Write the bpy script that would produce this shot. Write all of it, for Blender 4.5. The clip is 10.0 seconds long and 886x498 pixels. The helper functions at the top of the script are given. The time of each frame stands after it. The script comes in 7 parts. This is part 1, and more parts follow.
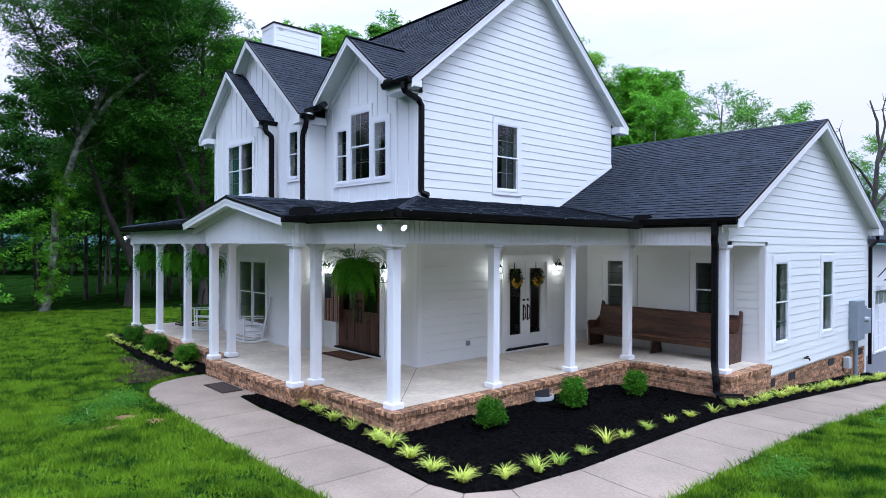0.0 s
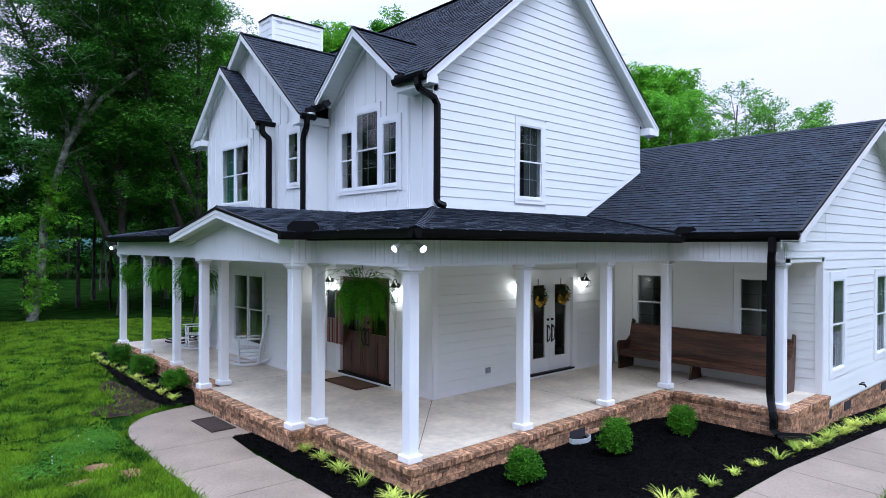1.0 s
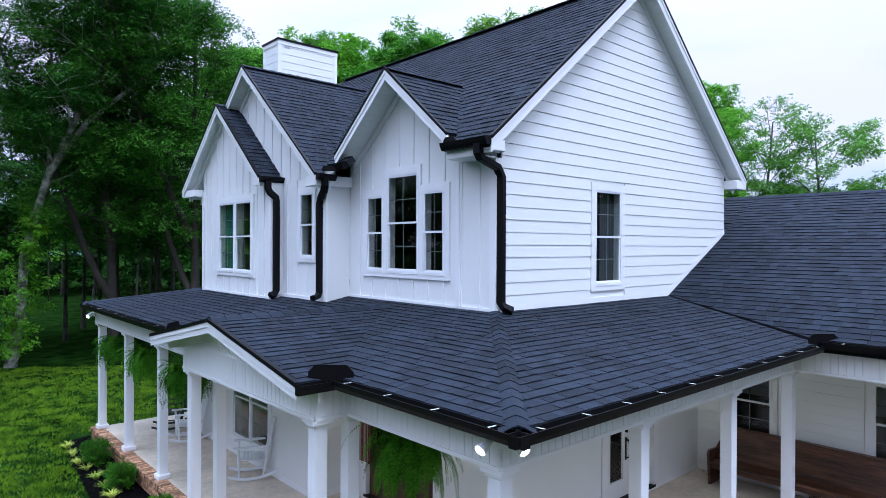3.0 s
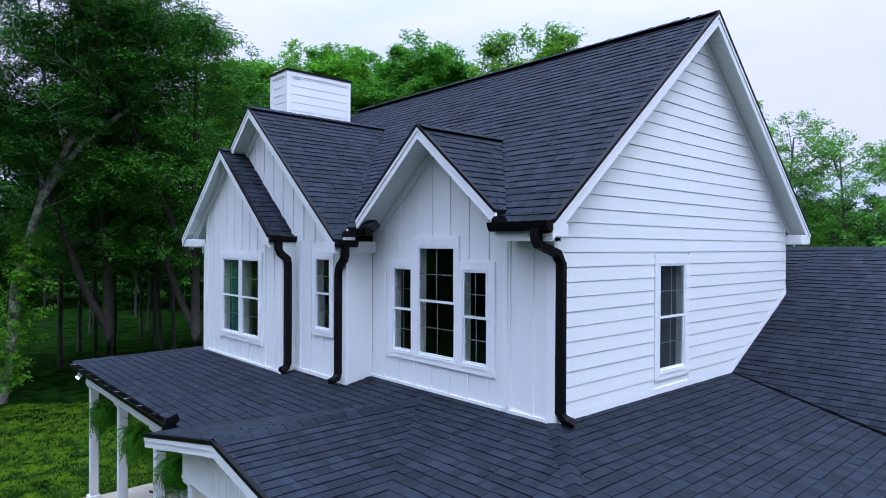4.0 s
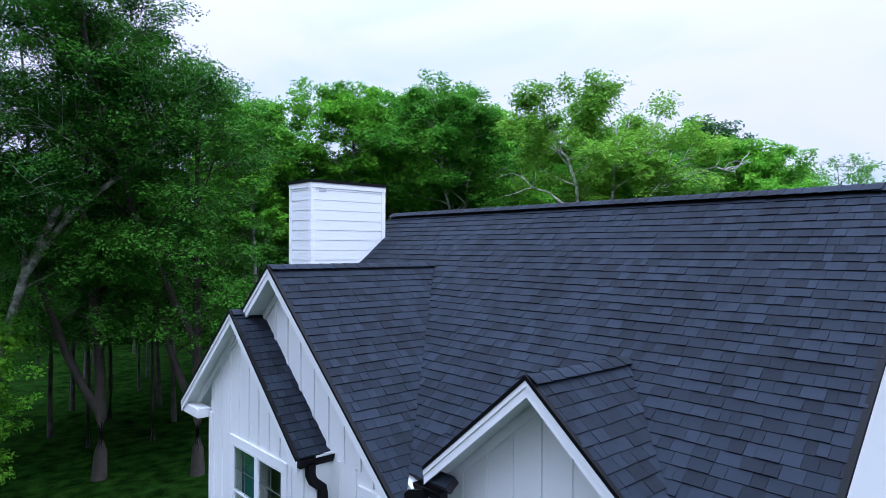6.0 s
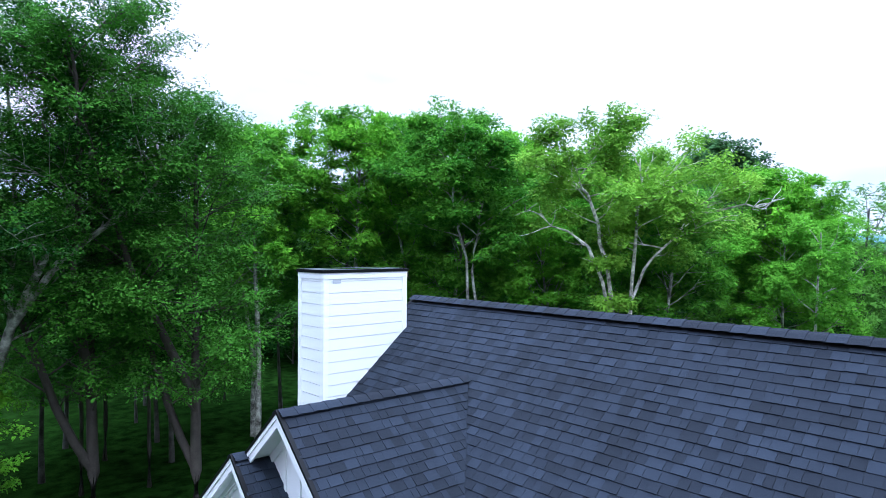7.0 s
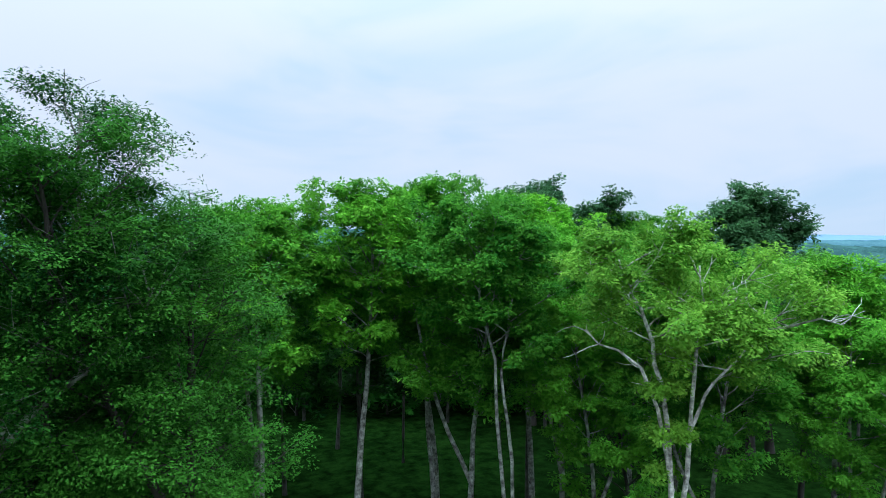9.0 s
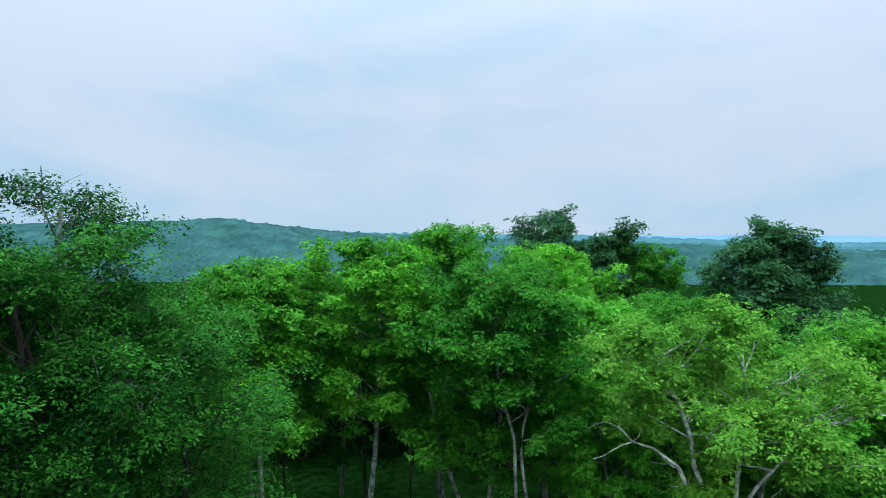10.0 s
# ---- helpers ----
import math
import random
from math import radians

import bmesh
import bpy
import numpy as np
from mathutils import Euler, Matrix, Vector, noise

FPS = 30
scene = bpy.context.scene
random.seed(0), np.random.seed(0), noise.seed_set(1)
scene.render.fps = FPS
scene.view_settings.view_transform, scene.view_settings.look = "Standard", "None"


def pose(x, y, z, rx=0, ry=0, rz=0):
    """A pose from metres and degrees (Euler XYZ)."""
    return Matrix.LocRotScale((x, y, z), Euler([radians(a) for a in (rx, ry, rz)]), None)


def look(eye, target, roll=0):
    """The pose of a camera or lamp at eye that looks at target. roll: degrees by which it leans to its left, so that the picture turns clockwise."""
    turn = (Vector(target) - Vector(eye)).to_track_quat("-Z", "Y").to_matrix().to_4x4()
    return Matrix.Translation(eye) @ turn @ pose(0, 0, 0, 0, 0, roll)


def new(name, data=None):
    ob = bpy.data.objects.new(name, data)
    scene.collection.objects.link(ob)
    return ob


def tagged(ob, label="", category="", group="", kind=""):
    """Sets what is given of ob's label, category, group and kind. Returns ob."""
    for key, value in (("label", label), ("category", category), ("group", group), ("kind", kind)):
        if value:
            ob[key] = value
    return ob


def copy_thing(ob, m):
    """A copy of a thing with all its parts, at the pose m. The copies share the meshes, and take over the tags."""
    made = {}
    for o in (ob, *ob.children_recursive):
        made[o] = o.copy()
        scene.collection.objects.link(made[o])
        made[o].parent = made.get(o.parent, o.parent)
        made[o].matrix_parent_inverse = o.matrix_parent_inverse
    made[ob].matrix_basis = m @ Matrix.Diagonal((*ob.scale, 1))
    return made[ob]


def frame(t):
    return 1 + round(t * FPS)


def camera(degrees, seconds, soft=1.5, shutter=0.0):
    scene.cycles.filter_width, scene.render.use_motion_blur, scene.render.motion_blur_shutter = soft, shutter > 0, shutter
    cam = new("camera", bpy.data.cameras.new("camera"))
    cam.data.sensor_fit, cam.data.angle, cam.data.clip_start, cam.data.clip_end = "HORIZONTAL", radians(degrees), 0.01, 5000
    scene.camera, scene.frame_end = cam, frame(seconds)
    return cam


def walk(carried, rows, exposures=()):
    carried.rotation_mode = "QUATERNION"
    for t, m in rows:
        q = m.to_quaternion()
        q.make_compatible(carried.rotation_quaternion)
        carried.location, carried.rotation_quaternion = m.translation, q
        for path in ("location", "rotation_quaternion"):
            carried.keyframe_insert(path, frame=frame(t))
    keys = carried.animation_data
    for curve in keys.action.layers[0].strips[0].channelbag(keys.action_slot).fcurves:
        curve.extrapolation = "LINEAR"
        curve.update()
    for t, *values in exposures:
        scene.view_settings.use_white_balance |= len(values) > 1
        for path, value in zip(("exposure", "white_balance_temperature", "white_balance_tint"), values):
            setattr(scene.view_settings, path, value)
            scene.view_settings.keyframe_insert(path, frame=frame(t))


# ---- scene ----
cam = camera(70.4, 10.0, 0.5)
# seconds, eye x y z in metres, yaw to the left of +y, pitch up and lean in degrees
PATH = [
    (0.0, -5.922, -7.535, 2.487, -41.82, -0.28, 0.23),
    (0.5, -5.549, -6.901, 2.583, -41.79, -0.28, 0.23),
    (1.0, -5.192, -6.230, 2.791, -41.77, -0.29, 0.22),
    (1.5, -4.858, -5.549, 3.100, -41.75, -0.29, 0.21),
    (2.0, -4.557, -4.895, 3.449, -41.73, -0.28, 0.23),
    (3.5, -3.781, -2.873, 4.939, -41.78, -0.28, 0.27),
    (4.0, -3.539, -2.169, 5.532, -41.77, -0.23, 0.29),
    (4.5, -3.308, -1.490, 6.246, -41.71, -0.16, 0.28),
    (5.0, -3.063, -0.796, 6.922, -41.69, -0.14, 0.24),
    (5.5, -2.824, -0.111, 7.605, -41.69, -0.12, 0.23),
    (7.0, -1.949, 2.073, 9.992, -41.66, -0.11, 0.25),
    (7.5, -1.652, 2.792, 10.910, -41.68, -0.15, 0.24),
    (8.0, -1.354, 3.514, 11.894, -41.71, -0.21, 0.23),
    (8.5, -1.068, 4.261, 12.922, -41.72, -0.24, 0.26),
    (9.0, -0.678, 5.193, 14.194, -41.72, -0.25, 0.27),
    (9.5, -0.286, 6.088, 15.457, -41.72, -0.26, 0.27),
    (10.0, 0.124, 7.010, 16.955, -41.72, -0.26, 0.28),
]


def flown(x, y, z, yaw, pitch, lean):
    a, b = radians(yaw), radians(pitch)
    way = Vector((-math.sin(a) * math.cos(b), math.cos(a) * math.cos(b), math.sin(b)))
    return look((x, y, z), Vector((x, y, z)) + way, lean)


walk(cam, [(row[0], flown(*row[1:])) for row in PATH], [
    (0.0, 0.04, 5450, 12), (2.0, 0.04, 5400, 12), (3.5, -0.05, 5350, 12), (4.5, -0.24, 5350, 12), (5.5, -0.22, 5350, 12),
    (7.0, 0.44, 5300, 9), (8.0, 0.12, 5350, 5), (9.0, -0.20, 5450, -4), (10.0, -0.38, 5400, -10),
])

# ---- daylight: a bright overcast sky, brighter overhead, and one soft sun ----
world = bpy.data.worlds.new("overcast")
scene.world = world
world.use_nodes = True
wn, wl = world.node_tree.nodes, world.node_tree.links
wn.clear()


def wnode(kind, **values):
    n = wn.new(kind)
    for k, v in values.items():
        setattr(n, k, v)
    return n


SUN_ELEVATION, SUN_TURN = radians(58), radians(192)
coord = wnode("ShaderNodeTexCoord")
sky = wnode("ShaderNodeTexSky", sky_type="NISHITA", sun_disc=False, sun_elevation=SUN_ELEVATION, sun_rotation=SUN_TURN)
sky_gain = wnode("ShaderNodeVectorMath", operation="SCALE")
sky_gain.inputs["Scale"].default_value = 0.10
wl.new(sky.outputs[0], sky_gain.inputs[0])
split = wnode("ShaderNodeSeparateXYZ")
wl.new(coord.outputs["Generated"], split.inputs[0])
# cloud brightness climbs towards the zenith
cube = wnode("ShaderNodeMath", operation="POWER", use_clamp=True)
wl.new(split.outputs["Z"], cube.inputs[0])
cube.inputs[1].default_value = 3.0
climb = wnode("ShaderNodeMath", operation="MULTIPLY_ADD")
wl.new(cube.outputs[0], climb.inputs[0])
climb.inputs[1].default_value, climb.inputs[2].default_value = 4.6, 1.0
# the cloud is pinkish and even above the hills, bluer overhead
height = wnode("ShaderNodeMapRange")
wl.new(split.outputs["Z"], height.inputs[0])
height.inputs[1].default_value, height.inputs[2].default_value = 0.30, 0.75
over = wnode("ShaderNodeMix", data_type="RGBA")
over.inputs["A"].default_value, over.inputs["B"].default_value = (0.985, 0.925, 1.05, 1), (0.87, 0.93, 1.11, 1)
wl.new(height.outputs[0], over.inputs["Factor"])
# soft blue-grey bands low in the cloud
squash = wnode("ShaderNodeMapping")
squash.inputs["Scale"].default_value = (1.3, 1.3, 4.0)
squash.inputs["Rotation"].default_value = (0.0, 0.22, 0.0)
wl.new(coord.outputs["Generated"], squash.inputs[0])
billow = wnode("ShaderNodeTexNoise")
billow.inputs["Scale"].default_value, billow.inputs["Detail"].default_value, billow.inputs["Distortion"].default_value = 1.7, 4.0, 0.6
wl.new(squash.outputs[0], billow.inputs["Vector"])
low = wnode("ShaderNodeMapRange")
wl.new(split.outputs["Z"], low.inputs[0])
low.inputs[1].default_value, low.inputs[2].default_value = 0.0, 0.34
low.inputs[3].default_value, low.inputs[4].default_value = 0.66, 0.40
depth = wnode("ShaderNodeMath", operation="SUBTRACT")
wl.new(low.outputs[0], depth.inputs[0])
wl.new(billow.outputs["Fac"], depth.inputs[1])
band = wnode("ShaderNodeMapRange", interpolation_type="SMOOTHSTEP")
wl.new(depth.outputs[0], band.inputs[0])
band.inputs[1].default_value, band.inputs[2].default_value = -0.05, 0.30
tint = wnode("ShaderNodeMix", data_type="RGBA")
tint.inputs["B"].default_value = (0.74, 0.82, 1.0, 1)
wl.new(band.outputs[0], tint.inputs["Factor"])
wl.new(over.outputs["Result"], tint.inputs["A"])
cloud = wnode("ShaderNodeVectorMath", operation="SCALE")
wl.new(tint.outputs["Result"], cloud.inputs[0])
wl.new(climb.outputs[0], cloud.inputs["Scale"])
both = wnode("ShaderNodeMix", data_type="RGBA")
both.inputs["Factor"].default_value = 0.95
wl.new(sky_gain.outputs[0], both.inputs["A"])
wl.new(cloud.outputs[0], both.inputs["B"])
back = wnode("ShaderNodeBackground")
wl.new(both.outputs["Result"], back.inputs[0])
wl.new(back.outputs[0], wnode("ShaderNodeOutputWorld").inputs[0])

sun_data = bpy.data.lights.new("sun", "SUN")
sun_data.energy, sun_data.angle, sun_data.color = 1.3, radians(25), (1.0, 0.98, 0.95)
new("sun", sun_data).matrix_world = look((-6, -28, 45), (0, 0, 0))
scene.view_settings.exposure = 0.0


# ---- materials ----
def material(name, base, rough=0.6, metal=0.0, spread=0.08, scale=3.0, fine=40.0, bump=0.1, by="", by_spread=0.0, dark=None, spec=0.5, bump_size=0.01, mottled=False, grain=None):
    """A surface whose colour wanders at two scales, with a fine relief. by: 'object' or 'island' adds a change from piece to piece."""
    m = bpy.data.materials.new(name)
    m.use_nodes = True
    n, l = m.node_tree.nodes, m.node_tree.links
    p = n["Principled BSDF"]
    p.inputs["Roughness"].default_value, p.inputs["Metallic"].default_value = rough, metal
    p.inputs["Specular IOR Level"].default_value = spec
    where = n.new("ShaderNodeTexCoord")
    big, small = n.new("ShaderNodeTexNoise"), n.new("ShaderNodeTexNoise")
    big.inputs["Scale"].default_value, big.inputs["Detail"].default_value = scale, 3
    small.inputs["Scale"].default_value, small.inputs["Detail"].default_value = fine, 3
    geo = n.new("ShaderNodeNewGeometry")
    run = geo.outputs["Position"]
    if grain:
        stretch = n.new("ShaderNodeVectorMath")
        stretch.operation = "MULTIPLY"
        stretch.inputs[1].default_value = grain
        l.new(run, stretch.inputs[0])
        run = stretch.outputs[0]
    for t in (big, small):
        l.new(run, t.inputs["Vector"])
    add = n.new("ShaderNodeMath")
    add.operation = "MULTIPLY_ADD"
    l.new(small.outputs["Fac"], add.inputs[0])
    add.inputs[1].default_value = 0.6
    l.new(big.outputs["Fac"], add.inputs[2])
    fac = add.outputs[0]
    span = n.new("ShaderNodeMapRange")
    span.inputs[1].default_value, span.inputs[2].default_value = 0.45, 1.15
    span.inputs[3].default_value, span.inputs[4].default_value = -1, 1
    l.new(fac, span.inputs[0])
    gain = n.new("ShaderNodeMath")
    gain.operation = "MULTIPLY_ADD"
    l.new(span.outputs[0], gain.inputs[0])
    gain.inputs[1].default_value, gain.inputs[2].default_value = spread, 1.0
    value = gain.outputs[0]
    if by:
        source = n.new("ShaderNodeObjectInfo").outputs["Random"] if by == "object" else geo.outputs["Random Per Island"]
        r = n.new("ShaderNodeMath")
        r.operation = "MULTIPLY_ADD"
        l.new(source, r.inputs[0])
        r.inputs[1].default_value, r.inputs[2].default_value = 2 * by_spread, 1 - by_spread
        times = n.new("ShaderNodeMath")
        times.operation = "MULTIPLY"
        l.new(value, times.inputs[0])
        l.new(r.outputs[0], times.inputs[1])
        value = times.outputs[0]
    colour = n.new("ShaderNodeVectorMath")
    colour.operation = "SCALE"
    if dark:
        mix = n.new("ShaderNodeMix")
        mix.data_type = "RGBA"
        mix.inputs["A"].default_value, mix.inputs["B"].default_value = (*dark, 1), (*base, 1)
        if by and not mottled:
            l.new(source, mix.inputs["Factor"])
        else:
            ramp = n.new("ShaderNodeMapRange")
            ramp.inputs[1].default_value, ramp.inputs[2].default_value = 0.55, 1.0
            l.new(fac, ramp.inputs[0])
            l.new(ramp.outputs[0], mix.inputs["Factor"])
        l.new(mix.outputs["Result"], colour.inputs[0])
    else:
        colour.inputs[0].default_value = base
    l.new(value, colour.inputs["Scale"])
    l.new(colour.outputs[0], p.inputs["Base Color"])
    if bump:
        b = n.new("ShaderNodeBump")
        b.inputs["Strength"].default_value, b.inputs["Distance"].default_value = bump, bump_size
        l.new(small.outputs["Fac"], b.inputs["Height"])
        l.new(b.outputs[0], p.inputs["Normal"])
    return m


def glass_material(name, clear=0.88):
    m = bpy.data.materials.new(name)
    m.use_nodes = True
    n, l = m.node_tree.nodes, m.node_tree.links
    n.clear()
    through_it, gloss, mix, out = (n.new(k) for k in ("ShaderNodeBsdfTransparent", "ShaderNodeBsdfGlossy", "ShaderNodeMixShader", "ShaderNodeOutputMaterial"))
    through_it.inputs[0].default_value = (clear, clear * 1.02, clear, 1)
    gloss.inputs["Roughness"].default_value = 0.03
    facing = n.new("ShaderNodeLayerWeight")
    facing.inputs["Blend"].default_value = 0.5
    steep = n.new("ShaderNodeMath")
    steep.operation = "POWER"
    l.new(facing.outputs["Facing"], steep.inputs[0])
    steep.inputs[1].default_value = 4.0
    gain = n.new("ShaderNodeMath")
    gain.operation = "MULTIPLY_ADD"
    l.new(steep.outputs[0], gain.inputs[0])
    gain.inputs[1].default_value, gain.inputs[2].default_value = 0.7, 0.035
    l.new(gain.outputs[0], mix.inputs[0])
    l.new(through_it.outputs[0], mix.inputs[1])
    l.new(gloss.outputs[0], mix.inputs[2])
    l.new(mix.outputs[0], out.inputs[0])
    return m


def leaf_material(name, base, dark, light=0.35, patch_scale=0.35, patch_gain=1.0):
    m = bpy.data.materials.new(name)
    m.use_nodes = True
    n, l = m.node_tree.nodes, m.node_tree.links
    p = n["Principled BSDF"]
    p.inputs["Roughness"].default_value, p.inputs["Specular IOR Level"].default_value = 0.6, 0.04
    geo, info = n.new("ShaderNodeNewGeometry"), n.new("ShaderNodeObjectInfo")
    patch = n.new("ShaderNodeTexNoise")
    patch.inputs["Scale"].default_value = patch_scale
    l.new(geo.outputs["Position"], patch.inputs["Vector"])
    a = n.new("ShaderNodeMath")
    a.operation = "MULTIPLY_ADD"
    l.new(geo.outputs["Random Per Island"], a.inputs[0])
    a.inputs[1].default_value = 0.5
    wide = n.new("ShaderNodeMath")
    wide.operation = "MULTIPLY_ADD"
    l.new(patch.outputs["Fac"], wide.inputs[0])
    wide.inputs[1].default_value, wide.inputs[2].default_value = patch_gain, 0.5 - 0.5 * patch_gain
    l.new(wide.outputs[0], a.inputs[2])
    b = n.new("ShaderNodeMath")
    b.operation = "MULTIPLY_ADD"
    l.new(info.outputs["Random"], b.inputs[0])
    b.inputs[1].default_value = 0.45
    l.new(a.outputs[0], b.inputs[2])
    ramp = n.new("ShaderNodeMapRange")
    ramp.inputs[1].default_value, ramp.inputs[2].default_value = 0.45, 1.3
    l.new(b.outputs[0], ramp.inputs[0])
    mix = n.new("ShaderNodeMix")
    mix.data_type = "RGBA"
    mix.inputs["A"].default_value, mix.inputs["B"].default_value = (*dark, 1), (*base, 1)
    l.new(ramp.outputs[0], mix.inputs["Factor"])
    l.new(mix.outputs["Result"], p.inputs["Base Color"])
    glow = n.new("ShaderNodeBsdfTranslucent")
    l.new(mix.outputs["Result"], glow.inputs[0])
    both_sides = n.new("ShaderNodeMixShader")
    both_sides.inputs[0].default_value = light
    l.new(p.outputs[0], both_sides.inputs[1])
    l.new(glow.outputs[0], both_sides.inputs[2])
    l.new(both_sides.outputs[0], n["Material Output"].inputs[0])
    return m


def lamp_material(name, colour, strength):
    m = bpy.data.materials.new(name)
    m.use_nodes = True
    p = m.node_tree.nodes["Principled BSDF"]
    p.inputs["Emission Color"].default_value, p.inputs["Emission Strength"].default_value = (*colour, 1), strength
    return m


SIDING = material("white_siding", (0.80, 0.82, 0.805), 0.45, spread=0.02, scale=0.8, fine=60, bump=0.05)
TRIM = material("white_trim", (0.84, 0.85, 0.85), 0.4, spread=0.02, scale=1.5, fine=50, bump=0.03)
COLUMN = material("white_column", (0.86, 0.87, 0.89), 0.35, spread=0.015, scale=1.5, fine=50, bump=0.02)
SOFFIT = material("white_soffit", (0.77, 0.81, 0.77), 0.5, spread=0.02, scale=1.5, fine=30, bump=0.03)
SHINGLE = material("charcoal_shingle", (0.0140, 0.0190, 0.0285), 0.85, spread=0.24, scale=0.9, fine=190, bump=0.6, by="island", by_spread=0.38, spec=0.22)
SHINGLE_PIECE = material("charcoal_shingle_piece", (0.0140, 0.0190, 0.0285), 0.85, spread=0.24, scale=0.9, fine=190, bump=0.6, by="object", by_spread=0.38, spec=0.22)
DECK = material("roof_deck", (0.02, 0.02, 0.024), 0.9, spread=0.1)
GUTTER = material("black_metal", (0.0045, 0.0045, 0.005), 0.5, spread=0.1, scale=2, fine=30, bump=0.02, spec=0.12)
CAP_METAL = material("dull_dark_metal", (0.16, 0.18, 0.21), 0.32, 0.9, spread=0.15, scale=2, fine=5, bump=0.03, spec=0.5)
WATER = material("puddle_water", (0.010, 0.012, 0.012), 0.03, spread=0.1, scale=3, fine=6, bump=0.01, spec=0.6)
BRICK = material("brown_brick", (0.52, 0.295, 0.155), 0.85, spread=0.25, scale=16, fine=60, bump=0.6, by="object", by_spread=0.55, mottled=True, dark=(0.115, 0.046, 0.028))
BRICK_REST = material("brown_brick_rest", (0.52, 0.295, 0.155), 0.85, spread=0.25, scale=16, fine=60, bump=0.6, by="island", by_spread=0.55, mottled=True, dark=(0.115, 0.046, 0.028))
MORTAR = material("mortar", (0.62, 0.54, 0.44), 0.95, spread=0.12, fine=120, bump=0.3)
PORCH = material("porch_concrete", (0.68, 0.59, 0.46), 0.45, spread=0.10, scale=1.4, fine=9, bump=0.03, dark=(0.52, 0.45, 0.36))
WALKWAY = material("walk_concrete", (0.252, 0.194, 0.142), 0.75, spread=0.12, scale=1.1, fine=30, bump=0.12, by="object", by_spread=0.06, dark=(0.192, 0.147, 0.107), mottled=True)
MULCH = material("black_mulch", (0.0022, 0.0020, 0.0021), 0.98, spread=0.7, scale=9, fine=150, bump=0.9, spec=0.05, bump_size=0.012)
GRASS_SOIL = material("lawn_ground", (0.013, 0.036, 0.005), 0.95, spread=0.5, scale=1.5, fine=18, bump=0.5, dark=(0.004, 0.013, 0.002), spec=0.0, bump_size=0.03)
GRASS = leaf_material("grass_blade", (0.160, 0.285, 0.013), (0.011, 0.053, 0.006), 0.3, 2.2, 2.6)
ASPHALT = material("asphalt", (0.10, 0.10, 0.11), 0.9, spread=0.12, fine=90, bump=0.3)
GLASS = glass_material("window_glass")
MUNTIN = material("between_glass_bar", (0.30, 0.33, 0.34), 0.5, spread=0.02, bump=0)
VINYL = material("window_vinyl", (0.82, 0.84, 0.86), 0.35, spread=0.01, bump=0)
# rooms and plain curtains: indoor dimness is put into these near-black colours
ROOM = material("room_shade_dark", (0.035, 0.035, 0.032), 0.9, spread=0.2, scale=1)
CURTAIN = material("shade_dark_curtain", (0.052, 0.063, 0.067), 0.9, spread=0.08, fine=60)
GREEN_CURTAIN = material("teal_curtain", (0.022, 0.15, 0.115), 0.9, spread=0.1, fine=60)
WOOD_DOOR = material("stained_door_wood", (0.085, 0.032, 0.016), 0.38, spread=0.4, scale=8, fine=40, bump=0.15, dark=(0.034, 0.013, 0.007), grain=(1, 1, 0.1))
PEW_WOOD = material("dark_pew_wood", (0.105, 0.043, 0.020), 0.42, spread=0.6, scale=7, fine=45, bump=0.35, dark=(0.016, 0.007, 0.004), grain=(1, 0.09, 1))
BLACK_IRON = material("black_iron", (0.012, 0.012, 0.013), 0.4, 0.3, spread=0.1)
CHAIR_WHITE = material("white_chair_paint", (0.80, 0.82, 0.84), 0.45, spread=0.03, fine=40, bump=0.05)
CHAIR_BLACK = material("black_chair_paint", (0.015, 0.015, 0.016), 0.45, spread=0.1, fine=40, bump=0.05)
MAT_BROWN = material("brown_coir", (0.105, 0.048, 0.022), 0.98, spread=0.25, fine=150, bump=0.6)
MAT_DARK = material("dark_coir", (0.030, 0.017, 0.011), 0.98, spread=0.25, fine=150, bump=0.6)
METER_GREY = material("grey_metal", (0.25, 0.29, 0.33), 0.45, 0.2, spread=0.08)
PLASTIC_GREY = material("pale_grey_plastic", (0.45, 0.48, 0.50), 0.5, spread=0.08)
BARK_GREY = material("grey_bark", (0.075, 0.072, 0.06), 0.95, spread=0.4, scale=2.5, fine=22, bump=0.8, dark=(0.04, 0.037, 0.03), bump_size=0.03)
BARK_DARK = material("dark_bark", (0.055, 0.047, 0.038), 0.95, spread=0.4, scale=2.5, fine=22, bump=0.8, bump_size=0.03)
BARK_WHITE = material("white_bark", (0.74, 0.71, 0.62), 0.85, spread=0.3, scale=3.0, fine=9, bump=0.5, dark=(0.13, 0.12, 0.085), bump_size=0.02)
BARK_PALE = material("pale_bark", (0.42, 0.42, 0.36), 0.9, spread=0.4, scale=3, fine=9, bump=0.5, dark=(0.075, 0.070, 0.055), bump_size=0.02)
LEAF_DARK = leaf_material("deep_green_leaf", (0.084, 0.245, 0.024), (0.006, 0.040, 0.007), 0.22)
# woods and thicket leaves: deep shade under the crowns is put into the colour
LEAF_SHADE_DARK = leaf_material("shade_dark_leaf", (0.034, 0.120, 0.012), (0.003, 0.022, 0.003), 0.20)
LEAF_MID = leaf_material("green_leaf", (0.205, 0.490, 0.038), (0.042, 0.170, 0.017), 0.36)
LEAF_BRIGHT = leaf_material("bright_green_leaf", (0.240, 0.550, 0.034), (0.044, 0.170, 0.015), 0.34)
LEAF_YELLOW = leaf_material("yellow_green_leaf", (0.290, 0.530, 0.055), (0.060, 0.200, 0.018), 0.36)
LEAF_HAZY = leaf_material("pale_green_leaf", (0.180, 0.40, 0.055), (0.034, 0.135, 0.020), 0.36)
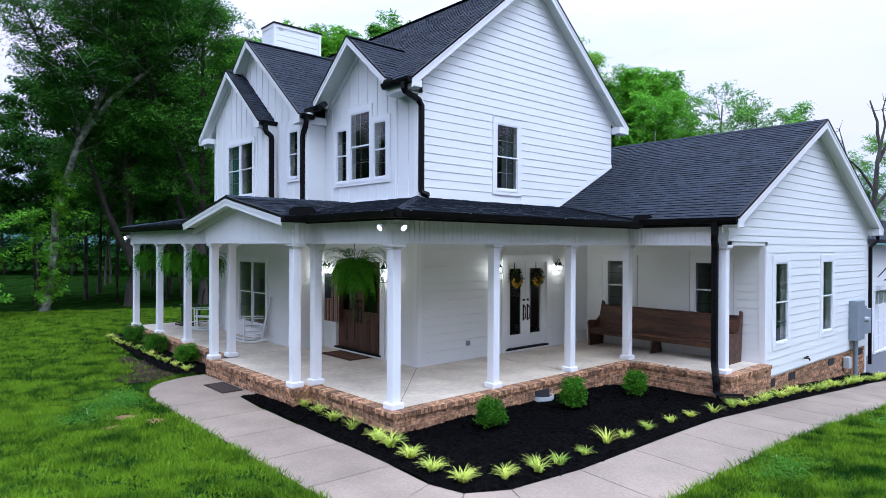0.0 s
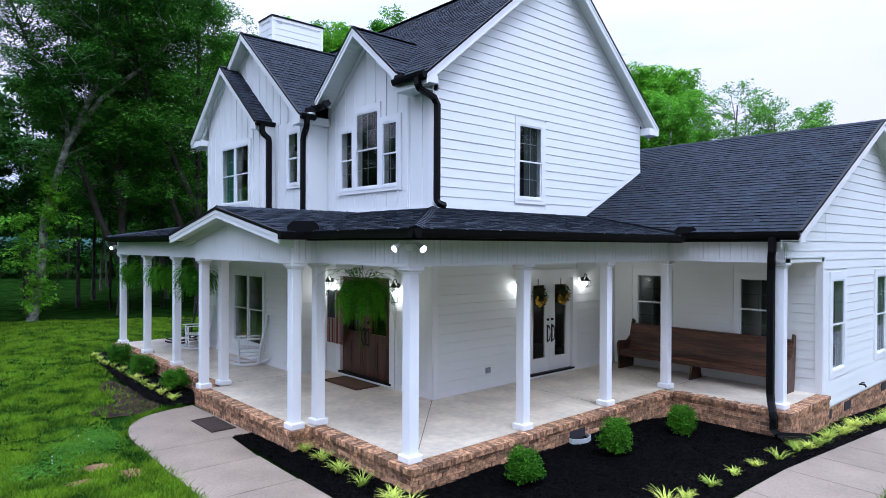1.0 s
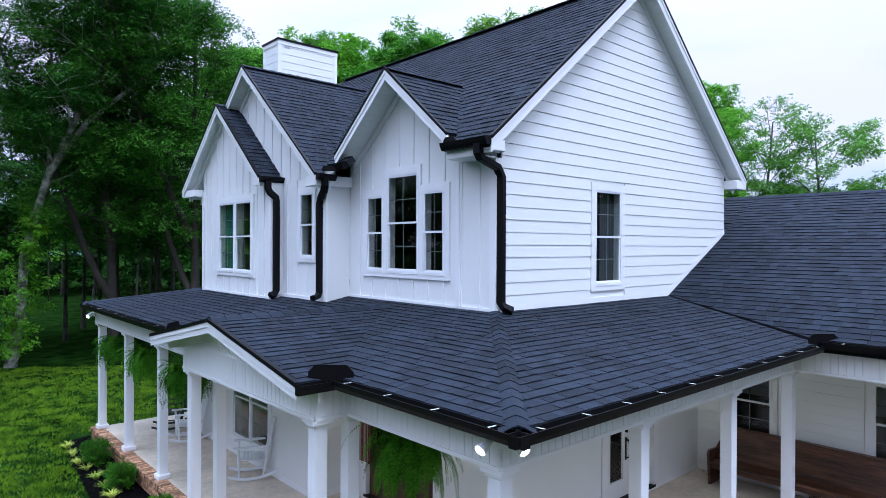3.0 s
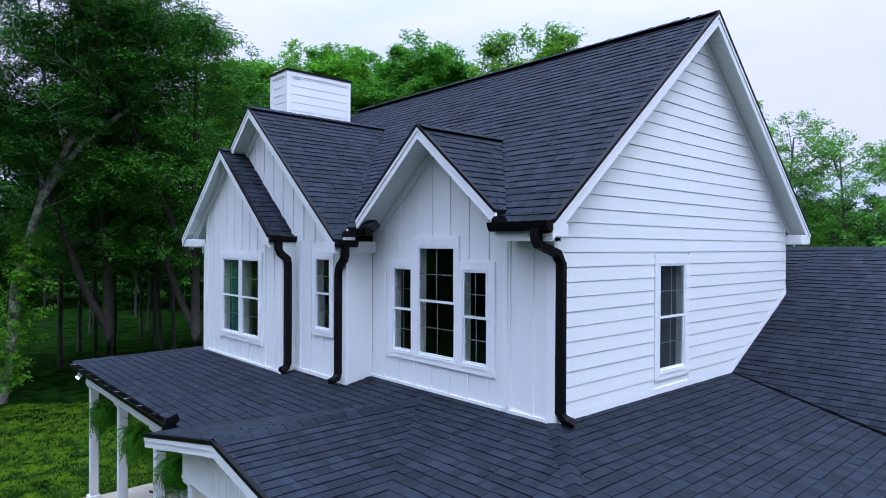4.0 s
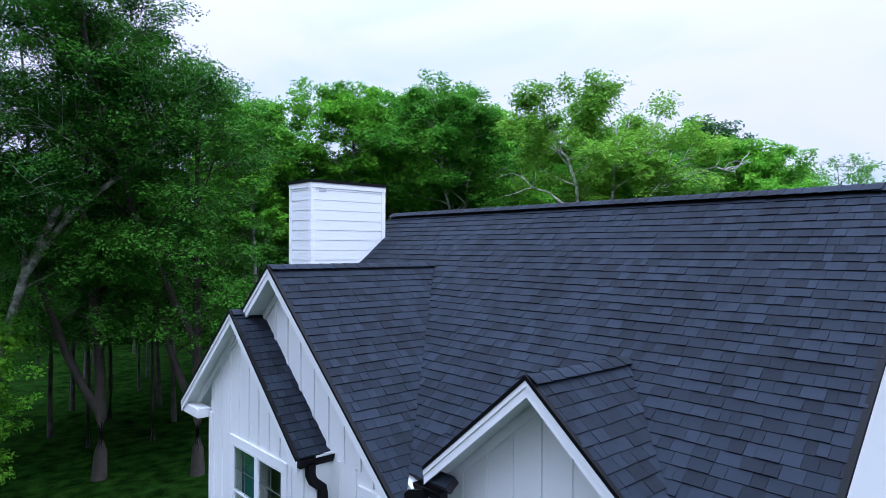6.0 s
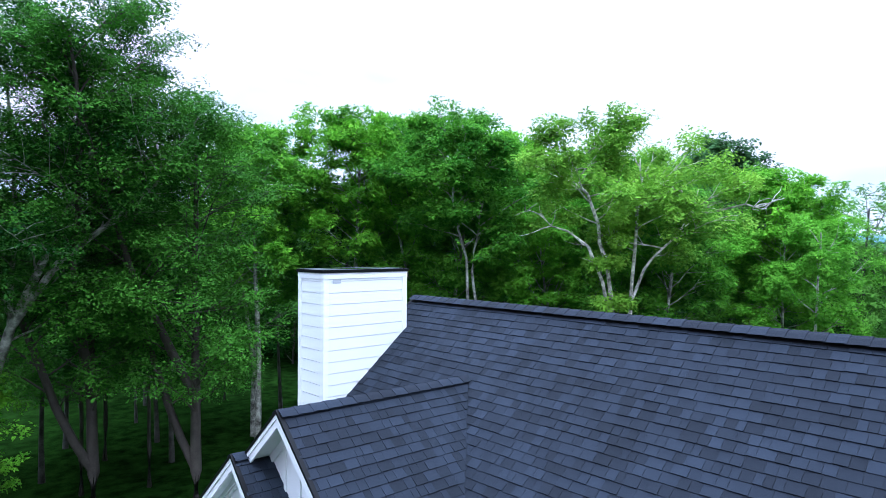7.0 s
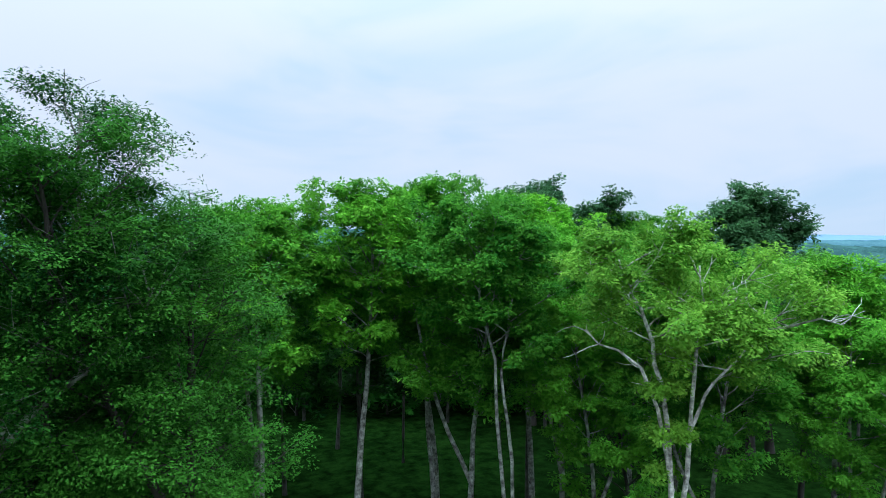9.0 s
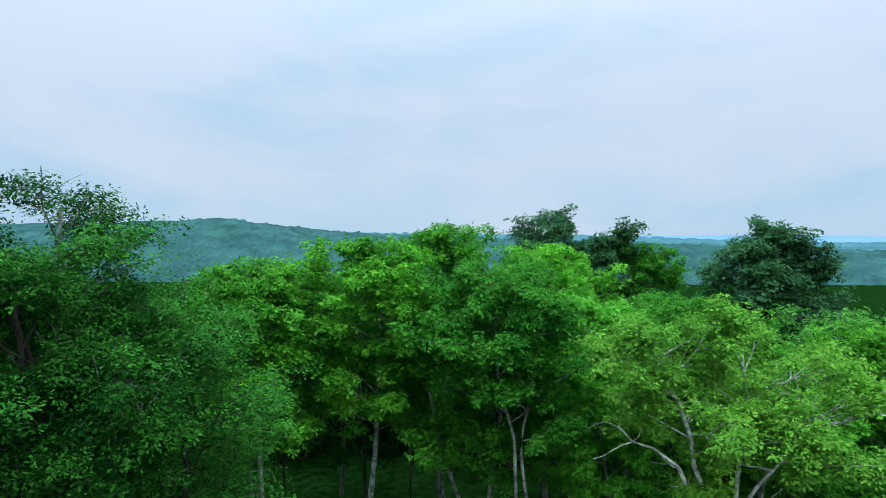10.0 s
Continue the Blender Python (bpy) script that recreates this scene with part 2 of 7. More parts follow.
LEAF_OAK = leaf_material("blue_green_leaf", (0.105, 0.225, 0.075), (0.030, 0.085, 0.034), 0.32)
# grove leaves: the shade between the crowns is put into this colour
LEAF_SHADE_MID = leaf_material("shade_mid_leaf", (0.048, 0.150, 0.011), (0.005, 0.030, 0.003), 0.22)
FERN = leaf_material("fern_leaf", (0.115, 0.34, 0.014), (0.010, 0.065, 0.005), 0.35)
BOX_LEAF = leaf_material("boxwood_leaf", (0.095, 0.27, 0.015), (0.018, 0.08, 0.008), 0.3)
LILY = leaf_material("striped_grass_leaf", (0.74, 0.78, 0.16), (0.05, 0.22, 0.012), 0.3, 0.35, 0.2)


# ---- building blocks ----
def link(name, bm, mat, parent=None, label="", smooth=False):
    me = bpy.data.meshes.new(name)
    bm.normal_update()
    bm.to_mesh(me)
    bm.free()
    me.materials.append(mat)
    if smooth:
        for f in me.polygons:
            f.use_smooth = True
    ob = new(name, me)
    if parent:
        ob.parent = parent
    return tagged(ob, label) if label else ob


def part(name, bm, mat, parent, label="", smooth=False):
    return link(name, bm, mat, parent, label, smooth)


def thing(name, label, category, group="", at=None, kind=""):
    ob = new(name)
    ob.empty_display_size = 0.2
    if at is not None:
        ob.matrix_basis = at
    return tagged(ob, label, category, group, kind)


def box(bm, a, b, bevel=0.0):
    """A box between two corners, with slightly rounded edges where bevel is given."""
    made = bmesh.ops.create_cube(bm, size=1)["verts"]
    for v in made:
        v.co = Vector([(a[n] + b[n]) / 2 + v.co[n] * (b[n] - a[n]) for n in range(3)])
    if bevel:
        edges = list({e for v in made for e in v.link_edges})
        bmesh.ops.bevel(bm, geom=edges, offset=bevel, segments=1, affect="EDGES")
    return made


def boxed(a, b, bevel=0.0):
    bm = bmesh.new()
    box(bm, a, b, bevel)
    return bm


def tube(bm, points, radii, sides=8):
    """A round bar along points."""
    rings = []
    pts = [Vector(p) for p in points]
    if not hasattr(radii, "__len__"):
        radii = [radii] * len(pts)
    for n, p in enumerate(pts):
        way = (pts[min(n + 1, len(pts) - 1)] - pts[max(n - 1, 0)]).normalized()
        turn = way.to_track_quat("Z", "Y").to_matrix()
        rings.append([bm.verts.new(p + turn @ Vector((radii[n] * math.cos(k * math.tau / sides), radii[n] * math.sin(k * math.tau / sides), 0))) for k in range(sides)])
    for r, s in zip(rings, rings[1:]):
        for k in range(sides):
            bm.faces.new((r[k], r[(k + 1) % sides], s[(k + 1) % sides], s[k]))
    bm.faces.new(rings[0][::-1])
    bm.faces.new(rings[-1])


def cut(poly, shape):
    """The convex polygon poly (u, v pairs) clipped by the convex, counter-clockwise shape."""
    out = list(poly)
    for n, a in enumerate(shape):
        b = shape[(n + 1) % len(shape)]
        side = lambda p: (b[0] - a[0]) * (p[1] - a[1]) - (b[1] - a[1]) * (p[0] - a[0])  # noqa: E731
        kept = []
        for k, p in enumerate(out):
            q = out[(k + 1) % len(out)]
            sp, sq = side(p), side(q)
            if sp >= 0:
                kept.append(p)
            if (sp > 0 > sq) or (sp < 0 < sq):
                f = sp / (sp - sq)
                kept.append((p[0] + f * (q[0] - p[0]), p[1] + f * (q[1] - p[1])))
        out = kept
        if len(out) < 3:
            return []
    return out


def area(poly):
    return 0.5 * sum(p[0] * q[1] - q[0] * p[1] for p, q in zip(poly, poly[1:] + poly[:1]))


def slab(bm, poly, place, low, high):
    """A plate over a polygon of a wall or roof. place(u, w, v) gives the world point; low and high: numbers or functions of u, v."""
    lo = low if callable(low) else (lambda u, v: low)
    hi = high if callable(high) else (lambda u, v: high)
    a = [bm.verts.new(place(u, lo(u, v), v)) for u, v in poly]
    b = [bm.verts.new(place(u, hi(u, v), v)) for u, v in poly]
    bm.faces.new(a[::-1])
    bm.faces.new(b)
    for n in range(len(poly)):
        m = (n + 1) % len(poly)
        bm.faces.new((a[n], a[m], b[m], b[n]))


def slabbed(*args):
    bm = bmesh.new()
    slab(bm, *args)
    return bm


def facing_front(x):
    """A wall that looks towards -x: u runs to the right as seen from outside, w outwards."""
    return lambda u, w, v: (x - w, -u, v)


def facing_side(y):
    return lambda u, w, v: (u, y - w, v)


def facing_left(y):
    return lambda u, w, v: (-u, y + w, v)


def facing_back(x):
    return lambda u, w, v: (x + w, u, v)


def rect(u0, u1, v0, v1):
    return [(u0, v0), (u1, v0), (u1, v1), (u0, v1)]


def wall_core(name, shape, place, holes, parent, thick=0.14, mat=None):
    """The wall itself behind its cladding, with its openings cut right through."""
    us = sorted({p[0] for p in shape} | {h[0] for h in holes} | {h[1] for h in holes})
    vs = sorted({p[1] for p in shape} | {h[2] for h in holes} | {h[3] for h in holes})
    bm = bmesh.new()
    for a, b in zip(us, us[1:]):
        for c, d in zip(vs, vs[1:]):
            mu, mv = (a + b) / 2, (c + d) / 2
            if any(h[0] < mu < h[1] and h[2] < mv < h[3] for h in holes):
                continue
            cell = cut(rect(a, b, c, d), shape)
            if len(cell) > 2 and area(cell) > 1e-4:
                slab(bm, cell, place, -thick, 0.0)
    bmesh.ops.remove_doubles(bm, verts=bm.verts, dist=0.0005)
    return part(name, bm, mat or SIDING, parent)


def lap_siding(shape, place, blocked, parent, z0, step=0.178):
    """Lapped boards, each thicker at its lower edge."""
    u_lo, u_hi = min(p[0] for p in shape), max(p[0] for p in shape)
    top = max(p[1] for p in shape)
    z = z0
    while z < top:
        spans = [(u_lo, u_hi)]
        for h in blocked:
            if h[2] < z + step - 0.02 and h[3] > z + 0.02:
                spans = [s for a, b in spans for s in ((a, min(b, h[0])), (max(a, h[1]), b)) if s[1] - s[0] > 0.03]
        for a, b in spans:
            cell = cut(rect(a, b, z, z + step - 0.005), shape)
            if len(cell) > 2 and area(cell) > 0.002:
                slack = random.uniform(-0.001, 0.001)
                part("siding_board", slabbed(cell, place, 0.0, lambda u, v, z=z, s=slack: 0.025 + s - 0.055 * max(0.0, v - z)), SIDING, parent)
        z += step


def battens(shape, place, blocked, parent, spacing=0.36, shift=0.1):
    """Upright cover strips of a board-and-batten wall, clipped round its windows."""
    u_lo, u_hi = min(p[0] for p in shape), max(p[0] for p in shape)
    lo, hi = min(p[1] for p in shape), max(p[1] for p in shape)
    u = u_lo + shift
    while u < u_hi - 0.05:
        spans = [(lo, hi)]
        for h in blocked:
            if h[0] < u + 0.05 and h[1] > u:
                spans = [s for a, b in spans for s in ((a, min(b, h[2])), (max(a, h[3]), b)) if s[1] - s[0] > 0.04]
        for a, b in spans:
            cell = cut(rect(u, u + 0.045, a, b), shape)
            if len(cell) > 2 and area(cell) > 0.001:
                part("batten", slabbed(cell, place, 0.0, 0.018), SIDING, parent)
        u += spacing


def window(place, u0, u1, v0, v1, parent, cols=2, rows=2, casing=0.11, curtain=None, curtain_span=(0.0, 1.0)):
    """A double-hung window: casing, sill, frame, two sashes with bars, panes, and a curtain where one shows. u0..v1: the opening."""
    w = new("window")
    w.parent = parent
    bm = bmesh.new()
    cl, cr, ct, cb = casing if isinstance(casing, tuple) else (casing,) * 4
    for r in (rect(u0 - cl, u0, v0 - cb, v1 + ct), rect(u1, u1 + cr, v0 - cb, v1 + ct), rect(u0, u1, v1, v1 + ct), rect(u0, u1, v0 - cb, v0)):
        slab(bm, r, place, 0.0, 0.032)
    part("casing", bm, TRIM, w)
    part("window_sill", slabbed(rect(u0 - 0.004, u1 + 0.004, v0 - 0.03, v0 - 0.004), place, 0.032, 0.040), TRIM, w)
    bm = bmesh.new()
    f = 0.020
    for r in (rect(u0, u0 + f, v0, v1), rect(u1 - f, u1, v0, v1), rect(u0 + f, u1 - f, v1 - f, v1), rect(u0 + f, u1 - f, v0, v0 + f)):
        slab(bm, r, place, -0.04, 0.036)
    part("window_frame", bm, VINYL, w)
    mid = (v0 + v1) / 2
    for name, a, b, back_w in (("lower_sash", v0 + f, mid + 0.016, 0.002), ("upper_sash", mid - 0.016, v1 - f, 0.018)):
        bm = bmesh.new()
        s = 0.020
        for r in (rect(u0 + f, u0 + f + s, a, b), rect(u1 - f - s, u1 - f, a, b), rect(u0 + f + s, u1 - f - s, b - s - 0.008, b), rect(u0 + f + s, u1 - f - s, a, a + s + 0.008)):
            slab(bm, r, place, back_w - 0.02, back_w + 0.010)
        sash = part(name, bm, VINYL, w)
        part("pane", slabbed(rect(u0 + f + s, u1 - f - s, a + s, b - s), place, back_w - 0.004, back_w), GLASS, sash).visible_shadow = False
        bm = bmesh.new()
        for k in range(1, cols):
            m = u0 + f + s + (u1 - u0 - 2 * f - 2 * s) * k / cols
            slab(bm, rect(m - 0.0055, m + 0.0055, a + s, b - s), place, back_w - 0.011, back_w - 0.006)
        for k in range(1, rows):
            m = a + s + (b - a - 2 * s) * k / rows
            slab(bm, rect(u0 + f + s, u1 - f - s, m - 0.0055, m + 0.0055), place, back_w - 0.012, back_w - 0.005)
        part("muntin_grid", bm, MUNTIN, sash)
    if curtain:
        bm = bmesh.new()
        n = 28
        a, b = u0 + (u1 - u0) * curtain_span[0], u0 + (u1 - u0) * curtain_span[1]
        rows_v = (v0 - 0.05, v1 + 0.05)
        verts = [[bm.verts.new(place(a + (b - a) * k / n, -0.125 + 0.014 * math.sin(k * 1.9), v)) for k in range(n + 1)] for v in rows_v]
        for k in range(n):
            bm.faces.new((verts[0][k], verts[0][k + 1], verts[1][k + 1], verts[1][k]))
        part("curtain", bm, curtain, w, smooth=True)
    return w


def roof_plane(name, corners, parent, eave, pieces=False, thick=0.10, step=0.138, seed=1):
    """A roof slope over a convex outline (world points, counter-clockwise from above): a deck and courses of laminated shingles.
    eave: the horizontal way along the eave."""
    rnd = random.Random(seed)
    pts = [Vector(c) for c in corners]
    normal = (pts[1] - pts[0]).cross(pts[2] - pts[0]).normalized()
    if normal.z < 0:
        pts.reverse()
        normal = -normal
    along = Vector(eave).normalized()
    up = normal.cross(along).normalized()
    if up.z < 0:
        along, up = -along, -up
    o = pts[0]
    shape = [((p - o).dot(along), (p - o).dot(up)) for p in pts]
    if area(shape) < 0:
        shape.reverse()
    place = lambda u, w, v: o + along * u + up * v + normal * w  # noqa: E731
    roof = part(name, slabbed(shape, place, -thick, 0.0), DECK, parent)
    v_lo, v_hi = min(p[1] for p in shape), max(p[1] for p in shape)
    u_lo, u_hi = min(p[0] for p in shape), max(p[0] for p in shape)
    rest = bmesh.new()
    count = 0
    v = v_lo - 0.02
    while v < v_hi:
        u = u_lo - rnd.uniform(0, 0.3)
        while u < u_hi:
            wide = rnd.choice((0.09, 0.12, 0.15, 0.18, 0.20, 0.13))
            lift = rnd.choice((0.010, 0.014, 0.018))
            drop = rnd.uniform(-0.003, 0.003) + 0.006 * math.sin(u * 1.7 + v * 9)
            cell = cut(rect(u, u + wide - 0.004, v + drop, v + step + 0.004), shape)
            if len(cell) > 2 and area(cell) > 0.0012:
                high = lambda a, b, v=v, lift=lift: max(0.002, lift - (b - v) * (lift - 0.003) / step)  # noqa: E731
                if pieces and count < 300 and v < v_lo + pieces:
                    part("shingle", slabbed(cell, place, 0.0, high), SHINGLE_PIECE, roof)
                    count += 1
                else:
                    slab(rest, cell, place, 0.0, high)
            u += wide
        v += step
    tagged(part("shingle_field", rest, SHINGLE, roof), kind="stuff")
    return roof


def ridge_cap(a, b, parent, wide=0.15, seed=3, lift=0.012):
    """Overlapping cap shingles along a ridge or hip."""
    rnd = random.Random(seed)
    a, b = Vector(a), Vector(b)
    way = (b - a).normalized()
    side = way.cross(Vector((0, 0, 1))).normalized()
    up = side.cross(way).normalized()
    n = max(2, int((b - a).length / 0.20))
    bm = bmesh.new()
    for k in range(n):
        p, q = a + (b - a) * (k / n), a + (b - a) * ((k + 1.12) / n)
        h0, h1 = lift + 0.009 + rnd.uniform(0, 0.002), lift
        drop = wide * 0.50
        rows = []
        for c, h in ((p, h0), (q, h1)):
            rows.append([bm.verts.new(c + side * s * wide - up * (drop * abs(s) ** 1.3 - h)) for s in (-1, -0.4, 0, 0.4, 1)])
            rows.append([bm.verts.new(c + side * s * wide - up * (drop * abs(s) ** 1.3 - h + 0.012)) for s in (-1, -0.4, 0, 0.4, 1)])
        for m in range(4):
            bm.faces.new((rows[0][m], rows[0][m + 1], rows[2][m + 1], rows[2][m]))
            bm.faces.new((rows[1][m + 1], rows[0][m + 1], rows[0][m], rows[1][m]))
    return tagged(part("ridge_cap", bm, SHINGLE, parent), kind="stuff")


# ---- ground ----
def ground_height(x, y):
    z = -0.34 - 0.068 * min(max(0.0, x - 4.0), 13.0) * (1.0 if y < 6 else max(0.0, 1 - (y - 6) / 10))
    away = math.hypot(x - 4, y - 5)
    z -= 0.035 * min(max(0.0, away - 12), 18)
    z += 0.05 * (noise.noise(Vector((x * 0.12, y * 0.12, 0))) if away > 9 else 0.0)
    return z


def build_ground():
    bm = bmesh.new()
    radii = [0, 1.5, 3, 4.5, 6, 7.5, 9, 10.5, 12, 14, 16, 18, 20, 23, 26, 30, 35, 42, 52, 65, 85, 120, 180, 300, 600, 1200, 2500, 4500]
    rings = []
    for r in radii:
        n = 1 if r == 0 else 72
        ring = []
        for k in range(n):
            a = math.tau * k / n
            x, y = 4 + r * math.cos(a), 4 + r * math.sin(a)
            ring.append(bm.verts.new((x, y, ground_height(x, y))))
        rings.append(ring)
    for k in range(72):
        bm.faces.new((rings[0][0], rings[1][k], rings[1][(k + 1) % 72]))
    for a, b in zip(rings[1:], rings[2:]):
        for k in range(72):
            m = (k + 1) % 72
            bm.faces.new((a[k], b[k], b[m], a[m]))
    return tagged(link("ground", bm, GRASS_SOIL, smooth=True), "green mown lawn with patchy weeds, running under the trees", "lawn", kind="structure")


build_ground()


# ---- the house ----
house = thing("house", "white two-storey farmhouse with dark shingle roofs and brick-edged porch", "house")

FRONT, BAY_A, BAY_B, SIDE, LEFT_END, BACK = 2.25, 1.54, 1.78, 2.38, 11.0, 9.2
RETURN, STEP_Y = 5.98, 7.60
RIDGE_X, RIDGE_Z, PITCH = 5.73, 9.05, 0.8333
roof_z = lambda x: RIDGE_Z - PITCH * abs(x - RIDGE_X)  # noqa: E731

# side wall: ground floor with the glazed double door
FD = (4.90, 6.42, 0.05, 2.13)
side_low = rect(FRONT + 0.005, 8.1, 0.0, 3.46)
w = wall_core("side_wall_lower", side_low, facing_side(SIDE), [FD], house)
lap_siding([(FRONT + 0.1, 0.10), (8.1, 0.10), (8.1, 2.6), (FRONT + 0.1, 2.6)], facing_side(SIDE), [(FD[0] - 0.14, FD[1] + 0.14, 0, FD[3] + 0.14)], w, 0.10)
part("base_board", slabbed(rect(FRONT, FD[0] - 0.14, 0.0, 0.10), facing_side(SIDE), 0, 0.031), TRIM, house)
part("base_board", slabbed(rect(FD[1] + 0.14, 8.1, 0.0, 0.10), facing_side(SIDE), 0, 0.031), TRIM, house)

# side wall: upper gable
SW = (4.55, 5.30, 3.78, 5.32)
under = 0.14
gable = [(FRONT + 0.005, 3.46), (6.86, 3.46), (BACK, 4.66), (BACK, roof_z(BACK) - under), (RIDGE_X, RIDGE_Z - under), (FRONT + 0.005, roof_z(FRONT) - under)]
w = wall_core("side_wall_gable", gable, facing_side(SIDE), [SW], house)
lap_siding([(FRONT + 0.10, 3.56), (6.9, 3.56), (BACK - 0.02, 4.72), (BACK - 0.02, roof_z(BACK) - under), (RIDGE_X, RIDGE_Z - under), (FRONT + 0.10, roof_z(FRONT + 0.1) - under)], facing_side(SIDE), [(SW[0] - 0.12, SW[1] + 0.12, SW[2] - 0.13, SW[3] + 0.13)], w, 3.525, 0.1773)
part("corner_board", slabbed(rect(FRONT, FRONT + 0.10, 3.46, 5.6), facing_side(SIDE), 0, 0.036), TRIM, house)
part("corner_board", slabbed(rect(FRONT, FRONT + 0.10, 0, 2.6), facing_side(SIDE), 0, 0.036), TRIM, house)
part("flashing_strip", slabbed(rect(FRONT, 6.86, 3.47, 3.57), facing_side(SIDE), 0, 0.025), TRIM, house)
part("flashing_strip", slabbed([(6.86, 3.47), (BACK, 4.66), (BACK, 4.76), (6.86, 3.57)], facing_side(SIDE), 0, 0.025), TRIM, house)
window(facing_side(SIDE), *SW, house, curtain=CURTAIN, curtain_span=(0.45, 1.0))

# front walls, ground floor
DOOR = (-5.44, -3.60, 0.05, 2.16)
w = wall_core("front_wall_lower", [(-RETURN, 0), (-SIDE, 0), (-SIDE, 3.46), (-RETURN, 3.46)], facing_front(FRONT), [DOOR], house)
lap_siding(rect(-RETURN, -SIDE - 0.1, 0.10, 2.6), facing_front(FRONT), [(DOOR[0] - 0.14, DOOR[1] + 0.14, 0, DOOR[3] + 0.14)], w, 0.10)
part("corner_board", slabbed(rect(-SIDE - 0.10, -SIDE + 0.03, 0, 2.6), facing_front(FRONT), 0, 0.036), TRIM, house)
part("base_board", slabbed(rect(DOOR[1] + 0.14, -SIDE - 0.1, 0.0, 0.10), facing_front(FRONT), 0, 0.031), TRIM, house)
part("base_board", slabbed(rect(-RETURN, DOOR[0] - 0.14, 0.0, 0.10), facing_front(FRONT), 0, 0.031), TRIM, house)
BW = (-9.28, -7.66, 0.38, 2.08)
w = wall_core("bay_wall_lower", rect(-LEFT_END, -RETURN - 0.005, 0, 3.33), facing_front(BAY_A), [(BW[0], -8.49, BW[2], BW[3]), (-8.45, BW[1], BW[2], BW[3])], house)
lap_siding(rect(-LEFT_END, -RETURN - 0.1, 0.10, 2.6), facing_front(BAY_A), [(BW[0] - 0.12, BW[1] + 0.12, BW[2] - 0.12, BW[3] + 0.12)], w, 0.10)
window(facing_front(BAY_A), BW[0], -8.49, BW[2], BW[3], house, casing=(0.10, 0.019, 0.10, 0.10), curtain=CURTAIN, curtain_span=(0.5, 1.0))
window(facing_front(BAY_A), -8.45, BW[1], BW[2], BW[3], house, casing=(0.019, 0.10, 0.10, 0.10))
part("corner_board", slabbed(rect(-RETURN - 0.10, -RETURN + 0.03, 0, 2.6), facing_front(BAY_A), 0, 0.036), TRIM, house)
part("base_board", slabbed(rect(-LEFT_END, -RETURN - 0.1, 0.0, 0.10), facing_front(BAY_A), 0, 0.031), TRIM, house)
wall_core("narrow_bay_return_wall", rect(BAY_B + 0.005, FRONT - 0.005, 3.36, 5.6), facing_side(RETURN), [], house)
w = wall_core("bay_return_wall", rect(BAY_A + 0.005, FRONT - 0.005, 0, 3.30), facing_side(RETURN), [], house)
lap_siding(rect(BAY_A, FRONT, 0.0, 2.6), facing_side(RETURN), [], w, 0.10)
part("base_board", slabbed(rect(BAY_A - 0.03, FRONT - 0.04, 0.0, 0.10), facing_side(RETURN), 0, 0.031), TRIM, house)
w = wall_core("left_wall", [(-BACK, -0.3), (-BAY_A, -0.3), (-BAY_A, 5.5), (-RIDGE_X, RIDGE_Z - under), (-BACK, roof_z(BACK) - under)], facing_left(LEFT_END), [], house)
lap_siding([(-BACK, 0.0), (-BAY_A, 0.0), (-BAY_A, 5.5), (-RIDGE_X, RIDGE_Z - under), (-BACK, roof_z(BACK) - under)], facing_left(LEFT_END), [], w, 0.0)
w = wall_core("back_wall", rect(SIDE, LEFT_END, -0.3, roof_z(BACK) - under), facing_back(BACK), [], house)

# front walls, upper floor: board and batten
TRIPLE = [(-5.42, -4.95, 3.97, 5.24), (-4.83, -4.03, 3.97, 5.55), (-3.90, -3.42, 3.97, 5.24)]
d1_low = [(-RETURN, 3.40), (-SIDE, 3.40), (-SIDE, 5.9), (-RETURN, 5.9)]
d1_tri = [(-5.72, 5.9), (-3.02, 5.9), (-4.37, 7.03)]
w = wall_core("upper_front_wall", d1_low, facing_front(FRONT), TRIPLE, house)
part("gable_infill", slabbed(d1_tri, facing_front(FRONT), -0.14, 0.0), SIDING, house)
blocked = [(-5.53, -4.83, 3.85, 5.36), (-4.95, -3.92, 3.85, 5.68), (-4.02, -3.30, 3.85, 5.36)]
battens([(-RETURN, 3.52), (-SIDE, 3.52), (-SIDE, 5.6), (-4.37, 7.03), (-RETURN, 5.6)], facing_front(FRONT), blocked, w, 0.37, 0.30)
for n, o in enumerate(TRIPLE):
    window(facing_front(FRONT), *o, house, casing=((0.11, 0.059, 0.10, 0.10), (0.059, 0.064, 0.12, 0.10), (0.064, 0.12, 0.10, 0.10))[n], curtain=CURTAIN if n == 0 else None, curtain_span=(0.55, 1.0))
part("flashing_strip", slabbed(rect(-RETURN, -SIDE, 3.42, 3.52), facing_front(FRONT), 0, 0.025), TRIM, house)
part("corner_board", slabbed(rect(-SIDE - 0.09, -SIDE + 0.03, 3.40, 5.6), facing_front(FRONT), 0, 0.036), TRIM, house)
part("trim_strip", slabbed(rect(-3.16, -3.08, 3.52, 5.6), facing_front(FRONT), 0, 0.033), TRIM, house)

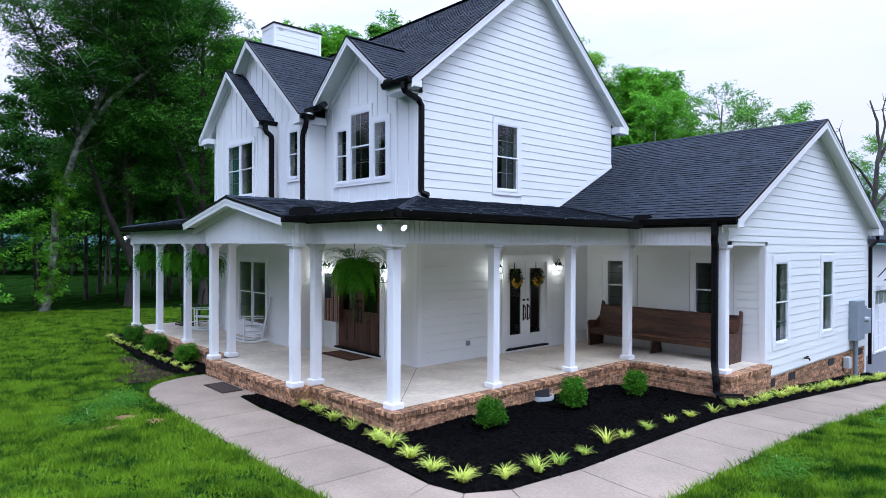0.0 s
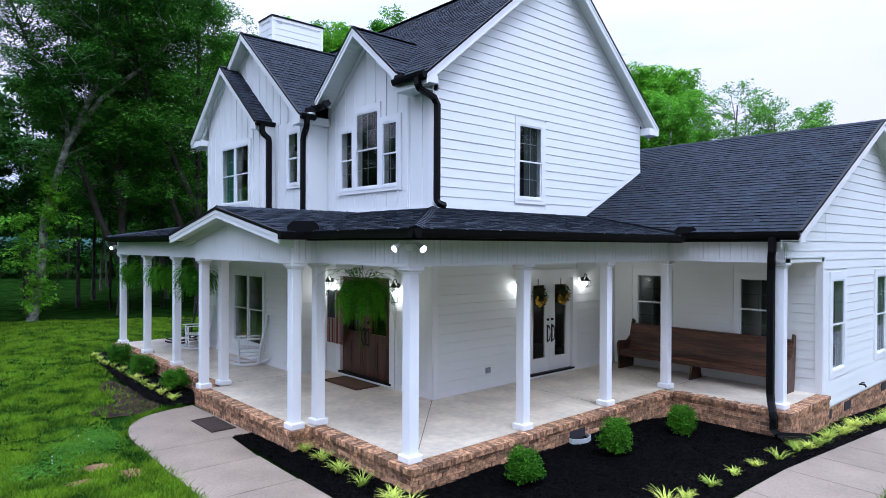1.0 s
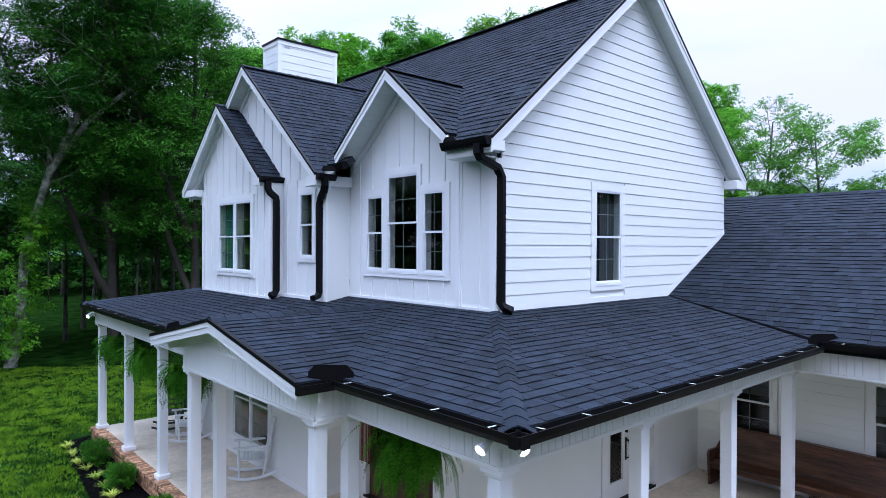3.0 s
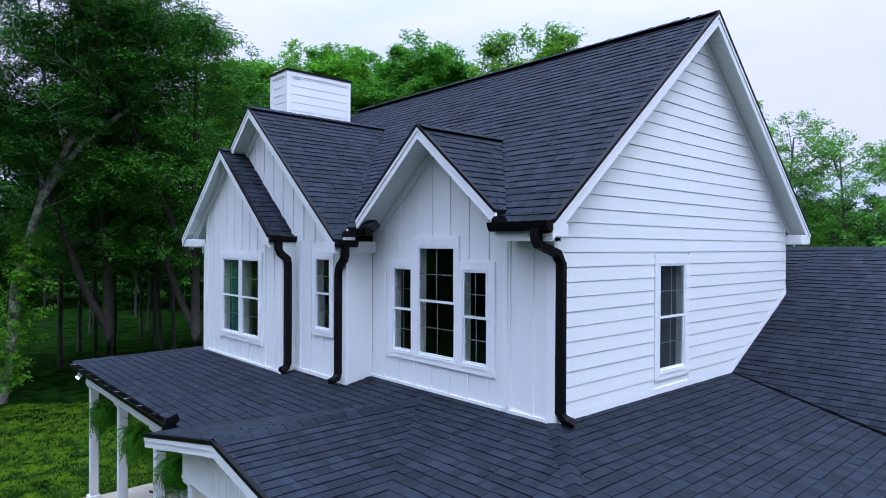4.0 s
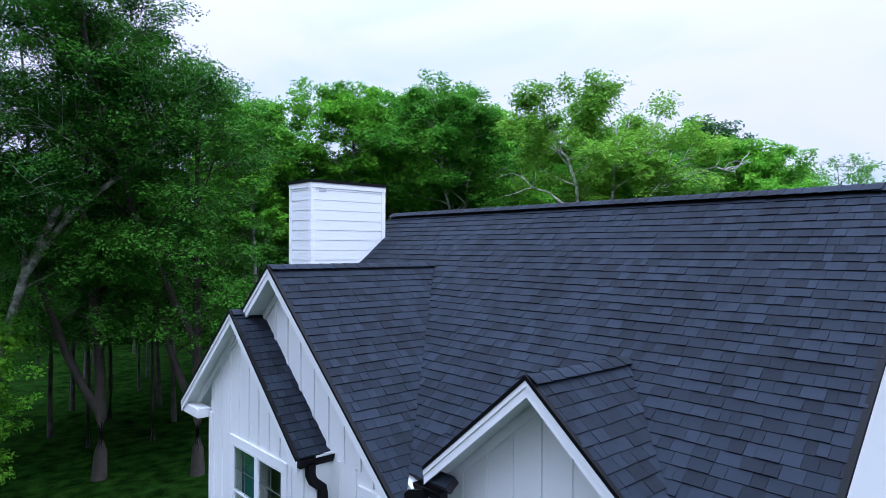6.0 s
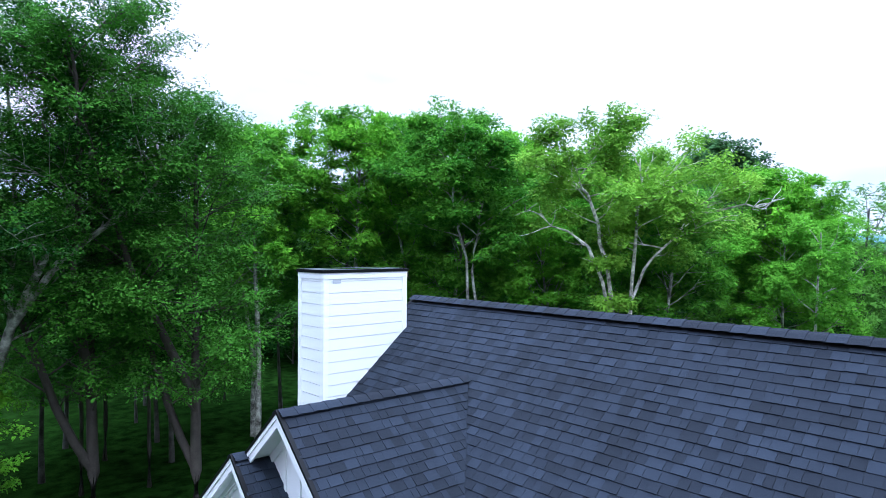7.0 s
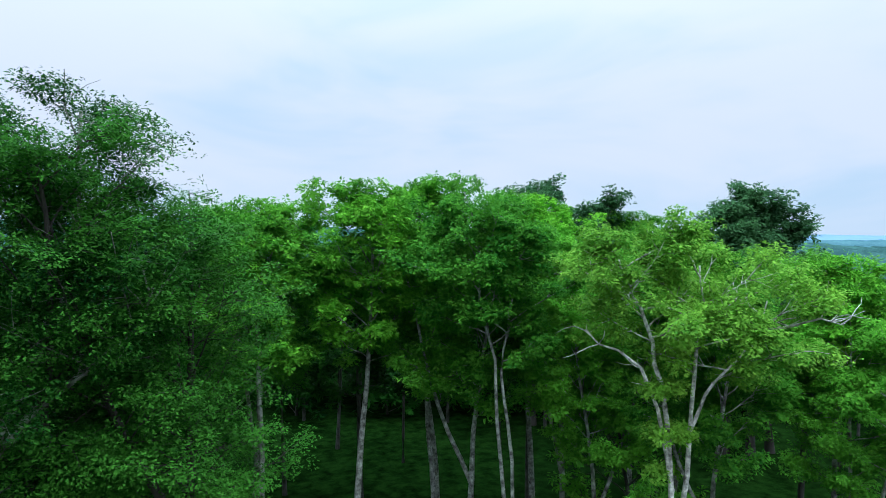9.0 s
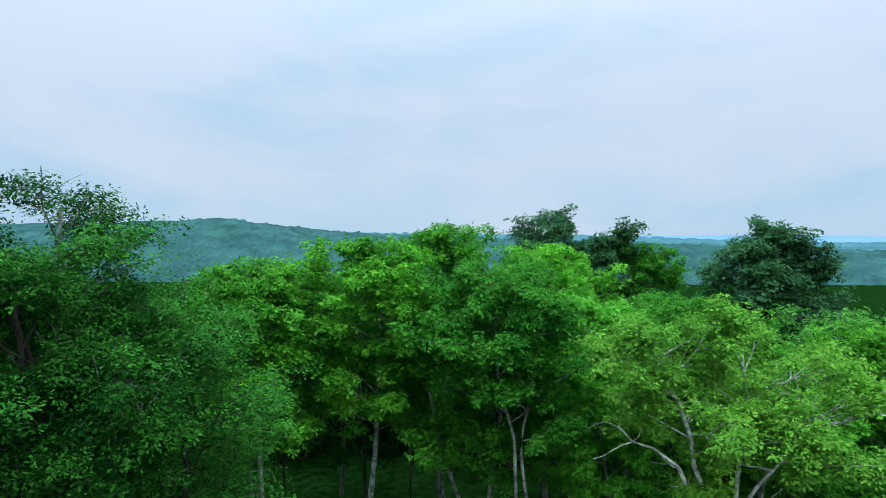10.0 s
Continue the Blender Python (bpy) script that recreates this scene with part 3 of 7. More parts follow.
W2 = (-6.90, -6.43, 4.17, 5.36)
d2_low = rect(-STEP_Y, -RETURN - 0.005, 3.36, 5.62)
w = wall_core("narrow_bay_wall", d2_low, facing_front(BAY_B), [W2], house)
d2_tri = [(-11.75, 5.62), (-5.89, 5.62), (-8.82, 8.06 - under)]
part("gable_infill", slabbed(cut(d2_tri, rect(-11.1, -5.98, 5.62, 8.2)), facing_front(BAY_B), -0.14, 0.0), SIDING, house)
battens(rect(-STEP_Y, -RETURN, 3.46, 5.62), facing_front(BAY_B), [(-7.01, -6.32, 4.05, 5.48)], w, 0.37, 0.15)
battens(cut(d2_tri, rect(-11.1, -6.0, 5.62, 8.2)), facing_front(BAY_B), [], w, 0.37, 0.05)
window(facing_front(BAY_B), *W2, house, casing=0.09)
part("flashing_strip", slabbed(rect(-STEP_Y, -RETURN, 3.36, 3.46), facing_front(BAY_B), 0, 0.025), TRIM, house)
part("corner_board", slabbed(rect(-RETURN - 0.09, -RETURN + 0.02, 3.36, 5.5), facing_front(BAY_B), 0, 0.036), TRIM, house)
W3 = [(-10.07, -9.28, 3.84, 5.30), (-9.22, -8.45, 3.84, 5.30)]
w = wall_core("gable_bay_wall", rect(-LEFT_END, -STEP_Y - 0.005, 3.30, 5.70), facing_front(BAY_A), W3, house)
part("gable_infill", slabbed(cut([(-11.66, 5.70), (-7.70, 5.70), (-9.68, 7.39 - under)], rect(-11.0, -7.6, 5.7, 7.5)), facing_front(BAY_A), -0.14, 0.0), SIDING, house)
battens(rect(-LEFT_END, -STEP_Y, 3.40, 5.70), facing_front(BAY_A), [(-10.20, -8.32, 3.72, 5.44)], w, 0.33, 0.10)
battens(cut([(-11.66, 5.70), (-7.70, 5.70), (-9.68, 7.25)], rect(-11.0, -7.7, 5.7, 7.5)), facing_front(BAY_A), [], w, 0.33, 0.10)
window(facing_front(BAY_A), *W3[0], house, casing=(0.11, 0.029, 0.11, 0.10), curtain=GREEN_CURTAIN, curtain_span=(0.0, 1.0))
window(facing_front(BAY_A), *W3[1], house, casing=(0.029, 0.11, 0.11, 0.10))
part("flashing_strip", slabbed(rect(-LEFT_END, -STEP_Y, 3.30, 3.40), facing_front(BAY_A), 0, 0.025), TRIM, house)
part("corner_board", slabbed(rect(-STEP_Y - 0.09, -STEP_Y + 0.02, 3.30, 5.6), facing_front(BAY_A), 0, 0.036), TRIM, house)
part("corner_board", slabbed(rect(-LEFT_END - 0.02, -LEFT_END + 0.09, 3.30, 5.6), facing_front(BAY_A), 0, 0.036), TRIM, house)
wall_core("bay_step_wall", rect(BAY_A, BAY_B, 3.30, 5.7), facing_side(STEP_Y), [], house)

# added inner floors and a partition, coloured near black, keep the rooms dim
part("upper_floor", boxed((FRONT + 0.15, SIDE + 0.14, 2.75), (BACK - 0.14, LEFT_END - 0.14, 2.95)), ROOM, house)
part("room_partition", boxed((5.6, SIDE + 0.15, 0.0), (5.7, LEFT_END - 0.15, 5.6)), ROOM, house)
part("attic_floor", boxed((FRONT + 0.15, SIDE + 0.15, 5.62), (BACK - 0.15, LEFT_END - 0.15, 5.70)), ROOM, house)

# wing
WING_Y, WING_L, WING_R = -2.14, 8.10, 15.45
W_RIDGE_X, W_RIDGE_Z, W_EAVE = 10.95, 5.55, 6.05
W_PITCH = (W_RIDGE_Z - 3.05) / (W_RIDGE_X - W_EAVE)
wing_z = lambda x: W_RIDGE_Z - W_PITCH * abs(x - W_RIDGE_X)  # noqa: E731
wing_face = [(WING_L + 0.005, -0.34), (WING_R, -0.34), (WING_R, wing_z(WING_R) - under), (W_RIDGE_X, W_RIDGE_Z - under), (WING_L + 0.005, wing_z(WING_L) - under)]
WA, WB = (8.62, 9.36, 0.37, 2.17), (11.64, 12.40, 0.37, 2.17)
w = wall_core("wing_gable_wall", wing_face, facing_side(WING_Y), [WA, WB], house)
lap_siding([(WING_L + 0.10, -0.30), (WING_R, -0.30), (WING_R, wing_z(WING_R) - under), (W_RIDGE_X, W_RIDGE_Z - under), (WING_L + 0.1, wing_z(WING_L + 0.1) - under)], facing_side(WING_Y), [(h[0] - 0.22, h[1] + 0.14, h[2] - 0.14, h[3] + 0.15) for h in (WA, WB)], w, -0.30)
over_porch = [(6.30, 2.52), (WING_L + 0.1, 2.52), (WING_L + 0.1, wing_z(WING_L + 0.1) - under), (6.30, wing_z(6.30) - under)]
w2 = wall_core("porch_gable_face", over_porch, facing_side(WING_Y), [], house)
lap_siding([(6.30, 2.60), (WING_L + 0.1, 2.60), (WING_L + 0.1, wing_z(WING_L + 0.1) - under), (6.30, wing_z(6.30) - under)], facing_side(WING_Y), [], w2, -0.30 + 16 * 0.178)
part("corner_board", slabbed(rect(WING_L, WING_L + 0.10, -0.30, 2.52), facing_side(WING_Y), 0, 0.036), TRIM, house)
for h in (WA, WB):
    window(facing_side(WING_Y), *h, house, casing=0.14, curtain=GREEN_CURTAIN, curtain_span=(0.0, 0.35))
PA, PB = (-1.76, -0.97, 0.85, 2.17), (0.60, 1.39, 0.85, 2.17)
w = wall_core("wing_porch_wall", rect(-SIDE, -WING_Y, 0.0, 3.4), facing_front(WING_L), [PA, PB], house)
lap_siding(rect(-SIDE, -WING_Y - 0.1, 0.10, 2.6), facing_front(WING_L), [(h[0] - 0.12, h[1] + 0.12, h[2] - 0.12, h[3] + 0.12) for h in (PA, PB)], w, 0.10)
part("base_board", slabbed(rect(-SIDE, -WING_Y, 0.0, 0.10), facing_front(WING_L), 0, 0.031), TRIM, house)
part("corner_board", slabbed(rect(-WING_Y - 0.10, -WING_Y + 0.03, 0, 2.5), facing_front(WING_L), 0, 0.036), TRIM, house)
for h in (PA, PB):
    window(facing_front(WING_L), *h, house, casing=0.10, curtain=CURTAIN if h is PB else None, curtain_span=(0.5, 0.95))
wall_core("wing_end_wall", rect(WING_Y, 7.0, -1.2, 3.0), facing_back(WING_R), [], house)
wall_core("wing_rear_wall", [(-WING_R, -1.2), (-BACK, -1.2), (-BACK, 4.6), (-W_RIDGE_X, 5.4), (-WING_R, 3.0)], facing_left(7.0), [], house)
# floor and ceiling added near black so the wing windows stay dim
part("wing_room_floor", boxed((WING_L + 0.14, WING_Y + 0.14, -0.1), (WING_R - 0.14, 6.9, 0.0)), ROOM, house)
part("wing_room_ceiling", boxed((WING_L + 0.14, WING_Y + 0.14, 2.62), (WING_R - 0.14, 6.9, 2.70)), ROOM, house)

# roofs
O = 0.29
roof_plane("main_roof_front", [(FRONT + 0.05, SIDE - O, roof_z(FRONT + 0.05)), (RIDGE_X, SIDE - O, RIDGE_Z), (RIDGE_X, 11.5, RIDGE_Z), (FRONT + 0.05, 11.5, roof_z(FRONT + 0.05))], house, (0, 1, 0), seed=5)
for n, run in enumerate(([(1.85, SIDE - O), (1.967, SIDE - O), (1.967, 2.98), (1.85, 2.98)], [(1.967, SIDE - O), (2.30, SIDE - O), (2.30, 3.20), (1.967, 2.867)], [(1.85, 5.48), (1.967, 5.48), (1.967, 6.22), (1.85, 6.106)], [(1.967, 5.87), (2.30, 5.54), (2.30, 6.557), (1.967, 6.22)])):
    roof_plane("main_roof_eave", [(x, y, roof_z(x)) for x, y in run], house, (0, 1, 0), seed=7 + 10 * n)
roof_plane("main_roof_back", [(9.61, SIDE - O, roof_z(9.61)), (RIDGE_X, SIDE - O, RIDGE_Z), (RIDGE_X, 11.5, RIDGE_Z), (9.61, 11.5, roof_z(9.61))], house, (0, 1, 0), seed=6, step=0.304)
ridge_cap((RIDGE_X, SIDE - O, RIDGE_Z), (RIDGE_X, 2.60, RIDGE_Z), house)
part("ridge_vent", slabbed([(-0.13, -0.095), (0.13, -0.095), (0.02, 0.022), (-0.02, 0.022)], lambda u, w, v: (RIDGE_X + u, 2.56 + w, RIDGE_Z + v), 0.0, 8.9), GUTTER, house)
ridge_cap((RIDGE_X, 2.54, RIDGE_Z + 0.018), (RIDGE_X, 11.5, RIDGE_Z + 0.018), house, 0.16)
main_x = lambda z: RIDGE_X - (RIDGE_Z - z) / PITCH  # noqa: E731


def dormer_roof(name, y, z, front, half, back=None, seed=1):
    low = z - half * PITCH
    r = back if back else main_x(z)
    e = back if back else max(front + 0.02, main_x(low))
    for side, s in (("right", -1), ("left", 1)):
        roof_plane(f"{name}_{side}", [(front, y + s * half, low), (e, y + s * half, low), (r, y, z), (front, y, z)], house, (1, 0, 0), seed=seed + s)
    ridge_cap((front, y, z), (r, y, z), house, 0.13, seed)


dormer_roof("small_gable_roof", 4.37, 7.17, 1.83, 1.45, seed=11)
dormer_roof("large_gable_roof", 8.82, 8.08, 1.48, 2.95, seed=21)
dormer_roof("front_gable_roof", 9.68, 7.39, 1.30, 2.03, back=BAY_B, seed=31)

EAVE, EAVE_Z, WALL_Z = -0.45, 3.0, 3.48
roof_plane("porch_roof_front", [(EAVE, -0.42, EAVE_Z), (FRONT, SIDE, WALL_Z), (FRONT, 10.45, WALL_Z), (EAVE, 13.15, EAVE_Z)], house, (0, 1, 0), seed=41)
roof_plane("porch_roof_side", [(EAVE, -0.42, EAVE_Z), (6.05, -0.42, EAVE_Z), (6.88, SIDE, WALL_Z), (FRONT, SIDE, WALL_Z)], house, (1, 0, 0), pieces=1.4, seed=42)
roof_plane("porch_roof_end", [(EAVE, 13.15, EAVE_Z), (FRONT, 10.45, WALL_Z), (6.0, 10.45, WALL_Z), (6.0, 13.15, EAVE_Z)], house, (1, 0, 0), seed=43, step=0.304)
ridge_cap((EAVE, -0.42, EAVE_Z), (FRONT, SIDE, WALL_Z), house, 0.15, 44, 0.034)
ridge_cap((EAVE, 13.15, EAVE_Z), (FRONT, 10.45, WALL_Z), house, 0.15, 45, 0.034)
P_Y, P_Z = 4.45, 3.43
roof_plane("portico_roof_right", [(-0.9, 2.15, 2.985), (-0.46, 2.15, 2.985), (1.95, P_Y, P_Z), (-0.9, P_Y, P_Z)], house, (1, 0, 0), seed=46)
roof_plane("portico_roof_left", [(-0.9, 6.78, 2.985), (-0.46, 6.78, 2.985), (1.95, P_Y, P_Z), (-0.9, P_Y, P_Z)], house, (1, 0, 0), seed=47)
ridge_cap((-0.9, P_Y, P_Z), (1.95, P_Y, P_Z), house, 0.15, 48, 0.034)
roof_plane("wing_roof_left", [(W_EAVE, -2.45, 3.05), (W_RIDGE_X, -2.45, W_RIDGE_Z), (W_RIDGE_X, SIDE, W_RIDGE_Z), (6.92, SIDE, wing_z(6.92)), (W_EAVE, -0.42, 3.05)], house, (0, 1, 0), seed=51)
roof_plane("wing_roof_rear", [(BACK, SIDE, wing_z(BACK)), (W_RIDGE_X, SIDE, W_RIDGE_Z), (W_RIDGE_X, 7.2, W_RIDGE_Z), (BACK, 7.2, wing_z(BACK))], house, (0, 1, 0), seed=52)
roof_plane("wing_roof_right", [(15.85, -2.45, 3.05), (W_RIDGE_X, -2.45, W_RIDGE_Z), (W_RIDGE_X, 7.2, W_RIDGE_Z), (15.85, 7.2, 3.05)], house, (0, 1, 0), seed=53, step=0.304)
ridge_cap((W_RIDGE_X, -2.45, W_RIDGE_Z), (W_RIDGE_X, 7.2, W_RIDGE_Z), house)


# rakes, soffits and eave returns
def rake(place, a, b, w0, w1, parent, deep=0.19, lift=0.0):
    """A white rake board below a sloping roof edge, with a thin black drip edge and the soffit behind it."""
    (ua, va), (ub, vb) = a, b
    lo = [(ua, va - deep - 0.02), (ub, vb - deep - 0.02), (ub, vb - 0.02), (ua, va - 0.02)]
    if ua > ub:
        lo = [lo[1], lo[0], lo[3], lo[2]]
    part("rake_board", slabbed(lo, place, w1 - 0.025, w1 + 0.004), TRIM, parent)
    hi = [(ua, va - 0.03), (ub, vb - 0.03), (ub, vb + 0.018), (ua, va + 0.018)]
    if ua > ub:
        hi = [hi[1], hi[0], hi[3], hi[2]]
    st = [(ua, va - 0.09), (ub, vb - 0.09), (ub, vb - 0.03), (ua, va - 0.03)]
    if ua > ub:
        st = [st[1], st[0], st[3], st[2]]
    part("shingle_mould", slabbed(st, place, w1 + 0.004, w1 + 0.016), TRIM, parent)
    part("drip_edge", slabbed(hi, place, w1 - 0.03, w1 + 0.024), GUTTER, parent)
    if w1 - w0 > 0.1:
        bm = bmesh.new()
        boards = max(2, int(abs(ub - ua) / 0.085))
        for k in range(boards):
            f0, f1 = k / boards, (k + 0.93) / boards
            q = [(ua + (ub - ua) * f, va + (vb - va) * f - deep + h) for f, h in ((f0, 0.03), (f1, 0.03), (f1, 0.045), (f0, 0.045))]
            slab(bm, q if ua < ub else [q[1], q[0], q[3], q[2]], place, w0, w1 - 0.026)
        tagged(part("rake_soffit", bm, SOFFIT, parent), kind="stuff")
        fr = [(ua, va - deep - 0.10), (ub, vb - deep - 0.10), (ub, vb - deep + 0.028), (ua, va - deep + 0.028)]
        if ua > ub:
            fr = [fr[1], fr[0], fr[3], fr[2]]
        part("frieze_board", slabbed(fr, place, w0 + 0.005, w0 + 0.03), TRIM, parent)


s = facing_side(SIDE)
rake(s, (1.85, roof_z(1.85)), (RIDGE_X, RIDGE_Z), 0, O, house)
rake(s, (9.61, roof_z(9.61)), (RIDGE_X, RIDGE_Z), 0, O, house)
s = facing_side(WING_Y)
rake(s, (W_EAVE, 3.05), (W_RIDGE_X, W_RIDGE_Z), 0, 0.31, house)
rake(s, (15.85, 3.05), (W_RIDGE_X, W_RIDGE_Z), 0, 0.31, house)
s = facing_left(LEFT_END)
rake(s, (-1.85, roof_z(1.85)), (-RIDGE_X, RIDGE_Z), 0, 0.5, house)
for y, z, front, half, wall_x in ((4.37, 7.17, 1.83, 1.45, FRONT), (8.82, 8.08, 1.48, 2.95, BAY_B), (9.68, 7.39, 1.30, 2.03, BAY_A)):
    s = facing_front(wall_x)
    for k in (-1, 1):
        rake(s, (-y + k * half, z - half * PITCH), (-y, z), 0, wall_x - front, house, 0.17)
s = facing_front(-0.62)
rake(s, (-6.78, 2.985), (-P_Y, P_Z), 0, 0.28, house, 0.15)
rake(s, (-2.15, 2.985), (-P_Y, P_Z), 0, 0.28, house, 0.15)


def boxed_return(a, b):
    part("eave_return", boxed(a, b, 0.008), TRIM, house)


boxed_return((1.87, SIDE - O, 5.64), (2.12, SIDE - 0.02, 5.79))
boxed_return((9.18, SIDE - O, 5.60), (9.60, SIDE - 0.02, 5.78))
boxed_return((6.07, -2.45, 2.86), (6.32, -2.16, 3.03))
boxed_return((15.43, -2.45, 2.84), (15.84, -2.16, 3.03))
boxed_return((1.32, 11.03, 5.50), (BAY_A, 11.68, 5.66))
boxed_return((1.32, 7.66, 5.54), (BAY_A, 7.95, 5.68))
boxed_return((1.50, 5.88, 5.42), (2.24, 6.25, 5.60))
part("eave_soffit", boxed((1.87, SIDE, 5.60), (2.24, 3.0, 5.62)), SOFFIT, house)

# chimney
CX0, CX1, CY0, CY1, CTOP = 3.425, 5.105, 11.03, 11.83, 9.58
chimney = part("chimney", boxed((CX0, CY0, 4.0), (CX1, CY1, CTOP)), SIDING, house)
for place, u0, u1 in ((facing_side(CY0), CX0 + 0.06, CX1 - 0.06), (facing_front(CX0), -CY1 + 0.06, -CY0 - 0.06)):
    z = 6.2
    while z < CTOP - 0.02:
        part("siding_board", slabbed(rect(u0, u1, z, min(CTOP - 0.02, z + 0.182)), place, 0.0, lambda u, v, z=z: 0.016 - 0.03 * max(0.0, v - z)), SIDING, chimney)
        z += 0.19
for a, b in (((CX0 - 0.024, CY0 - 0.024, 5.5), (CX0 + 0.07, CY0 + 0.07, CTOP - 0.02)), ((CX1 - 0.075, CY0 - 0.024, 6.5), (CX1 + 0.02, CY0 + 0.05, CTOP - 0.02)), ((CX0 - 0.024, CY1 - 0.075, 5.5), (CX0 + 0.06, CY1 + 0.02, CTOP - 0.02))):
    part("corner_board", boxed(a, b), TRIM, chimney)
part("chimney_band", boxed((CX0 - 0.028, CY0 - 0.028, CTOP - 0.11), (CX1 + 0.026, CY1 + 0.026, CTOP + 0.004)), TRIM, chimney)
cap = part("chimney_cap", boxed((CX0 - 0.034, CY0 - 0.034, CTOP + 0.006), (CX1 + 0.034, CY1 + 0.034, CTOP + 0.040), 0.004), CAP_METAL, chimney, "dark sheet-metal chimney cap holding a rain puddle")
for a, b in (((CX0 - 0.044, CY0 - 0.044, CTOP - 0.012), (CX1 + 0.044, CY0 - 0.034, CTOP + 0.040)), ((CX0 - 0.044, CY1 + 0.034, CTOP - 0.012), (CX1 + 0.044, CY1 + 0.044, CTOP + 0.040)), ((CX0 - 0.044, CY0 - 0.033, CTOP - 0.012), (CX0 - 0.034, CY1 + 0.033, CTOP + 0.040)), ((CX1 + 0.034, CY0 - 0.033, CTOP - 0.012), (CX1 + 0.044, CY1 + 0.033, CTOP + 0.040))):
    part("cap_edge", boxed(a, b), GUTTER, cap)
part("maker_label", slabbed(rect(CX0 + 0.15, CX0 + 0.31, CTOP - 0.185, CTOP - 0.125), facing_side(CY0), 0.016, 0.020), PLASTIC_GREY, chimney, "small grey sticker")
bm = bmesh.new()
rim = []
for k in range(40):
    a = math.tau * k / 40
    waist = 0.17 + 0.10 * math.cos(a) ** 2 + 0.02 * math.sin(3 * a + 1)
    rim.append(bm.verts.new((4.30 + 0.68 * math.cos(a) + 0.05 * math.sin(2 * a), 11.40 + waist * math.sin(a) * 1.35 + 0.05 * math.cos(a), CTOP + 0.0425)))
bm.faces.new(rim)
part("puddle", bm, WATER, cap, "still rain water lying on the cap")

# porch: slab, brick skirt, beams, ceiling
porch = new("porch")
porch.parent = house
EDGE = 0.24
for a, b in (((-0.06, 0.06, -0.12), (6.3, 2.4, 0.0)), ((6.304, -2.06, -0.12), (8.1, 2.4, 0.0)), ((-0.06, 2.404, -0.12), (2.25, 13.2, 0.0)), ((-0.43, 2.48, -0.12), (-0.064, 5.93, 0.0)), ((-0.30, 2.25, -0.12), (-0.064, 2.476, -0.005))):
    part("floor_slab", boxed(a, b), PORCH, porch, "pale smooth concrete porch floor")
for a, b in (((0.0, 0.1), (2.25, 2.38)), ((6.38, 0.1), (8.05, 2.3)), ((6.38, 0.06), (8.1, 0.07)), ((0.0, 6.1), (1.5, 6.0)), ((4.3, 0.1), (4.31, 2.38))):
    a, b = Vector((*a, 0.0)), Vector((*b, 0.0))
    side = (b - a).normalized().cross(Vector((0, 0, 1))) * 0.004
    joint = bmesh.new()
    joint.faces.new([joint.verts.new(p + Vector((0, 0, 0.004))) for p in (a - side, b - side, b + side, a + side)])
    part("floor_joint", joint, DECK, porch)


def beam(a, b, grooves):
    """A beam box between columns with a grooved frieze face."""
    part("porch_beam", boxed(a, b), TRIM, porch)
    bm = bmesh.new()
    place, u0, u1, v0, v1 = grooves
    u = u0
    while u < u1:
        slab(bm, rect(u + 0.004, min(u + 0.096, u1), v0, v1), place, 0.0, 0.012)
        u += 0.10
    tagged(part("beadboard", bm, TRIM, porch), kind="stuff")
    part("beam_trim", slabbed(rect(u0, u1, v0 - 0.04, v0 - 0.002), place, -0.01, 0.022), TRIM, porch)


BEAM, TOPZ = 2.52, 2.94
beam((-0.20, -0.02, BEAM), (6.50, 0.20, TOPZ), (facing_side(-0.02), -0.2, 6.28, BEAM + 0.04, TOPZ - 0.02))
beam((-0.21, 0.204, BEAM), (0.02, 2.3, TOPZ), (facing_front(-0.21), -2.3, 0.02, BEAM + 0.04, TOPZ - 0.02))
beam((-0.21, 6.12, BEAM), (0.02, 13.2, TOPZ), (facing_front(-0.21), -13.2, -6.15, BEAM + 0.04, TOPZ - 0.02))
beam((-0.62, 2.28, BEAM), (-0.40, 6.14, TOPZ), (facing_front(-0.62), -6.14, -2.28, BEAM + 0.04, TOPZ - 0.02))
beam((-0.396, 2.285, BEAM), (-0.214, 2.50, TOPZ), (facing_side(2.28), -0.6, -0.21, BEAM + 0.04, TOPZ - 0.02))
part("porch_beam", boxed((-0.396, 5.92, BEAM), (-0.214, 6.135, TOPZ)), TRIM, porch)
beam((6.27, -2.14, BEAM), (6.50, -0.024, TOPZ), (facing_front(6.27), 0.02, 2.14, BEAM + 0.04, TOPZ - 0.02))
part("porch_beam", boxed((6.504, -2.128, BEAM - 0.008), (8.09, -1.92, TOPZ)), TRIM, porch)
pediment = [(-6.2, TOPZ), (-2.26, TOPZ), (-2.26, 2.98), (-P_Y, 3.36), (-6.2, 3.03)]
part("pediment", slabbed(pediment, facing_front(-0.60), -0.05, 0.0), SIDING, porch)
bm = bmesh.new()
u = -6.14
while u < -2.3:
    top = 3.36 - 0.19 * abs(u + P_Y) - 0.10
    slab(bm, rect(u + 0.004, u + 0.096, TOPZ + 0.002, top), facing_front(-0.60), 0.0, 0.012)
    u += 0.10
tagged(part("beadboard", bm, TRIM, porch), kind="stuff")
bm = bmesh.new()
for a, b in (((-0.2, 0.2, 2.60), (8.1, 2.38, 2.64)), ((0.0, 2.384, 2.60), (2.25, 13.2, 2.64)), ((6.5, -2.1, 2.60), (8.1, 0.196, 2.64)), ((-0.4, 2.5, 2.60), (-0.004, 5.9, 2.64))):
    box(bm, a, b)
part("porch_ceiling", bm, SOFFIT, porch)
bm = bmesh.new()
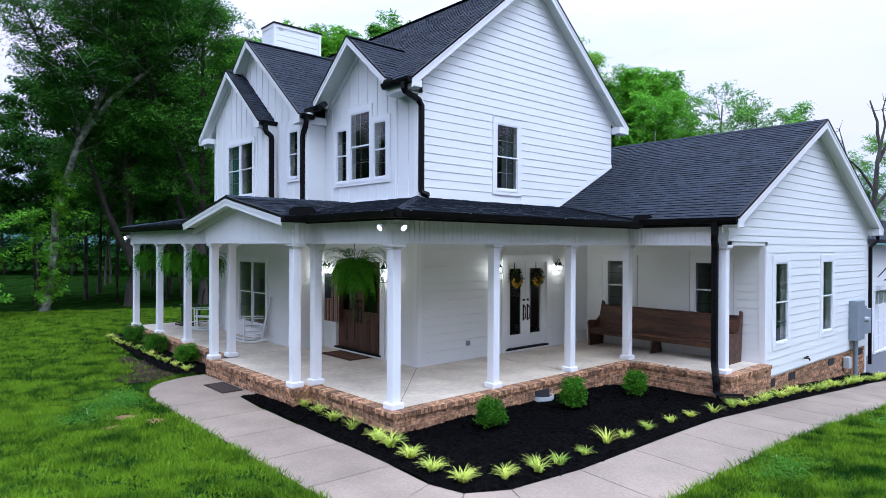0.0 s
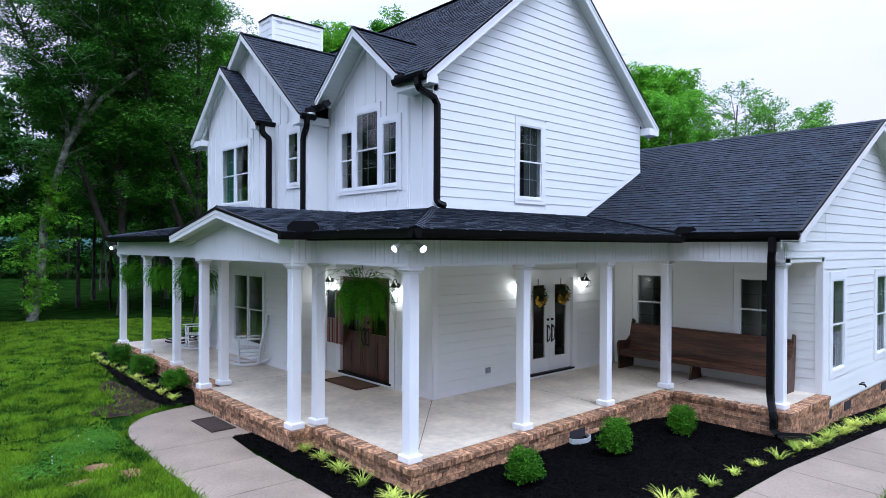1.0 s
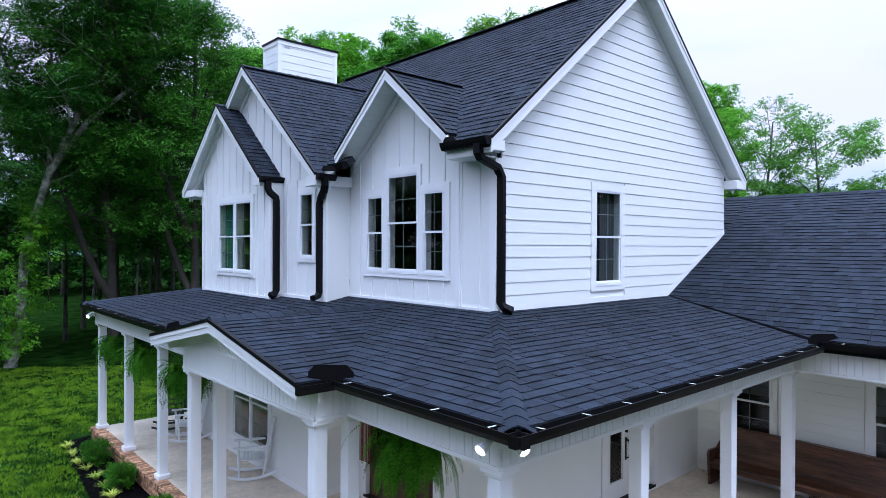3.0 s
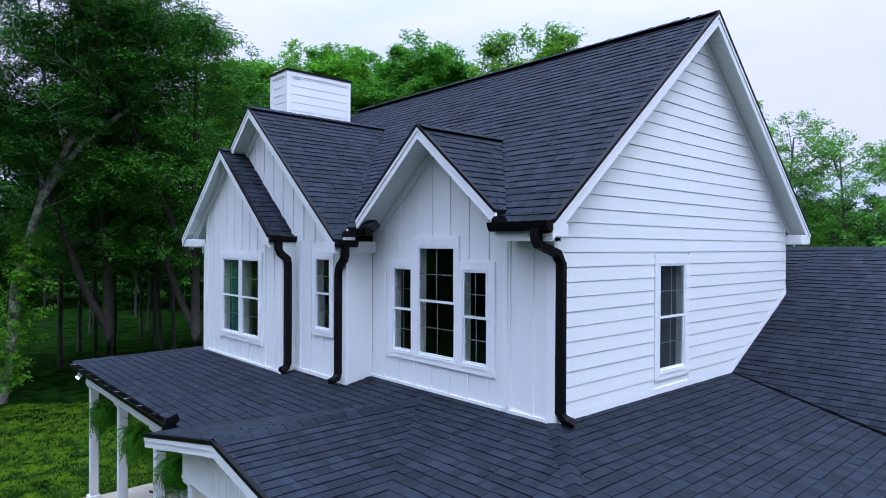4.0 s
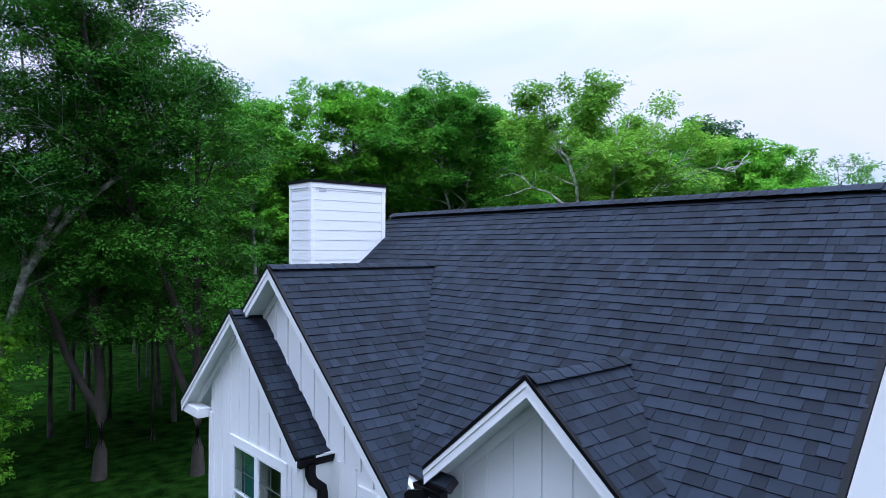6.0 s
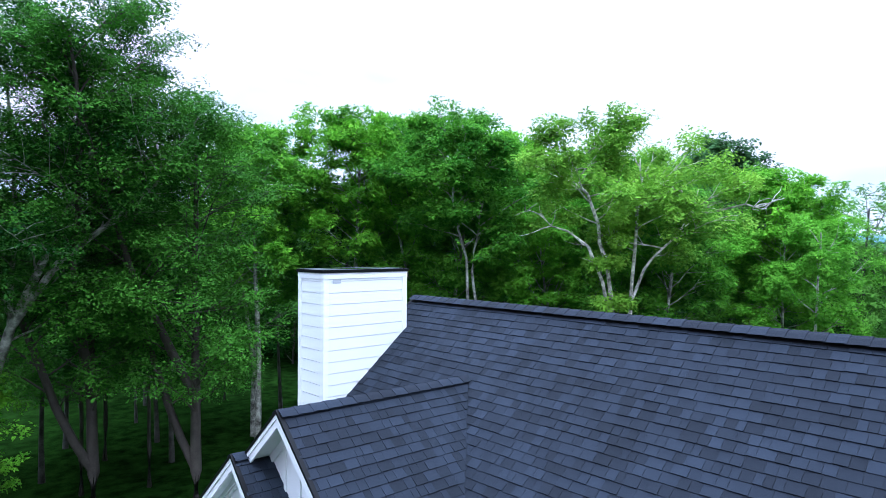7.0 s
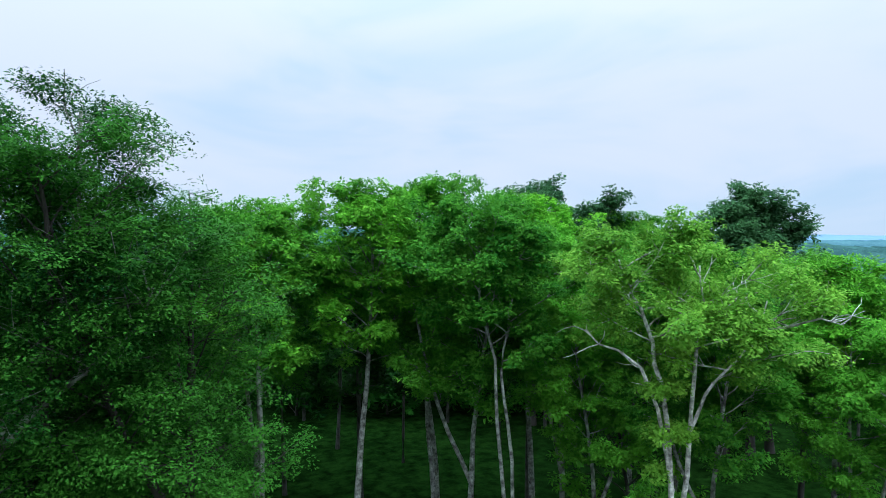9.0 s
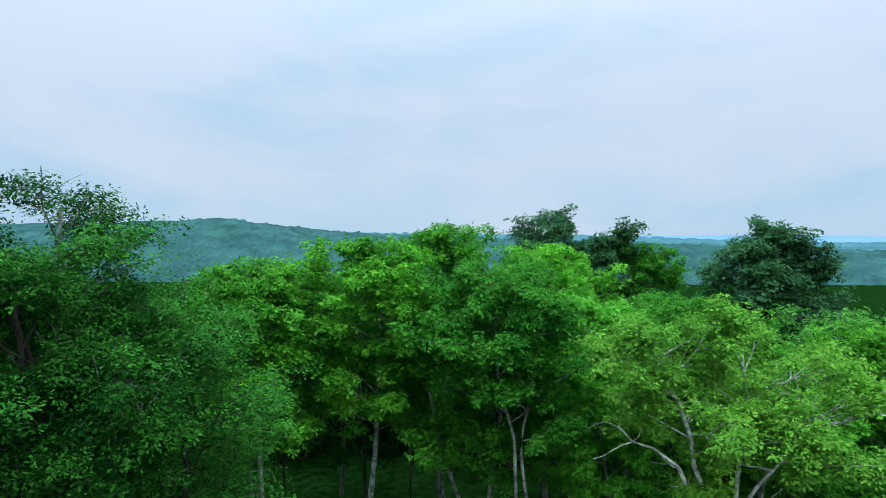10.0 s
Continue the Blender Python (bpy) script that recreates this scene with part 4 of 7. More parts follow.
for a, b in (((-0.43, -0.40, 2.93), (6.2, -0.03, 2.95)), ((-0.43, -0.026, 2.93), (-0.214, 2.26, 2.95)), ((-0.43, 6.2, 2.93), (-0.214, 13.2, 2.95)), ((6.07, -2.4, 2.93), (6.266, -0.404, 2.95))):
    box(bm, a, b)
part("porch_soffit", bm, SOFFIT, porch)


def porch_column(x, y):
    c = new("column")
    c.parent = house
    part("shaft", boxed((x - 0.078, y - 0.078, 0.09), (x + 0.078, y + 0.078, BEAM - 0.05), 0.006), COLUMN, c)
    bm = boxed((x - 0.12, y - 0.12, 0.0), (x + 0.12, y + 0.12, 0.10), 0.014)
    part("plinth", bm, COLUMN, c)
    bm = boxed((x - 0.125, y - 0.125, BEAM - 0.05), (x + 0.125, y + 0.125, BEAM), 0.006)
    box(bm, (x - 0.10, y - 0.10, BEAM - 0.085), (x + 0.10, y + 0.10, BEAM - 0.05), 0.01)
    part("capital", bm, COLUMN, c)


for x, y in ((-0.10, 0.09), (2.10, 0.09), (4.30, 0.09), (6.38, 0.09), (6.40, -2.03), (-0.10, 2.39), (-0.10, 6.05), (-0.51, 2.40), (-0.51, 6.00), (-0.10, 8.72), (-0.10, 10.88), (-0.10, 13.05)):
    porch_column(x, y)


# gutters and downspouts
def gutter(a, b, out):
    """A black trough along an eave, open on top. out: the way away from the wall."""
    a, b, out = Vector(a), Vector(b), Vector(out)
    prof = [(0.0, 0.0), (0.0, -0.11), (0.07, -0.11), (0.10, -0.06), (0.115, -0.005), (0.105, -0.005), (0.09, -0.06), (0.065, -0.10), (0.012, -0.10), (0.012, 0.0)]
    bm = bmesh.new()
    rows = [[bm.verts.new(p + out * u + Vector((0, 0, v))) for u, v in prof] for p in (a, b)]
    for n in range(len(prof)):
        m = (n + 1) % len(prof)
        bm.faces.new((rows[0][n], rows[0][m], rows[1][m], rows[1][n]))
    cap = [0, 1, 2, 3, 4]
    bm.faces.new([rows[0][n] for n in cap][::-1])
    bm.faces.new([rows[1][n] for n in cap])
    bmesh.ops.recalc_face_normals(bm, faces=bm.faces)
    g = part("gutter", bm, GUTTER, house, "black aluminium gutter")
    n = int((b - a).length / 0.6)
    way = (b - a).normalized()
    for k in range(n):
        p = a + (b - a) * ((k + 0.5) / n)
        bm = bmesh.new()
        q = [p - way * 0.012, p + way * 0.012]
        vs = [bm.verts.new(c) for c in (q[0] + Vector((0, 0, -0.006)), q[1] + Vector((0, 0, -0.006)), q[1] + out * 0.105 + Vector((0, 0, -0.002)), q[0] + out * 0.105 + Vector((0, 0, -0.002)))]
        bm.faces.new(vs)
        bmesh.ops.solidify(bm, geom=bm.faces[:], thickness=0.004)
        part("gutter_hanger", bm, TRIM, g)
    return g


gutter((EAVE, -0.54, 3.0), (EAVE, 2.16, 3.0), (-1, 0, 0))
gutter((EAVE, 6.8, 3.0), (EAVE, 13.2, 3.0), (-1, 0, 0))
gutter((-0.56, -0.42, 3.0), (6.05, -0.42, 3.0), (0, -1, 0))
gutter((6.05, -2.45, 3.05), (6.05, -0.42, 3.05), (-1, 0, 0))
gutter((-0.92, 2.15, 2.985), (-0.45, 2.15, 2.985), (0, -1, 0))
gutter((1.85, SIDE - O, 5.82), (1.85, 2.98, 5.82), (-1, 0, 0))
gutter((1.48, 5.87, 5.62), (1.84, 5.87, 5.62), (0, -1, 0))
gutter((1.85, 5.46, 5.80), (1.85, 5.90, 5.80), (-1, 0, 0))
gutter((1.30, 7.65, 5.70), (1.80, 7.65, 5.70), (0, -1, 0))
gutter((15.85, -2.45, 3.05), (15.85, 0.5, 3.05), (1, 0, 0))
part("fascia", boxed((1.87, SIDE - O + 0.03, 5.62), (1.90, 2.98, 5.80)), TRIM, house)
for a, b in (((-0.44, -0.40, 2.86), (-0.42, 2.15, 2.98)), ((-0.44, 6.8, 2.86), (-0.42, 13.15, 2.98)), ((-0.42, -0.41, 2.86), (6.06, -0.39, 2.98)), ((6.06, -2.42, 2.88), (6.08, -0.42, 3.03))):
    part("fascia", boxed(a, b), GUTTER, house)


def guard(x, y, z, turn, size=1.0):
    """The upright splash guard at an inside corner of the gutter."""
    bm = bmesh.new()
    pts = [(-0.16, -0.02), (0.16, -0.02), (0.16, 0.05), (0.11, 0.10), (-0.11, 0.10), (-0.16, 0.05)]
    slab(bm, pts, lambda u, w, v: (u, -w, v), 0.0, 0.012)
    bmesh.ops.transform(bm, matrix=pose(x, y, z, 0, 0, turn) @ Matrix.Diagonal((size, 1, size, 1)), verts=bm.verts)
    part("splash_guard", bm, GUTTER, house)


guard(-0.54, 2.08, 3.0, -45, 1.5)
guard(-0.54, 6.84, 3.0, -135, 1.5)
guard(6.0, -0.50, 3.03, -45, 1.3)
guard(1.77, 2.80, 5.81, -90, 0.75)
guard(1.70, 5.79, 5.68, -45, 0.8)


def downspout(points, wide=0.115, deep=0.085, flat_way=None):
    """A rectangular pipe swept along points, its broad face kept towards the yard."""
    pts = [Vector(p) for p in points]
    drift = pts[-3] - pts[0]
    side = Vector((-drift.y, drift.x, 0))
    side = Vector(flat_way) if flat_way else side.normalized() if side.length > 0.02 else Vector((1, 0, 0))
    bm = bmesh.new()
    rings = []
    for n, p in enumerate(pts):
        way = (pts[min(n + 1, len(pts) - 1)] - pts[max(n - 1, 0)]).normalized()
        out = side.cross(way).normalized()
        flat = way.cross(out).normalized()
        k = 0.82
        prof = ((-1, -k), (-k, -1), (k, -1), (1, -k), (1, k), (k, 1), (-k, 1), (-1, k))
        rings.append([bm.verts.new(p + flat * u * wide / 2 + out * v * deep / 2) for u, v in prof])
    for r, q in zip(rings, rings[1:]):
        for n in range(8):
            m = (n + 1) % 8
            bm.faces.new((r[n], r[m], q[m], q[n]))
    bm.faces.new(rings[0][::-1])
    bm.faces.new(rings[-1])
    bmesh.ops.recalc_face_normals(bm, faces=bm.faces)
    return part("downspout", bm, GUTTER, house, "black metal downspout")


downspout([(1.80, 2.28, 5.74), (1.80, 2.28, 5.62), (1.86, 2.30, 5.56), (2.20, 2.31, 5.46), (2.28, 2.31, 5.34), (2.28, 2.31, 3.62), (2.30, 2.26, 3.55), (2.36, 2.16, 3.51)])
downspout([(1.62, 5.80, 5.55), (1.62, 5.80, 5.42), (1.64, 5.86, 5.33), (1.71, 6.09, 5.22), (1.71, 6.13, 5.12), (1.71, 6.13, 3.56), (1.66, 6.10, 3.50), (1.54, 6.06, 3.47)], flat_way=(0, 1, 0))
downspout([(1.45, 7.58, 5.62), (1.45, 7.58, 5.48), (1.48, 7.565, 5.40), (1.60, 7.55, 5.30), (1.61, 7.55, 5.22), (1.61, 7.55, 3.52), (1.56, 7.53, 3.46), (1.46, 7.50, 3.43)], flat_way=(1, 0, 0))
downspout([(6.0, -2.03, 2.96), (6.0, -2.03, 2.72), (6.05, -2.0, 2.63), (6.21, -1.94, 2.50), (6.25, -1.92, 2.40), (6.25, -1.92, 0.25), (6.21, -1.95, 0.12), (6.08, -2.03, -0.02), (6.06, -2.05, -0.12), (6.06, -2.05, -0.30), (6.0, -2.14, -0.36)], flat_way=(0, 1, 0))
downspout([(15.9, -2.3, 2.95), (15.9, -2.3, 2.7), (15.5, -2.22, 2.5), (15.5, -2.22, -0.9)], 0.08)


# ---- trees ----
def mesh_from(name, verts, faces, mat, smooth=False):
    me = bpy.data.meshes.new(name)
    me.from_pydata(verts, [], faces)
    me.materials.append(mat)
    if smooth:
        me.shade_smooth()
    return me


def limb(verts, faces, path, radii, sides):
    base = len(verts)
    for n, p in enumerate(path):
        way = (path[min(n + 1, len(path) - 1)] - path[max(n - 1, 0)]).normalized()
        turn = way.to_track_quat("Z", "Y").to_matrix()
        for k in range(sides):
            a = math.tau * k / sides
            verts.append(p + turn @ Vector((radii[n] * math.cos(a), radii[n] * math.sin(a), 0)))
    for n in range(len(path) - 1):
        for k in range(sides):
            m = (k + 1) % sides
            faces.append((base + n * sides + k, base + n * sides + m, base + (n + 1) * sides + m, base + (n + 1) * sides + k))


def grow(rnd, start, way, length, steps, wander, lift):
    path = [Vector(start)]
    d = Vector(way).normalized()
    for _ in range(steps):
        d = (d + Vector((rnd.gauss(0, wander), rnd.gauss(0, wander), rnd.gauss(0, wander) + lift))).normalized()
        path.append(path[-1] + d * (length / steps))
    return path


def leaves(rnd_seed, centres, spreads, per, size, droop=0.25, aspect=0.6, flat=False):
    """Small pointed leaves strewn round the twig ends, each a folded blade of four corners, or three where flat."""
    g = np.random.default_rng(rnd_seed)
    c = np.repeat(np.array(centres), per, 0)
    s = np.repeat(np.array(spreads), per)[:, None]
    n = len(c)
    off = g.normal(0, 1, (n, 3))
    off /= np.maximum(np.linalg.norm(off, axis=1, keepdims=True), 1e-6)
    off *= g.random((n, 1)) ** 0.45
    off[:, 2] *= 0.62
    p = c + off * s
    d = off * 0.7 + g.normal(0, 0.6, (n, 3))
    d[:, 2] -= droop
    d /= np.linalg.norm(d, axis=1, keepdims=True)
    up = g.normal(0, 0.45, (n, 3)) + (0, 0, 1)
    side = np.cross(d, up)
    side /= np.maximum(np.linalg.norm(side, axis=1, keepdims=True), 1e-6)
    long = size * g.uniform(0.6, 1.35, (n, 1))
    fold = np.cross(side, d) * long * 0.12
    if flat:
        v = np.stack([p - side * long * aspect * 0.42, p + side * long * aspect * 0.42 + fold, p + d * long], 1).reshape(-1, 3)
        return v, np.arange(3 * n).reshape(-1, 3)
    v = np.stack([p, p + d * long * 0.45 + side * long * aspect * 0.5 + fold, p + d * long, p + d * long * 0.45 - side * long * aspect * 0.5 + fold], 1).reshape(-1, 3)
    return v, np.arange(4 * n).reshape(-1, 4)


def sprays(seed, centres, spreads, per, size, blades=8, radius=0.03, aspect=0.36, tilt=0.4, droop=0.25):
    """Leaf sprays round the twig ends: each a nearly level fan of pointed leaves that hangs a little outwards."""
    g = np.random.default_rng(seed)
    tip = np.repeat(np.array(centres), per, 0)
    wide = np.repeat(np.array(spreads), per)[:, None]
    n = len(tip)
    off = g.normal(0, 1, (n, 3))
    off /= np.maximum(np.linalg.norm(off, axis=1, keepdims=True), 1e-6)
    off *= g.random((n, 1)) ** 0.4
    off[:, 2] *= 0.6
    c = np.repeat(tip + off * wide, blades, 0)
    up = off * (0.5, 0.5, 0.1) + g.normal(0, tilt, (n, 3)) + (0, 0, 1)
    up = np.repeat(up / np.linalg.norm(up, axis=1, keepdims=True), blades, 0)
    d = g.normal(0, 1, (n * blades, 3))
    d -= up * (d * up).sum(1, keepdims=True)
    d /= np.maximum(np.linalg.norm(d, axis=1, keepdims=True), 1e-6)
    root = c + d * radius * np.sqrt(g.random((n * blades, 1)))
    d = d + g.normal(0, 0.22, d.shape)
    d[:, 2] -= droop
    d /= np.linalg.norm(d, axis=1, keepdims=True)
    side = np.cross(d, up)
    side /= np.maximum(np.linalg.norm(side, axis=1, keepdims=True), 1e-6)
    long = size * g.uniform(0.65, 1.3, (n * blades, 1))
    v = np.stack([root, root + d * long * 0.72 + side * long * aspect * 0.5, root + d * long - side * long * aspect * 0.3], 1).reshape(-1, 3)
    return v, np.arange(3 * n * blades).reshape(-1, 3)


def sway(z):
    """How far a drawn stem wanders out of its plane at a height."""
    return 0.22 * math.sin(z * 0.5) * min(1, max(0, z) / 4)


def make_tree(name, label, seed, tall, girth, crown_from, spread, limbs, bark, leaf, per, size, clump=0.75, lean=(0, 0), fork=0, sparse=1.0, twigs=5, profile=0.75, low=0, plain=False, bare=0, fill=False, ivy=0, lift=1.0, blades=8, radius=0.03, aspect=0.36, tilt=0.4, droop=0.25, shape=None, snags=()):
    """A tree with a tapered wandering trunk, limbs, twigs and a ragged crown of leaf sprays. Built at the origin.
    shape: instead of a random trunk, stems as (girth, leafy from, [(x, height), ...]); snags: bare limbs as such lists."""
    rnd = random.Random(seed)
    tree = thing(name, label, "tree")
    verts, faces, tips, sizes = [], [], [], []
    stems = []
    if shape:
        for r, leafy, bends in shape:
            path = []
            for (x0, z0), (x1, z1) in zip(bends, bends[1:]):
                path += [Vector((x0 + (x1 - x0) * f + (rnd.gauss(0, 0.05) if f else 0), sway(z0 + (z1 - z0) * f), z0 + (z1 - z0) * f)) for f in (0, 0.5)]
            stems.append((path + [Vector((bends[-1][0], sway(bends[-1][1]), bends[-1][1]))], r, leafy))
    else:
        trunk = grow(rnd, (0, 0, -0.3), (lean[0], lean[1], 1), tall * (0.92 if not fork else 0.86), 12, 0.035, 0.05)
        stems.append((trunk, girth, crown_from))
        for k in range(fork):
            at = rnd.randint(2, 4)
            a = rnd.uniform(0, math.tau)
            stems.append((grow(rnd, trunk[at], (0.45 * math.cos(a), 0.45 * math.sin(a), 1), tall * 0.68, 9, 0.07, 0.05), girth * 0.7, crown_from * 0.7))
    trunk = stems[0][0]
    for path, r, leafy in stems:
        foot = 1.3 if path[0].z < 0.5 else 0.9
        radii = [r * (foot if n == 0 else 1) * (1 - 0.85 * n / (len(path) - 1)) + 0.015 for n in range(len(path))]
        limb(verts, faces, path[::2] if plain else path, radii[::2] if plain else radii, 5 if plain else 9)
    count = 0
    for path, r, leafy in stems:
        share = limbs if path is trunk else limbs // 2
        for k in range(share):
            f = leafy + (0.97 - leafy) * ((k + rnd.random() * 0.6) / share)
            pos = f * (len(path) - 1)
            i = min(int(pos), len(path) - 2)
            start = path[i].lerp(path[i + 1], pos - i)
            a = count * 2.4 + rnd.uniform(-0.5, 0.5)
            count += 1
            rel = (f - leafy) / (1 - leafy)
            reach = spread * (math.sin(math.pi * min(1, 0.18 + profile * rel)) ** 0.7) * rnd.uniform(0.65, 1.12) + 0.5
            rise = (0.40 + 0.95 * rel) * lift + rnd.uniform(-0.15, 0.15)
            b = grow(rnd, start, (math.cos(a), math.sin(a), rise), reach, 6, 0.13, 0.03)
            rr = max(0.025, r * (1 - 0.85 * f) * 0.27)
            limb(verts, faces, b[::3] if plain else b, [rr * (1 - 0.85 * m / 6) + 0.008 for m in range(0, 7, 3 if plain else 1)], 3 if plain else 5)
            for j in range(twigs):
                at = rnd.uniform(1.6, 5.9)
                i2 = min(int(at), 5)
                st = b[i2].lerp(b[i2 + 1], at - i2)
                a2 = a + rnd.uniform(-1.5, 1.5)
                tw = grow(rnd, st, (math.cos(a2), math.sin(a2), rnd.uniform(-0.15, 0.7)), reach * rnd.uniform(0.2, 0.42) + 0.3, 3, 0.2, 0.0)
                if not plain:
                    limb(verts, faces, tw, [0.020, 0.014, 0.009, 0.005], 3)
                if rnd.random() < sparse:
                    for q in (tw[-1], tw[-2]):
                        tips.append(q)
                        sizes.append(clump * rnd.uniform(0.6, 1.25))
            if fill:
                tips += [b[3], b[4], b[5]]
                sizes += [clump * 0.9] * 3
            if rnd.random() < sparse:
                tips.append(b[-1])
                sizes.append(clump * rnd.uniform(0.7, 1.2))

    def dead_twigs(b, a, r):
        limb(verts, faces, b, [r * (1 - 0.85 * m / (len(b) - 1)) + 0.012 for m in range(len(b))], 6)
        for j in range(9):
            st = b[rnd.randint(2, len(b) - 1)]
            a2 = a + rnd.uniform(-1.3, 1.3)
            limb(verts, faces, grow(rnd, st, (math.cos(a2), math.sin(a2), rnd.uniform(-0.2, 0.9)), rnd.uniform(0.6, 1.5), 4, 0.25, 0.0), [0.026, 0.020, 0.015, 0.010, 0.006], 4)

    for k in range(bare):
        path, r, leafy = stems[k % len(stems)]
        i = rnd.randint(len(path) // 3, len(path) - 3)
        a = k * 2.1 + rnd.uniform(-0.4, 0.4)
        dead_twigs(grow(rnd, path[i], (math.cos(a), math.sin(a), 0.55), spread * rnd.uniform(0.7, 1.15), 7, 0.20, 0.02), a, r * 0.34)
    for r, bends in snags:
        path = []
        for (x0, z0), (x1, z1) in zip(bends, bends[1:]):
            path += [Vector((x0 + (x1 - x0) * f, sway(z0 + (z1 - z0) * f), z0 + (z1 - z0) * f)) for f in (0, 0.5)]
        dead_twigs(path + [Vector((bends[-1][0], sway(bends[-1][1]), bends[-1][1]))], 0.0 if bends[-1][0] > bends[0][0] else math.pi, r)
    for k in range(low):
        a = rnd.uniform(0, math.tau)
        h = rnd.uniform(0.5, crown_from * tall)
        tips.append(trunk[min(len(trunk) - 1, int(h / tall * len(trunk)))] + Vector((0.45 * math.cos(a), 0.45 * math.sin(a), 0)))
        sizes.append(rnd.uniform(0.35, 0.6))
    wood = new("trunk", mesh_from("trunk", verts, faces, bark, True))
    wood.parent = tree
    if per:
        v, f = sprays(seed, [tuple(t) for t in tips], sizes, per, size, blades, radius, aspect, tilt, droop)
        crown = new("crown", mesh_from("crown", v.tolist(), f.tolist(), leaf))
        crown.parent = tree
        tagged(crown, kind="stuff")
    if ivy:
        tips, sizes = [], []
        for k in range(ivy):
            h = rnd.uniform(0.6, 7.0)
            out = rnd.uniform(0.2, 0.45) + (1.2 * rnd.random() if 2.6 < h < 6.0 else 0.0)
            a = rnd.uniform(0, math.tau)
            stem = min(trunk, key=lambda q: abs(q.z - h))
            tips.append((stem.x + out * math.cos(a), stem.y + out * math.sin(a), h))
            sizes.append(rnd.uniform(0.3, 0.55))
        v, f = sprays(seed + 5, tips, sizes, 14, 0.15, 8, 0.08, 0.6)
        vine = new("ivy", mesh_from("ivy", v.tolist(), f.tolist(), LEAF_BRIGHT))
        vine.parent = tree
        tagged(vine, "bright green ivy and low shoots on the trunk", kind="stuff")
    return tree


def plant(tree, x, y, size=1.0, turn=0.0, first=False):
    """Sets a tree, or a copy of it, on the ground. size: its height against the tree as built."""
    m = Matrix.Translation((x, y, ground_height(x, y))) @ pose(0, 0, 0, 0, 0, turn)
    if first:
        tree.scale = (size, size, size)
        tree.matrix_basis = m @ Matrix.Diagonal((size, size, size, 1))
        return tree
    c = copy_thing(tree, m)
    c.matrix_basis = m @ Matrix.Diagonal((size, size, size, 1))
    return c


